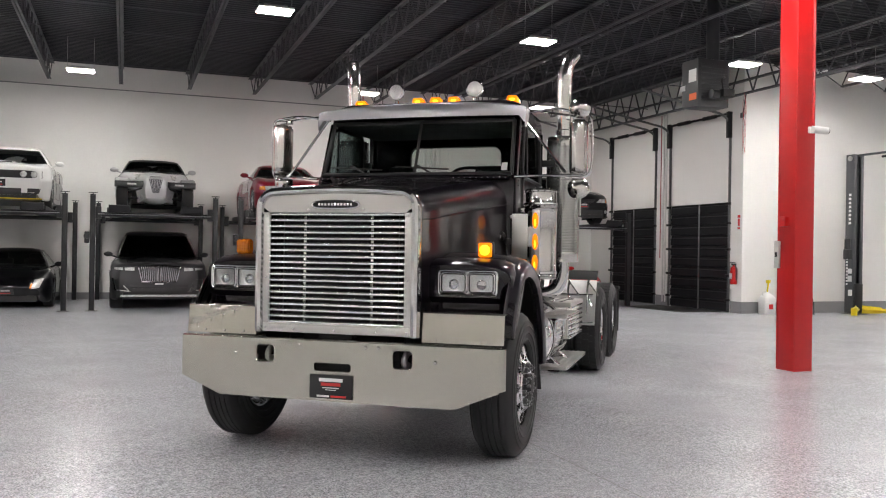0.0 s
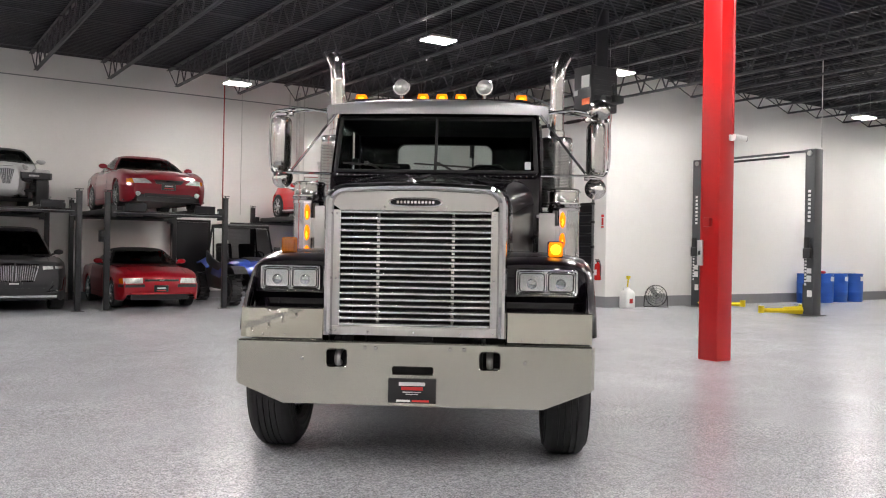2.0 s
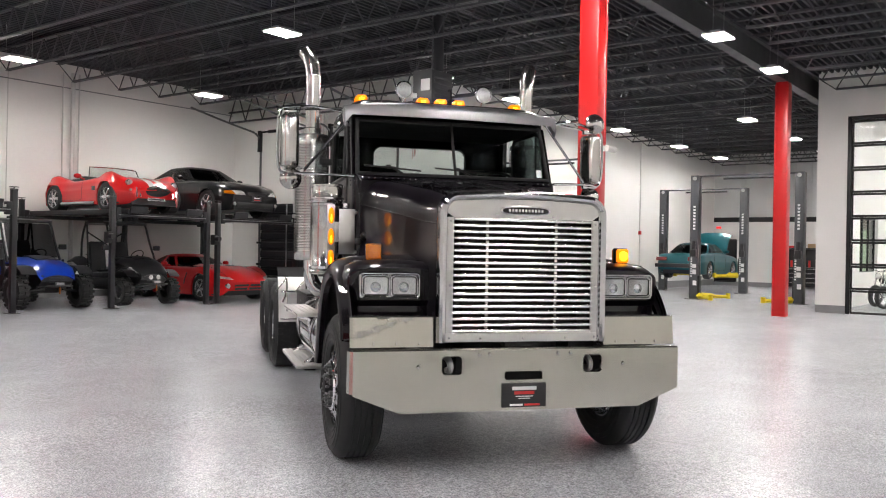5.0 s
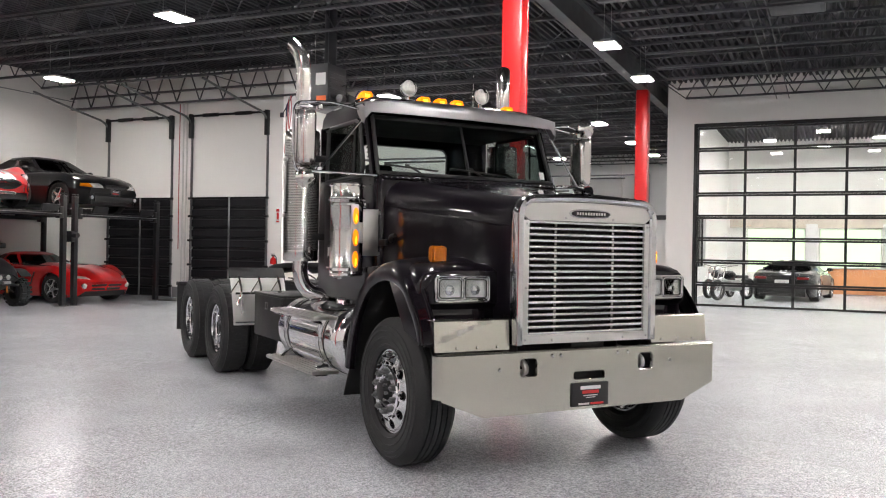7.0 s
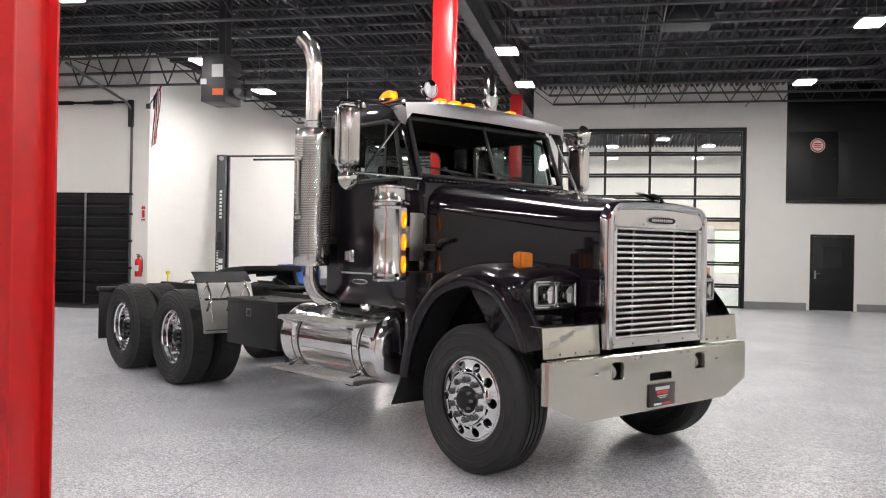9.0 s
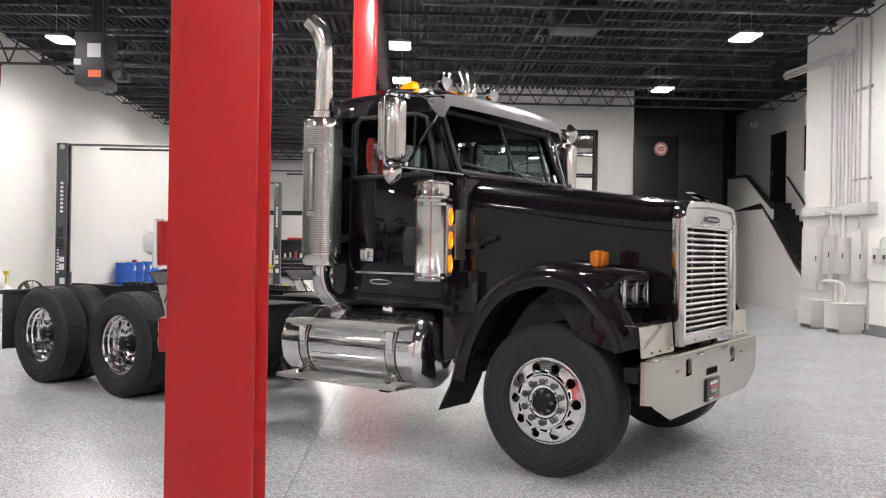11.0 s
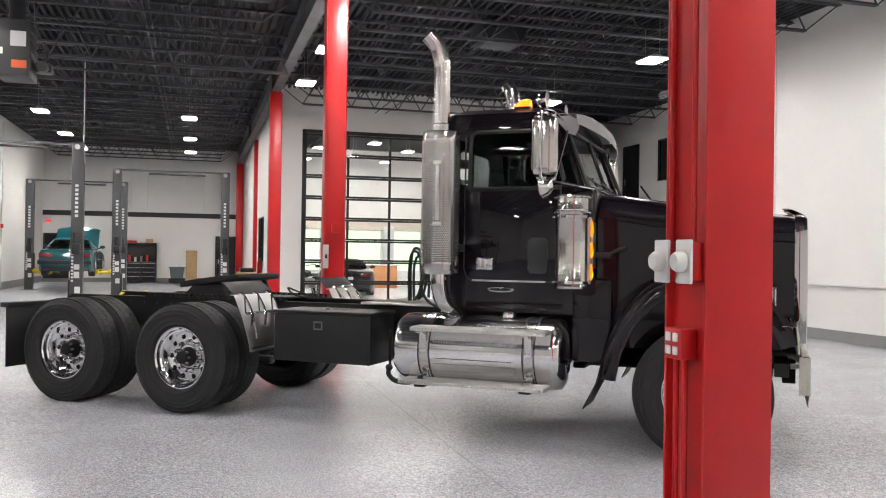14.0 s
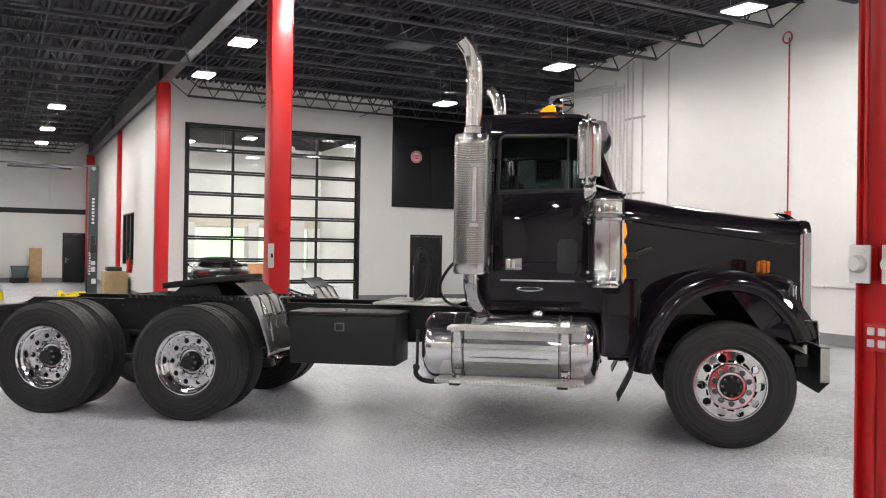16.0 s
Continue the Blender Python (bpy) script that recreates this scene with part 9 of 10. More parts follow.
# ---- fittings on the columns ----
def switch_pair():
    y = 8.742
    for x in (-1.575, -1.415):
        c = thing("rotary_switch", "white rotary switch plate on a red box fixed to the column", "switch", pose(x, y, 1.46), "rotary switches")
        bm = BM()
        box(bm, (-0.04, 0, -0.075), (0.04, 0.06, 0.075), 0.005)
        part("back_box", bm, M_RED, c)
        bm = BM()
        box(bm, (-0.052, 0.061, -0.085), (0.052, 0.075, 0.085), 0.005)
        part("plate", bm, M_WHITEPL, c)
        bm = BM()
        lathe(bm, [(0.04, 0.076), (0.04, 0.1), (0.03, 0.115), (0, 0.117)], (0, 0, 0), (0, 1, 0), 20)
        part("knob", bm, M_WHITEPL, c)
    c = thing("outlet_box", "red outlet box with four white sockets on the column", "outlet", pose(-1.5, y, 1.14))
    bm = BM()
    box(bm, (-0.06, 0, -0.06), (0.06, 0.07, 0.06), 0.006)
    part("back_box", bm, M_RED, c)
    for a in (-0.026, 0.026):
        for b in (-0.026, 0.026):
            bm = BM()
            box(bm, (a - 0.017, 0.071, b - 0.017), (a + 0.017, 0.075, b + 0.017), 0.004)
            part("socket", bm, M_WHITEPL, c)
    c = thing("conduit", "red painted conduit running down the column", "conduit", pose(-1.5, y, 0))
    bm = BM()
    tube(bm, [(-0.02, 0.025, -0.03), (-0.02, 0.025, 1.11)], 0.013, 8)
    tube(bm, [(0.04, 0.025, -0.03), (0.04, 0.025, 1.11)], 0.011, 8)
    part("pipe", bm, M_RED, c)
    bm = BM()
    box(bm, (-0.045, 0.0, 0.3), (0.065, 0.03, 0.325), 0.003)
    part("clamp", bm, M_RED, c)
    c = thing("conduit", "red painted conduit running up the column", "conduit", pose(-1.5, y, 0))
    bm = BM()
    tube(bm, [(-0.07, 0.025, 1.53), (-0.07, 0.025, 5.4)], 0.011, 8)
    tube(bm, [(0.09, 0.025, 1.53), (0.09, 0.025, 5.4)], 0.011, 8)
    part("pipe", bm, M_RED, c)


switch_pair()
c = thing("security_camera", "small white bullet security camera on the red column", "camera", pose(8.12, GY - 0.17, 2.96))
bm = BM()
cyl(bm, (-0.03, -0.05, 0), (0.17, -0.08, -0.01), 0.045, n=16)
part("housing", bm, M_WHITEPL, c)
bm = BM()
lathe(bm, [(0.04, 0), (0.04, 0.01), (0, 0.012)], (0.171, -0.08, -0.01), (1, -0.15, -0.05), 14)
part("lens", bm, M_CBLACK, c)
bm = BM()
box(bm, (-0.05, -0.02, -0.04), (0.03, 0.012, 0.04), 0.008)
part("mount", bm, M_WHITEPL, c)
c = thing("junction_box", "red junction box on the column side", "junction box", pose(8.05 - 0.145, GY, 1.83))
bm = BM()
box(bm, (-0.07, -0.05, -0.06), (0, 0.05, 0.06), 0.006)
part("cover", bm, M_RED, c)
c = thing("electrical_box", "grey electrical box on the column side", "electrical box", pose(8.05 - 0.145, GY + 0.04, 1.42))
bm = BM()
box(bm, (-0.035, 0.05, -0.17), (0, 0.13, 0.17), 0.006)
part("enclosure", bm, M_CONDUIT, c)
bm = BM()
box(bm, (-0.05, 0.07, -0.03), (-0.036, 0.1, 0.03), 0.003)
part("lever", bm, M_CBLACK, c)
c = thing("conduit", "red painted conduit down the column face", "conduit", pose(8.05 + 0.09, GY - 0.156, 0))
bm = BM()
tube(bm, [(0, -0.015, 3.02), (0, -0.015, 5.45)], 0.012, 8)
part("pipe", bm, M_RED, c)

# ---- suspended heater and air unit ----
M_HEATER = mat("heater_grey", (0.036, 0.036, 0.04), 0.45, var=0.06)
c = thing("unit_heater", "grey gas unit heater hung from the roof with labels", "heater", pose(10.27, 13.24, 0))
bm = BM()
box(bm, (-0.42, -0.17, 4.1), (0.26, 0.31, 4.96), 0.015)
part("casing", bm, M_HEATER, c)
bm = BM()
for k in range(7):
    box(bm, (-0.36, -0.185, 4.2 + k * 0.1), (0.2, -0.171, 4.26 + k * 0.1), 0.004)
part("louvre", bm, M_HEATER, c)
for a, b, m, nm in [((-0.424, -0.12, 4.55), (-0.421, 0.1, 4.78), M_LETTER, "white_label"), ((-0.424, -0.13, 4.22), (-0.421, 0.08, 4.34), mat("orange_label", (0.75, 0.13, 0.03), 0.5), "orange_label"),
                    ((-0.424, 0.2, 4.42), (-0.421, 0.32, 4.52), M_LETTER, "white_label")]:
    bm = BM()
    box(bm, a, b)
    part(nm, bm, m, c, smooth=False)
bm = BM()
box(bm, (-0.05, -0.42, 4.25), (0.2, -0.186, 4.4), 0.02)
cyl(bm, (-0.1, -0.32, 4.3), (-0.25, -0.32, 4.3), 0.08, n=16)
tube(bm, smooth_path([(0.0, -0.34, 4.38), (-0.05, -0.36, 4.55), (0.05, -0.3, 4.62), (0.1, -0.18, 4.6)]), 0.018, 8)
part("burner", bm, M_CBLACK, c)
bm = BM()
cyl(bm, (0.1, 0.1, 4.95), (0.1, 0.1, 6.2), 0.12, n=20)
part("flue", bm, M_CEIL, c)
for sx in (-0.36, 0.2):
    for sy in (-0.15, 0.3):
        bm = BM()
        cyl(bm, (sx, sy * 0.9, 4.95), (sx, sy * 0.9, 6.2), 0.008, n=6)
        part("hanger_rod", bm, M_JOIST, c)
c = thing("air_unit", "dark square air unit under the roof deck", "air unit", pose(11.7, 4.85, 0))
bm = BM()
box(bm, (-0.45, -0.45, 5.68), (0.45, 0.45, 6.05), 0.03)
part("casing", bm, mat("dark_blue_grey_casing", (0.02, 0.021, 0.03), 0.5), c)
bm = BM()
box(bm, (-0.36, -0.36, 5.665), (0.36, 0.36, 5.679), 0.004)
part("intake_grille", bm, M_JOIST, c)
for sx in (-0.45, 0.45):
    for sy in (-0.45, 0.45):
        bm = BM()
        cyl(bm, (sx * 0.9, sy * 0.9, 6.05), (sx * 0.9, sy * 0.9, 6.2), 0.01, n=6)
        part("hanger_rod", bm, M_JOIST, c)


# ---- wall fittings ----
def extinguisher(m, group="fire extinguishers"):
    c = thing("fire_extinguisher", "red fire extinguisher hung on the white wall", "extinguisher", m, group)
    bm = BM()
    lathe(bm, [(0, -0.25), (0.075, -0.25), (0.085, -0.23), (0.085, 0.1), (0.07, 0.16), (0.03, 0.19), (0.03, 0.22), (0, 0.22)], (0, -0.1, 0), (0, 0, 1), 20)
    part("cylinder", bm, mat("extinguisher_red", (0.5, 0.015, 0.015), 0.25, coat=0.6), c)
    bm = BM()
    box(bm, (-0.02, -0.16, 0.22), (0.02, -0.03, 0.26), 0.008)
    box(bm, (-0.015, -0.2, 0.27), (0.015, -0.06, 0.29), 0.006)
    part("valve", bm, M_CBLACK, c)
    bm = BM()
    tube(bm, smooth_path([(0.02, -0.12, 0.24), (0.1, -0.12, 0.2), (0.11, -0.11, 0.0), (0.1, -0.1, -0.15)]), 0.012, 8)
    part("hose", bm, M_CBLACK, c)
    bm = BM()
    box(bm, (-0.05, -0.187, -0.12), (0.05, -0.184, 0.02))
    part("label_panel", bm, M_LETTER, c)
    bm = BM()
    box(bm, (-0.03, -0.02, -0.1), (0.03, 0, 0.15), 0.004)
    part("bracket", bm, M_STEEL, c)


extinguisher(pose(XB, 17.27, 0.95, 0, 0, -90))
extinguisher(pose(24.45, YK, 1.0, 0, 0, 180))


def small_sign(name, label, m, w, h, base, bars):
    c = thing(name, label, "sign", m)
    bm = BM()
    box(bm, (-w / 2, -0.006, -h / 2), (w / 2, 0, h / 2), 0.001)
    part("panel", bm, base, c)
    for a, b, q, d, mm in bars:
        bm = BM()
        box(bm, (a * w / 2, -0.008, b * h / 2), (q * w / 2, -0.0065, d * h / 2))
        part("print_bar", bm, mm, c, smooth=False)
    return c


M_SIGNRED = mat("sign_red", (0.6, 0.02, 0.02), 0.4, var=0.03)
small_sign("wall_sign", "small white and red safety sign on the wall", pose(XB - 0.001, 17.22, 2.22, 0, 0, -90), 0.14, 0.4, M_LETTER, [(-0.7, 0.5, 0.7, 0.85, M_SIGNRED), (-0.5, -0.5, 0.5, 0.4, M_SIGNRED), (-0.7, -0.85, 0.7, -0.65, M_SIGNRED)])
bm = BM()
c = thing("round_sign", "round white and red notice on the black shutters", "sign", pose(XD - 0.092, 0.74, 4.46))
lathe(bm, [(0, -0.006), (0.19, -0.006), (0.19, 0)], (0, 0, 0), (1, 0, 0), 32)
part("disc", bm, M_LETTER, c)
bm = BM()
lathe(bm, [(0.14, -0.008), (0.175, -0.008)], (0, 0, 0), (1, 0, 0), 32)
part("red_ring", bm, M_SIGNRED, c)
bm = BM()
for k in (-0.05, 0.0, 0.05):
    box(bm, (-0.009, -0.1, k - 0.015), (-0.0075, 0.1, k + 0.015))
part("print_bar", bm, M_SIGNRED, c)

# flag on a staff at the pier
c = thing("flag", "red and white striped flag hanging from a wall staff", "flag", pose(XB - 0.02, 17.13, 4.8))
bm = BM()
cyl(bm, (0, 0, 0), (-0.35, -0.55, 0.42), 0.014, n=8)
box(bm, (-0.03, -0.05, -0.06), (0.02, 0.05, 0.06), 0.006)
part("staff", bm, M_JOIST, c)


def flag_cloth():
    cols = [mat("flag_red", (0.5, 0.012, 0.02), 0.8), mat("flag_white", (0.42, 0.4, 0.37), 0.8)]
    for k in range(7):
        bm = BM()
        rows = []
        for i in range(9):
            t = i / 8
            z = 0.2 - t * 0.95
            f = 0.05 * math.sin(5 * t + k)
            rows.append([(-0.12 - 0.25 * (j + k) / 7 * (1 - 0.45 * t) + f, -0.2 - 0.33 * (j + k) / 7 * (1 - 0.45 * t), z - 0.15 * t + 0.22 * (j + k) / 7 - 0.12 * t) for j in (0, 1)])
        loft(bm, rows)
        ob = part("stripe", bm, cols[k % 2], c)
        ob.modifiers.new("thickness", "SOLIDIFY").thickness = 0.003
    bm = BM()
    loft(bm, [[(-0.13 - 0.25 * j / 7 - 0.006, -0.2 - 0.33 * j / 7 - 0.006, 0.2 - t * 0.3 + 0.22 * j / 7) for j in (0, 4)] for t in (0, 1)])
    ob = part("blue_field", bm, mat("flag_blue", (0.02, 0.03, 0.12), 0.8), c)
    ob.modifiers.new("thickness", "SOLIDIFY").thickness = 0.003


flag_cloth()


def pipe_run(name, label, pts, r, m, clamps=()):
    c = thing(name, label, "pipe", Matrix())
    bm = BM()
    tube(bm, pts, r, 8)
    part("pipe", bm, m, c)
    for p in clamps:
        bm = BM()
        ball(bm, p, r * 1.6, n=8)
        part("coupling", bm, m, c)
    return c


Y1 = YH + 0.03
M_REDPIPE = mat("red_pipe", (0.35, 0.05, 0.05), 0.5)
# risers between the dock doors
for y in (20.2, 20.32):
    pipe_run("conduit", "pale conduit rising between the dock doors", [(XB - 0.03, y, 0.1), (XB - 0.03, y, 5.25)], 0.022, M_CONDUIT)
pipe_run("air_line", "thin red air line hanging between the dock doors", [(XB - 0.04, 20.44, 1.3), (XB - 0.035, 20.45, 3.4), (XB - 0.03, 20.45, 5.25)], 0.012, M_REDPIPE)
# electrical corner on the south wall
for k, x in enumerate((12.42, 12.2, 12.06, 11.92, 11.76, 11.63)):
    top = 5.3 + 0.05 * (k % 4)
    pipe_run("conduit", "white painted vertical conduit on the wall", smooth_path([(x, Y1, 2.43), (x, Y1, top - 0.12), (x + 0.04, Y1, top - 0.02), (x + 0.2, Y1, top + 0.03), (13.6, Y1 + 0.02 * (k % 3), top + 0.1), (14.6, Y1 + 0.02 * (k % 3), top + 0.14)], 4), 0.02, M_CONDUIT)
for x in (11.5, 11.33, 11.0):
    pipe_run("conduit", "white painted vertical conduit on the wall", [(x, Y1, 2.43), (x, Y1, 5.9)], 0.022, M_CONDUIT)
for z in (2.3, 2.35, 2.4):
    pipe_run("conduit", "white horizontal conduit between two wiring troughs", [(11.6, Y1 + 0.08, z), (12.45, Y1 + 0.08, z)], 0.018, M_CONDUIT)
for x, z0, z1 in ((12.4, 2.02, 2.28), (12.3, 1.85, 2.28), (11.95, 1.8, 2.28), (11.75, 1.8, 2.24), (11.25, 1.95, 2.23), (12.0, 0.55, 1.1), (12.2, 0.55, 1.08)):
    pipe_run("conduit", "short white conduit between electrical boxes", [(x, Y1 + 0.03, z0), (x, Y1 + 0.03, z1)], 0.02, M_CONDUIT)
pipe_run("conduit", "bent white conduit dropping into a transformer", smooth_path([(12.55, Y1 + 0.06, 0.93), (12.2, Y1 + 0.08, 0.95), (11.75, Y1 + 0.1, 0.92), (11.55, Y1 + 0.14, 0.8), (11.45, Y1 + 0.18, 0.56)], 5), 0.03, M_CONDUIT)
c = thing("conduit_rack", "white strut channel holding the conduits", "strut channel", pose(0, YH, 0))
for z in (2.88, 4.58):
    bm = BM()
    box(bm, (10.92, 0.0, z), (11.58, 0.04, z + 0.045), 0.004)
    part("channel", bm, M_STEEL, c)


def panel_box(name, label, x0, x1, z0, z1, d, m, handle=True):
    c = thing(name, label, "electrical box", pose(0, YH + 0.001, 0))
    bm = BM()
    box(bm, (x0, 0, z0), (x1, d, z1), 0.008)
    part("enclosure", bm, m, c)
    bm = BM()
    box(bm, (x0 + 0.03, d + 0.001, z0 + 0.03), (x1 - 0.03, d + 0.012, z1 - 0.03), 0.004)
    dr = part("cover", bm, m, c)
    if handle:
        bm = BM()
        box(bm, (x0 + 0.04, d + 0.013, (z0 + z1) / 2 - 0.05), (x0 + 0.07, d + 0.025, (z0 + z1) / 2 + 0.05), 0.003)
        part("latch", bm, M_CBLACK, dr)
    return c


panel_box("wire_trough", "white wiring trough box below the conduits", 10.7, 11.6, 2.22, 2.44, 0.2, M_CONDUIT, False)
panel_box("wire_trough", "white wiring trough box below the conduits", 12.45, 13.35, 2.26, 2.44, 0.2, M_CONDUIT, False)
panel_box("main_panel", "large white main electrical panel on the wall", 12.56, 13.3, 0.74, 2.04, 0.2, M_CONDUIT)
panel_box("breaker_panel", "tall white breaker panel on the wall", 12.15, 12.5, 1.08, 1.86, 0.14, M_CONDUIT)
panel_box("breaker_panel", "tall white breaker panel on the wall", 11.6, 12.0, 1.1, 1.8, 0.14, M_CONDUIT)
panel_box("breaker_panel", "tall white breaker panel on the wall", 11.03, 11.46, 0.94, 1.95, 0.1, M_CONDUIT)


def transformer(x0, x1):
    c = thing("transformer", "white floor-standing transformer cabinet on feet", "transformer", pose(0, YH + 0.02, 0))
    for x in (x0 + 0.03, x1 - 0.09):
        bm = BM()
        box(bm, (x, 0.03, 0), (x + 0.06, 0.45, 0.07), 0.004)
        part("foot", bm, M_CONDUIT, c)
    bm = BM()
    box(bm, (x0, 0, 0.071), (x1, 0.48, 0.53), 0.008)
    part("cabinet_body", bm, M_CONDUIT, c)
    bm = BM()
    box(bm, (x0 - 0.02, -0.01, 0.531), (x1 + 0.02, 0.5, 0.56), 0.006)
    part("lid", bm, M_CONDUIT, c)
    bm = BM()
    box(bm, (x0 + 0.18, 0.4805, 0.4), (x0 + 0.36, 0.484, 0.47))
    part("label_panel", bm, M_WALLGREY, c)


transformer(12.2, 12.8)
transformer(11.08, 11.66)
for k in range(4):
    c = panel_box("disconnect_switch", "white disconnect switch box with red handle", 9.5 + k * 0.31, 9.73 + k * 0.31, 1.32, 1.61, 0.13, M_CONDUIT, False)
    bm = BM()
    box(bm, (9.46 + k * 0.31, 0.03, 1.42), (9.499 + k * 0.31, 0.08, 1.53), 0.006)
    part("handle", bm, M_CBLACK, c)
    bm = BM()
    box(bm, (9.6 + k * 0.31, 0.143, 1.36), (9.64 + k * 0.31, 0.146, 1.38))
    part("red_label", bm, M_SIGNRED, c)
    bm = BM()
    box(bm, (9.57 + k * 0.31, 0.143, 1.4), (9.66 + k * 0.31, 0.148, 1.48), 0.004)
    part("dial", bm, M_CBLACK, c)
for k in range(4):
    x = 9.62 + k * 0.31
    pipe_run("conduit", "white flexible conduit to a switch box", smooth_path([(x, Y1, 1.6), (x, Y1, 1.72), (x + (10.16 - x) * 0.25, Y1, 1.79), (10.16, Y1, 1.8)], 4), 0.016, M_CONDUIT)
pipe_run("conduit", "white vertical conduit feeding the switch boxes", [(10.16, Y1, 1.78), (10.16, Y1, 5.9)], 0.016, M_CONDUIT)
pipe_run("air_line", "white horizontal air line along the wall", [(10.95, Y1, 0.1), (10.95, Y1, 1.0), (5, Y1, 1.0), (-9, Y1, 1.0)], 0.022, M_CONDUIT, [(10.95, Y1, 1.0), (9.35, Y1, 1.0), (6.2, Y1, 1.0), (3.0, Y1, 1.0)])
c = pipe_run("alarm_conduit", "thin red alarm conduit down the wall", [(7.0, Y1, 2.3), (7.0, Y1, 5.5)], 0.014, M_REDPIPE, [(7.0, Y1, 4.4), (7.0, Y1, 3.1)])
bm = BM()
box(bm, (6.94, YH + 0.002, 2.2), (7.06, YH + 0.06, 2.34), 0.006)
part("pull_station", bm, M_SIGNRED, c)
bm = BM()
lathe(bm, [(0.1 + 0.015 * math.cos(a), 0.015 * math.sin(a)) for a in [2 * math.pi * i / 6 for i in range(6)]], (7.02, Y1 + 0.03, 5.5), (0, 1, 0), 20, True)
part("cable_coil", bm, M_REDPIPE, c)
# north wall pipes
YN = YA - 0.03
pipe_run("alarm_conduit", "thin red conduit on the white wall", [(6.6, YN, 2.2), (6.6, YN, 5.9)], 0.016, M_REDPIPE)
for x, r in ((7.12, 0.012), (8.55, 0.02), (8.8, 0.06), (9.0, 0.02)):
    pipe_run("conduit", "white painted pipe on the wall", [(x, YA - r - 0.01, 2.3 if r < 0.05 else 0.0), (x, YA - r - 0.01, 5.9)], r, M_CONDUIT)
pipe_run("conduit", "dark horizontal conduit high on the wall", [(-10, YN, 5.5), (14.1, YN, 5.5)], 0.014, M_BASE)
# workshop wall pipes
c = pipe_run("alarm_conduit", "grey conduit with a red call point", [(28.55, YF - 0.03, 0.1), (28.55, YF - 0.03, 5.9)], 0.018, M_CONDUIT)
bm = BM()
box(bm, (28.48, YF - 0.08, 2.18), (28.62, YF - 0.002, 2.32), 0.006)
part("call_point", bm, M_SIGNRED, c)
for y in (10.2, 12.7, 13.4, 15.6):
    pipe_run("conduit", "pale conduit on the far wall", [(XG - 0.05, y, 3.3), (XG - 0.05, y, 5.9)], 0.02, M_CONDUIT)
pipe_run("power_drop", "thin cable drop beside the lift column", [(17.35, 13.15, 4.0), (17.35, 13.15, 6.15)], 0.012, M_CONDUIT)
small_sign("exit_sign", "red lit exit sign on the far wall", pose(XG - 0.001, 16.85, 2.72, 0, 0, -90), 0.34, 0.2, M_LETTER, [(-0.7, -0.5, 0.7, 0.5, mat("exit_red", (0.8, 0.03, 0.03), 0.4, emit=1.5))])
dark_window("window_4", pose(XG - 0.06, 17.0, 0.2, 0, 0, -90), 1.0, 1.95, 1, "dark glazed opening in the far wall")

# ---- loose things ----
c = thing("fluid_jug", "white plastic fluid jug with a yellow nozzle standing by the wall", "jug", pose(14.8, 16.9, 0))
bm = BM()
loft(bm, [[(x, y, z) for x, y in rrect(-w, w, w * 0.85, 0.05)] for z, w in [(0.0, 0.15), (0.02, 0.165), (0.36, 0.165), (0.44, 0.13), (0.5, 0.06), (0.53, 0.05)]], close=True, caps=True)
part("jug_body", bm, M_WHITEPL, c)
bm = BM()
cyl(bm, (0, 0, 0.53), (0.03, 0, 0.74), 0.02, n=10)
cyl(bm, (0.03, 0, 0.74), (0.03, 0, 0.82), 0.05, 0.06, n=14)
part("nozzle", bm, M_YELLOW, c)
bm = BM()
tube(bm, smooth_path([(-0.1, 0, 0.42), (-0.14, 0, 0.5), (-0.08, 0, 0.56), (-0.02, 0, 0.52)]), 0.018, 8)
part("grip", bm, M_WHITEPL, c)
bm = BM()
box(bm, (-0.06, -0.143, 0.12), (0.06, -0.141, 0.24))
part("print_patch", bm, M_SIGNRED, c)

c = thing("floor_fan", "black and chrome drum floor fan by the wall", "fan", pose(15.66, 16.72, 0, 0, 0, -42))
bm = BM()
lathe(bm, [(0.27, -0.08), (0.28, -0.08), (0.28, 0.08), (0.27, 0.08)], (0, 0, 0.31), (0, 1, 0), 32, True)
part("drum", bm, M_CBLACK, c)
bm = BM()
for r in (0.08, 0.14, 0.2, 0.26):
    lathe(bm, [(r + 0.004 * math.cos(a), -0.085 + 0.004 * math.sin(a)) for a in [2 * math.pi * i / 5 for i in range(5)]], (0, 0, 0.31), (0, 1, 0), 28, True)
for k in range(8):
    a = 2 * math.pi * k / 8
    cyl(bm, (0, -0.085, 0.31), (0.27 * math.cos(a), -0.085, 0.31 + 0.27 * math.sin(a)), 0.004, n=5)
part("guard", bm, M_CBLACK, c)
bm = BM()
for k in range(3):
    a = 2 * math.pi * k / 3
    box(bm, (0.03, -0.01, -0.07), (0.24, 0.01, 0.07), 0.004, Matrix.Translation((0, 0, 0.31)) @ Matrix.Rotation(a, 4, "Y") @ Matrix.Rotation(0.5, 4, "X"))
cyl(bm, (0, -0.05, 0.31), (0, 0.06, 0.31), 0.06, n=14)
part("blade", bm, M_STEEL, c)
bm = BM()
tube(bm, [(-0.3, -0.12, 0.012), (-0.3, 0.12, 0.012)], 0.012, 6)
tube(bm, [(0.3, -0.12, 0.012), (0.3, 0.12, 0.012)], 0.012, 6)
tube(bm, [(-0.3, 0.1, 0.012), (0.3, 0.1, 0.012)], 0.012, 6)
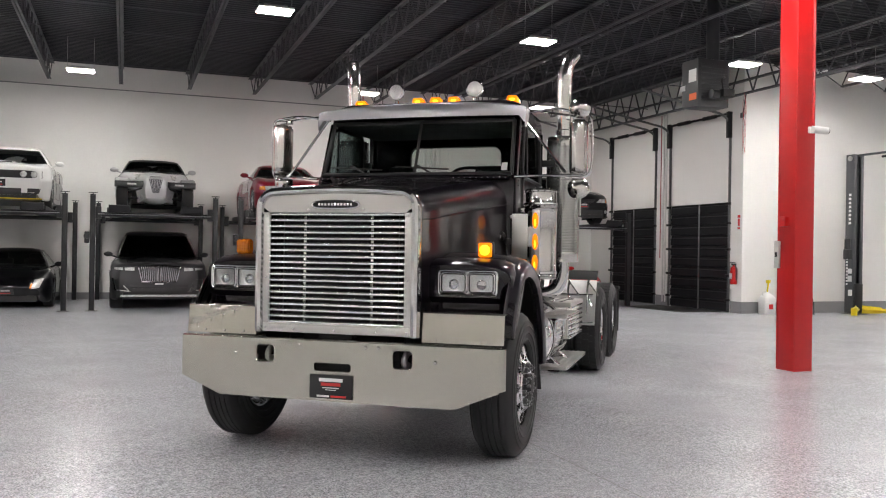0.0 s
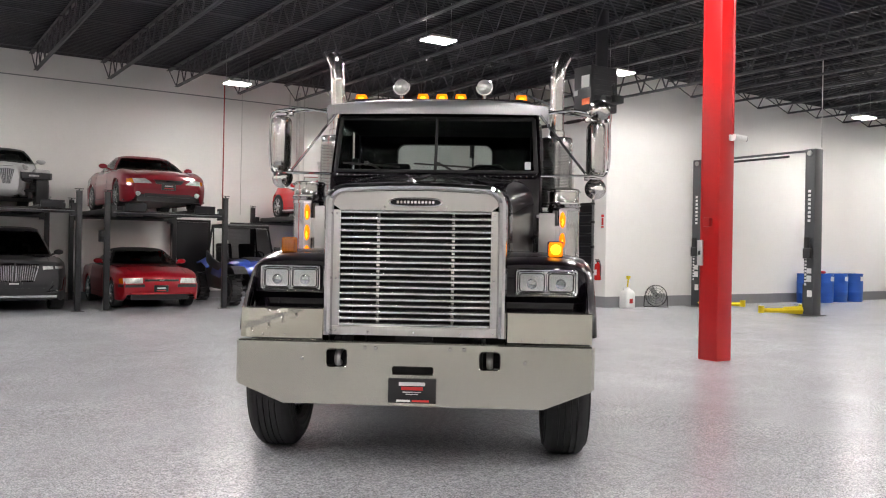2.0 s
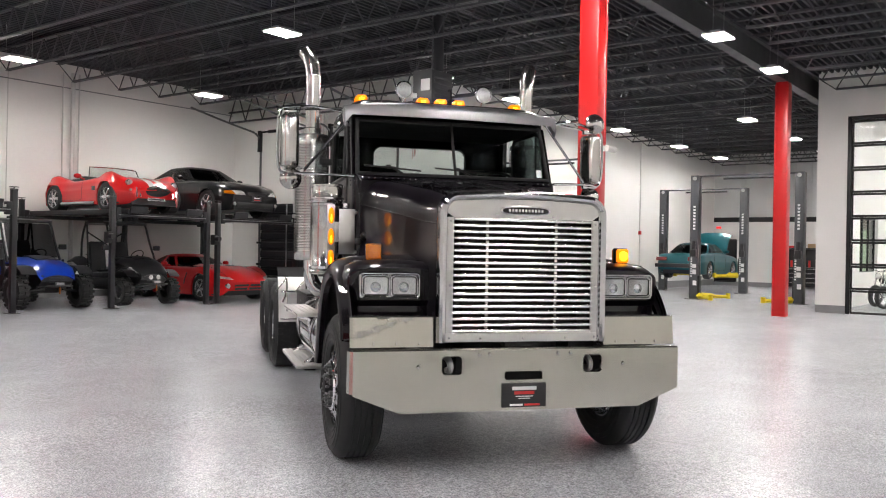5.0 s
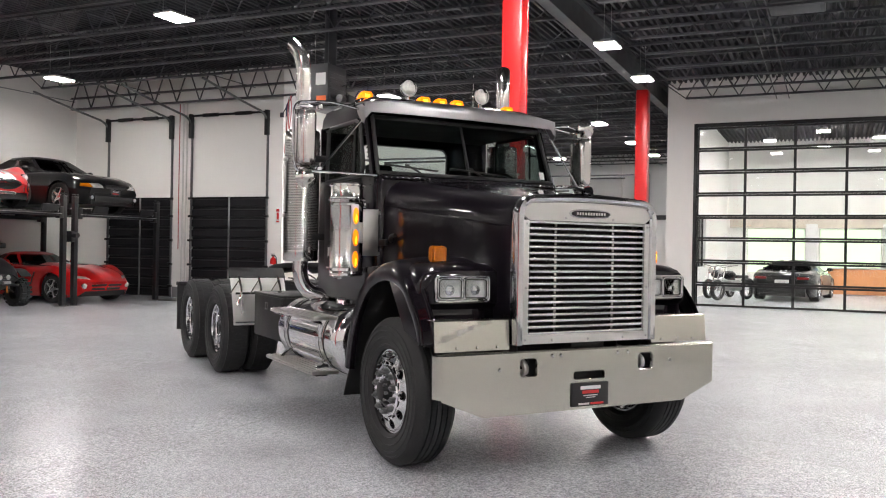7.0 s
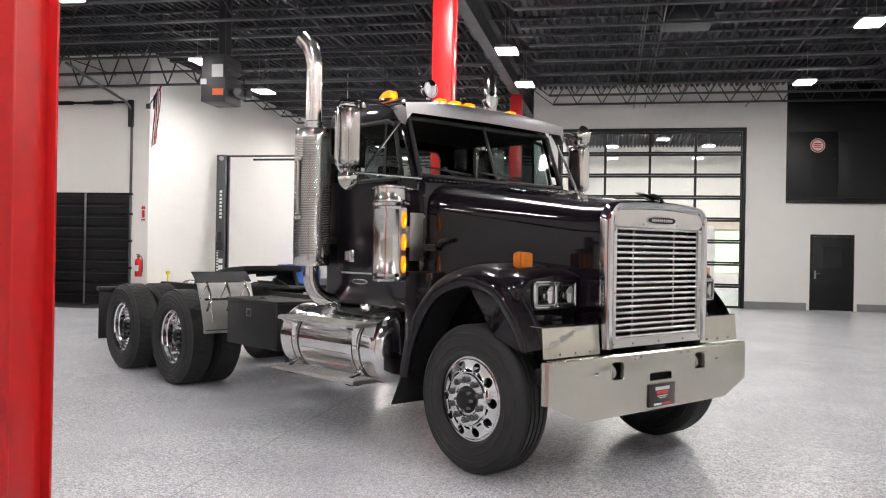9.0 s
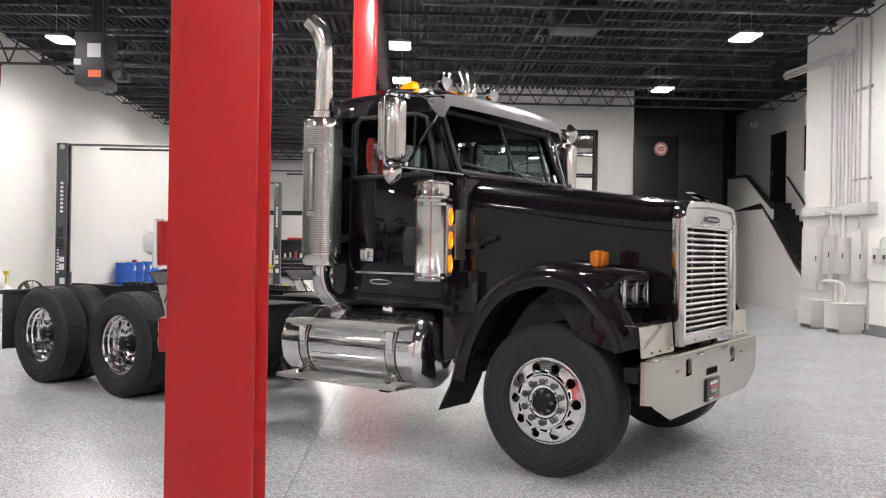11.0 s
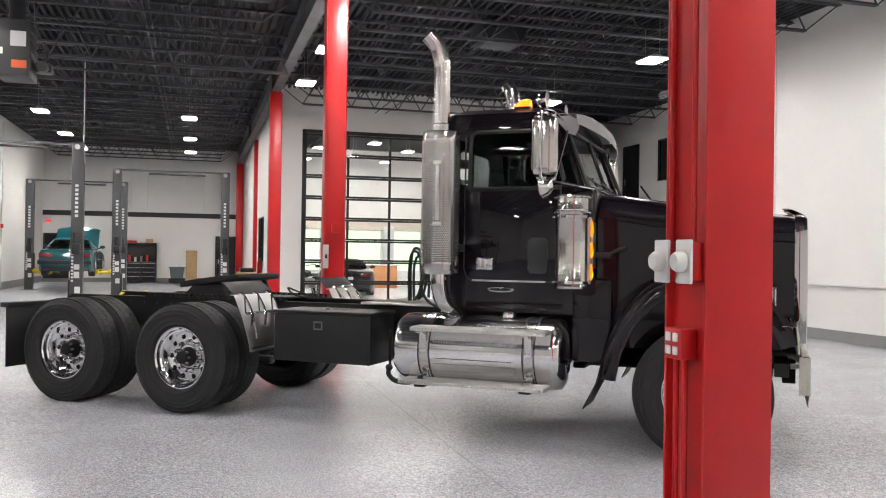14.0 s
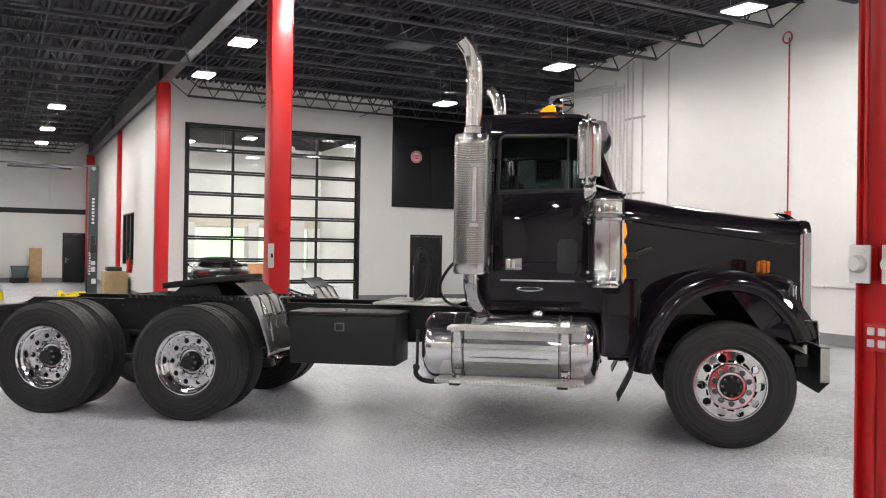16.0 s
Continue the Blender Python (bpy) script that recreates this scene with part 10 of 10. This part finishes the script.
for s in (-1, 1):
    tube(bm, [(s * 0.3, 0, 0.012), (s * 0.29, 0, 0.31)], 0.012, 6)
part("stand", bm, M_CBLACK, c)

c = thing("rubber_mat", "dark rubber mat lying before the dock door", "mat", pose(13.45, 18.9, 0, 0, 0, 2))
bm = BM()
box(bm, (-0.6, -1.2, 0), (0.6, 1.2, 0.012), 0.004)
part("mat_sheet", bm, M_RUBBER, c)

M_DRUM = mat("blue_drum_plastic", (0.012, 0.09, 0.42), 0.38, var=0.08)
for k, x in enumerate((22.2, 23.0, 23.8, 24.6)):
    c = thing("plastic_drum", "blue plastic drum standing against the workshop wall", "drum", pose(x, 16.7 - 0.03 * (k % 2), 0), "blue drums")
    bm = BM()
    lathe(bm, [(0, 0.0), (0.27, 0.0), (0.285, 0.02), (0.29, 0.28), (0.3, 0.3), (0.29, 0.32), (0.29, 0.58), (0.3, 0.6), (0.29, 0.62), (0.285, 0.84), (0.292, 0.86), (0.285, 0.89), (0.26, 0.885), (0, 0.88)], (0, 0, 0), (0, 0, 1), 32)
    part("barrel", bm, M_DRUM, c)
    bm = BM()
    box(bm, (-0.08, -0.302, 0.66), (0.08, -0.291, 0.8))
    part("label_panel", bm, M_LETTER, c)
    bm = BM()
    cyl(bm, (0.12, 0.1, 0.88), (0.12, 0.1, 0.91), 0.035, n=12)
    part("bung", bm, M_WHITEPL, c)
c = thing("rag_pile", "red and white rags lying on a drum", "rags", pose(23.0, 16.66, 0.89))
for k, m in enumerate((M_SIGNRED, M_LETTER)):
    bm = BM()
    ball(bm, (0.08 * k - 0.05, 0.03 * k, 0.04), 0.08, 1.3, 1, 0.6, 12)
    part("rag", bm, m, c)

c = thing("tool_chest", "tall black tool chest with drawers and clutter on top", "tool chest", pose(XG - 0.45, 13.2, 0, 0, 0, -90))
bm = BM()
box(bm, (-0.95, -0.3, 0.08), (0.95, 0.35, 0.95), 0.01)
box(bm, (-0.95, 0.2, 0.95), (0.95, 0.35, 1.75), 0.01)
box(bm, (-0.95, -0.25, 1.75), (0.95, 0.35, 1.8), 0.01)
for s in (-1, 1):
    box(bm, (s * 0.93, -0.2, 0.95), (s * 0.95, 0.2, 1.75), 0.004)
part("cabinet_body", bm, M_CBLACK, c)
for i in range(3):
    for k in range(4):
        bm = BM()
        box(bm, (-0.92 + i * 0.62, -0.318, 0.12 + k * 0.2), (-0.33 + i * 0.62, -0.301, 0.3 + k * 0.2), 0.004)
        d = part("drawer", bm, M_DOORBLACK, c)
        bm = BM()
        box(bm, (-0.9 + i * 0.62, -0.33, 0.27 + k * 0.2), (-0.35 + i * 0.62, -0.319, 0.285 + k * 0.2), 0.003)
        part("handle", bm, M_STEEL, d)
for k in range(6):
    bm = BM()
    cyl(bm, (-0.7 + k * 0.25, 0.0, 0.951), (-0.7 + k * 0.25, 0.0, 1.15 + 0.05 * (k % 3)), 0.05, n=12)
    part("can", bm, [M_LETTER, M_STEEL, M_SIGNRED][k % 3], c)
bm = BM()
box(bm, (-0.6, -0.1, 1.801), (0.1, 0.15, 1.9), 0.02)
part("red_case", bm, M_SIGNRED, c)
bm = BM()
box(bm, (0.5, -0.1, 1.801), (0.8, 0.15, 1.98), 0.01)
part("cardboard_box", bm, mat("cardboard", (0.45, 0.3, 0.17), 0.8), c)

c = thing("plastic_tote", "grey-green plastic bin standing on a tyre", "bin", pose(XG - 0.5, 11.35, 0.22))
bm = BM()
loft(bm, [[(x, y, z) for x, y in rrect(-w, w, w * 1.1, 0.06)] for z, w in [(0.0, 0.24), (0.45, 0.29), (0.46, 0.32), (0.5, 0.32), (0.5, 0.29), (0.05, 0.23)]], close=True, caps=True)
part("tub", bm, mat("grey_green_plastic", (0.09, 0.12, 0.13), 0.5), c)
c = thing("loose_tyre", "black car tyre lying flat on the floor", "tyre", pose(XG - 0.5, 11.35, 0))
bm = BM()
lathe(bm, [(0.22, 0.02), (0.3, 0.0), (0.36, 0.03), (0.37, 0.11), (0.36, 0.19), (0.3, 0.22), (0.22, 0.2)], (0, 0, 0), (0, 0, 1), 32, True)
part("tyre_ring", bm, M_CTYRE, c)
c = thing("wood_board", "upright plywood board leaning on the far wall", "board", pose(XG - 0.16, 10.72, 0.0, 0, 4, 0))
bm = BM()
box(bm, (0, -0.25, 0), (0.025, 0.25, 1.48), 0.002)
part("board", bm, mat("plywood", (0.5, 0.33, 0.16), 0.6, var=0.2, scale=6, fine=40), c)
c = thing("work_table", "tan wooden panel bench with a black case below the window", "bench", pose(25.2, YK + 0.45, 0))
bm = BM()
box(bm, (-0.5, -0.35, 0.02), (0.5, 0.35, 0.78), 0.01)
part("bench_body", bm, mat("tan_board", (0.5, 0.37, 0.2), 0.6, var=0.15, scale=5), c)
bm = BM()
box(bm, (-0.3, -0.2, 0.781), (0.35, 0.25, 0.92), 0.03)
part("black_case", bm, M_CBLACK, c)

# motorcycles in the showroom
def motorcycle(m, col):
    c = thing("motorcycle", "dark motorcycle on its stand in the showroom", "motorcycle", m, "motorcycles")
    for x in (-0.72, 0.75):
        w = new("wheel")
        w.parent, w.location = c, (x, 0, 0.32)
        bm = BM()
        lathe(bm, [(0.26 + 0.06 * math.cos(a), 0.07 * math.sin(a)) for a in [2 * math.pi * i / 10 for i in range(10)]], (0, 0, 0), (0, 1, 0), 28, True)
        part("tyre", bm, M_CTYRE, w)
        bm = BM()
        lathe(bm, [(0.21, -0.03), (0.2, 0.03)], (0, 0, 0), (0, 1, 0), 28)
        for k in range(6):
            a = 2 * math.pi * k / 6
            cyl(bm, (0, 0, 0), (0.2 * math.cos(a), 0, 0.2 * math.sin(a)), 0.01, n=6)
        part("rim", bm, M_CRIM, w)
    bm = BM()
    box(bm, (-0.3, -0.16, 0.3), (0.3, 0.16, 0.62), 0.06)
    part("engine", bm, M_STEEL, c)
    bm = BM()
    ball(bm, (0.2, 0, 0.78), 0.2, 1.5, 0.75, 0.7, 16)
    part("fuel_tank", bm, col, c)
    bm = BM()
    box(bm, (-0.65, -0.14, 0.68), (-0.05, 0.14, 0.78), 0.04)
    part("seat", bm, M_CBLACK, c)
    bm = BM()
    for s in (-1, 1):
        tube(bm, [(0.75, s * 0.09, 0.32), (0.5, s * 0.09, 1.0)], 0.022, 8)
    part("fork", bm, M_CHROME, c)
    bm = BM()
    tube(bm, smooth_path([(0.3, -0.4, 1.08), (0.42, -0.2, 1.06), (0.48, 0, 1.02), (0.42, 0.2, 1.06), (0.3, 0.4, 1.08)]), 0.014, 8)
    part("handlebar", bm, M_CHROME, c)
    bm = BM()
    ball(bm, (0.62, 0, 0.9), 0.09, n=12)
    part("headlight", bm, M_HEAD, c)
    bm = BM()
    tube(bm, [(0.1, -0.18, 0.35), (-0.3, -0.2, 0.28), (-0.8, -0.2, 0.32)], 0.035, 10)
    part("exhaust", bm, M_CHROME, c)
    bm = BM()
    loft(bm, [[(-0.72 + 0.36 * math.cos(a), y, 0.32 + 0.36 * math.sin(a)) for a in [math.pi * (0.2 + 0.7 * i / 8) for i in range(9)]] for y in (-0.08, 0.08)])
    ob = part("rear_fender", bm, col, c)
    ob.modifiers.new("thickness", "SOLIDIFY").thickness = 0.008
    bm = BM()
    tube(bm, [(-0.1, 0.1, 0.3), (-0.15, 0.22, 0.0)], 0.012, 6)
    part("side_stand", bm, M_STEEL, c)


motorcycle(pose(23.9, 7.0, 0, 0, 0, 150), P_BLACK)
motorcycle(pose(24.9, 7.5, 0, 0, 0, 160), P_GREY)
c = thing("reception_desk", "pale orange timber desk in the showroom", "desk", pose(31.5, 3.3, 0))
bm = BM()
box(bm, (-0.4, -1.0, 0), (0.4, 1.0, 0.95), 0.02)
part("desk_body", bm, mat("orange_timber", (0.45, 0.2, 0.08), 0.45, var=0.15, scale=4), c)
bm = BM()
box(bm, (-0.45, -1.05, 0.951), (0.45, 1.05, 0.99), 0.006)
part("desk_top", bm, M_WALLGREY, c)

# crisp edges on every sheet that was given thickness
for ob in list(bpy.data.objects):
    if ob.type == "MESH" and any(md.type == "SOLIDIFY" for md in ob.modifiers):
        es = ob.modifiers.new("crisp_edges", "EDGE_SPLIT")
        es.split_angle = radians(32)
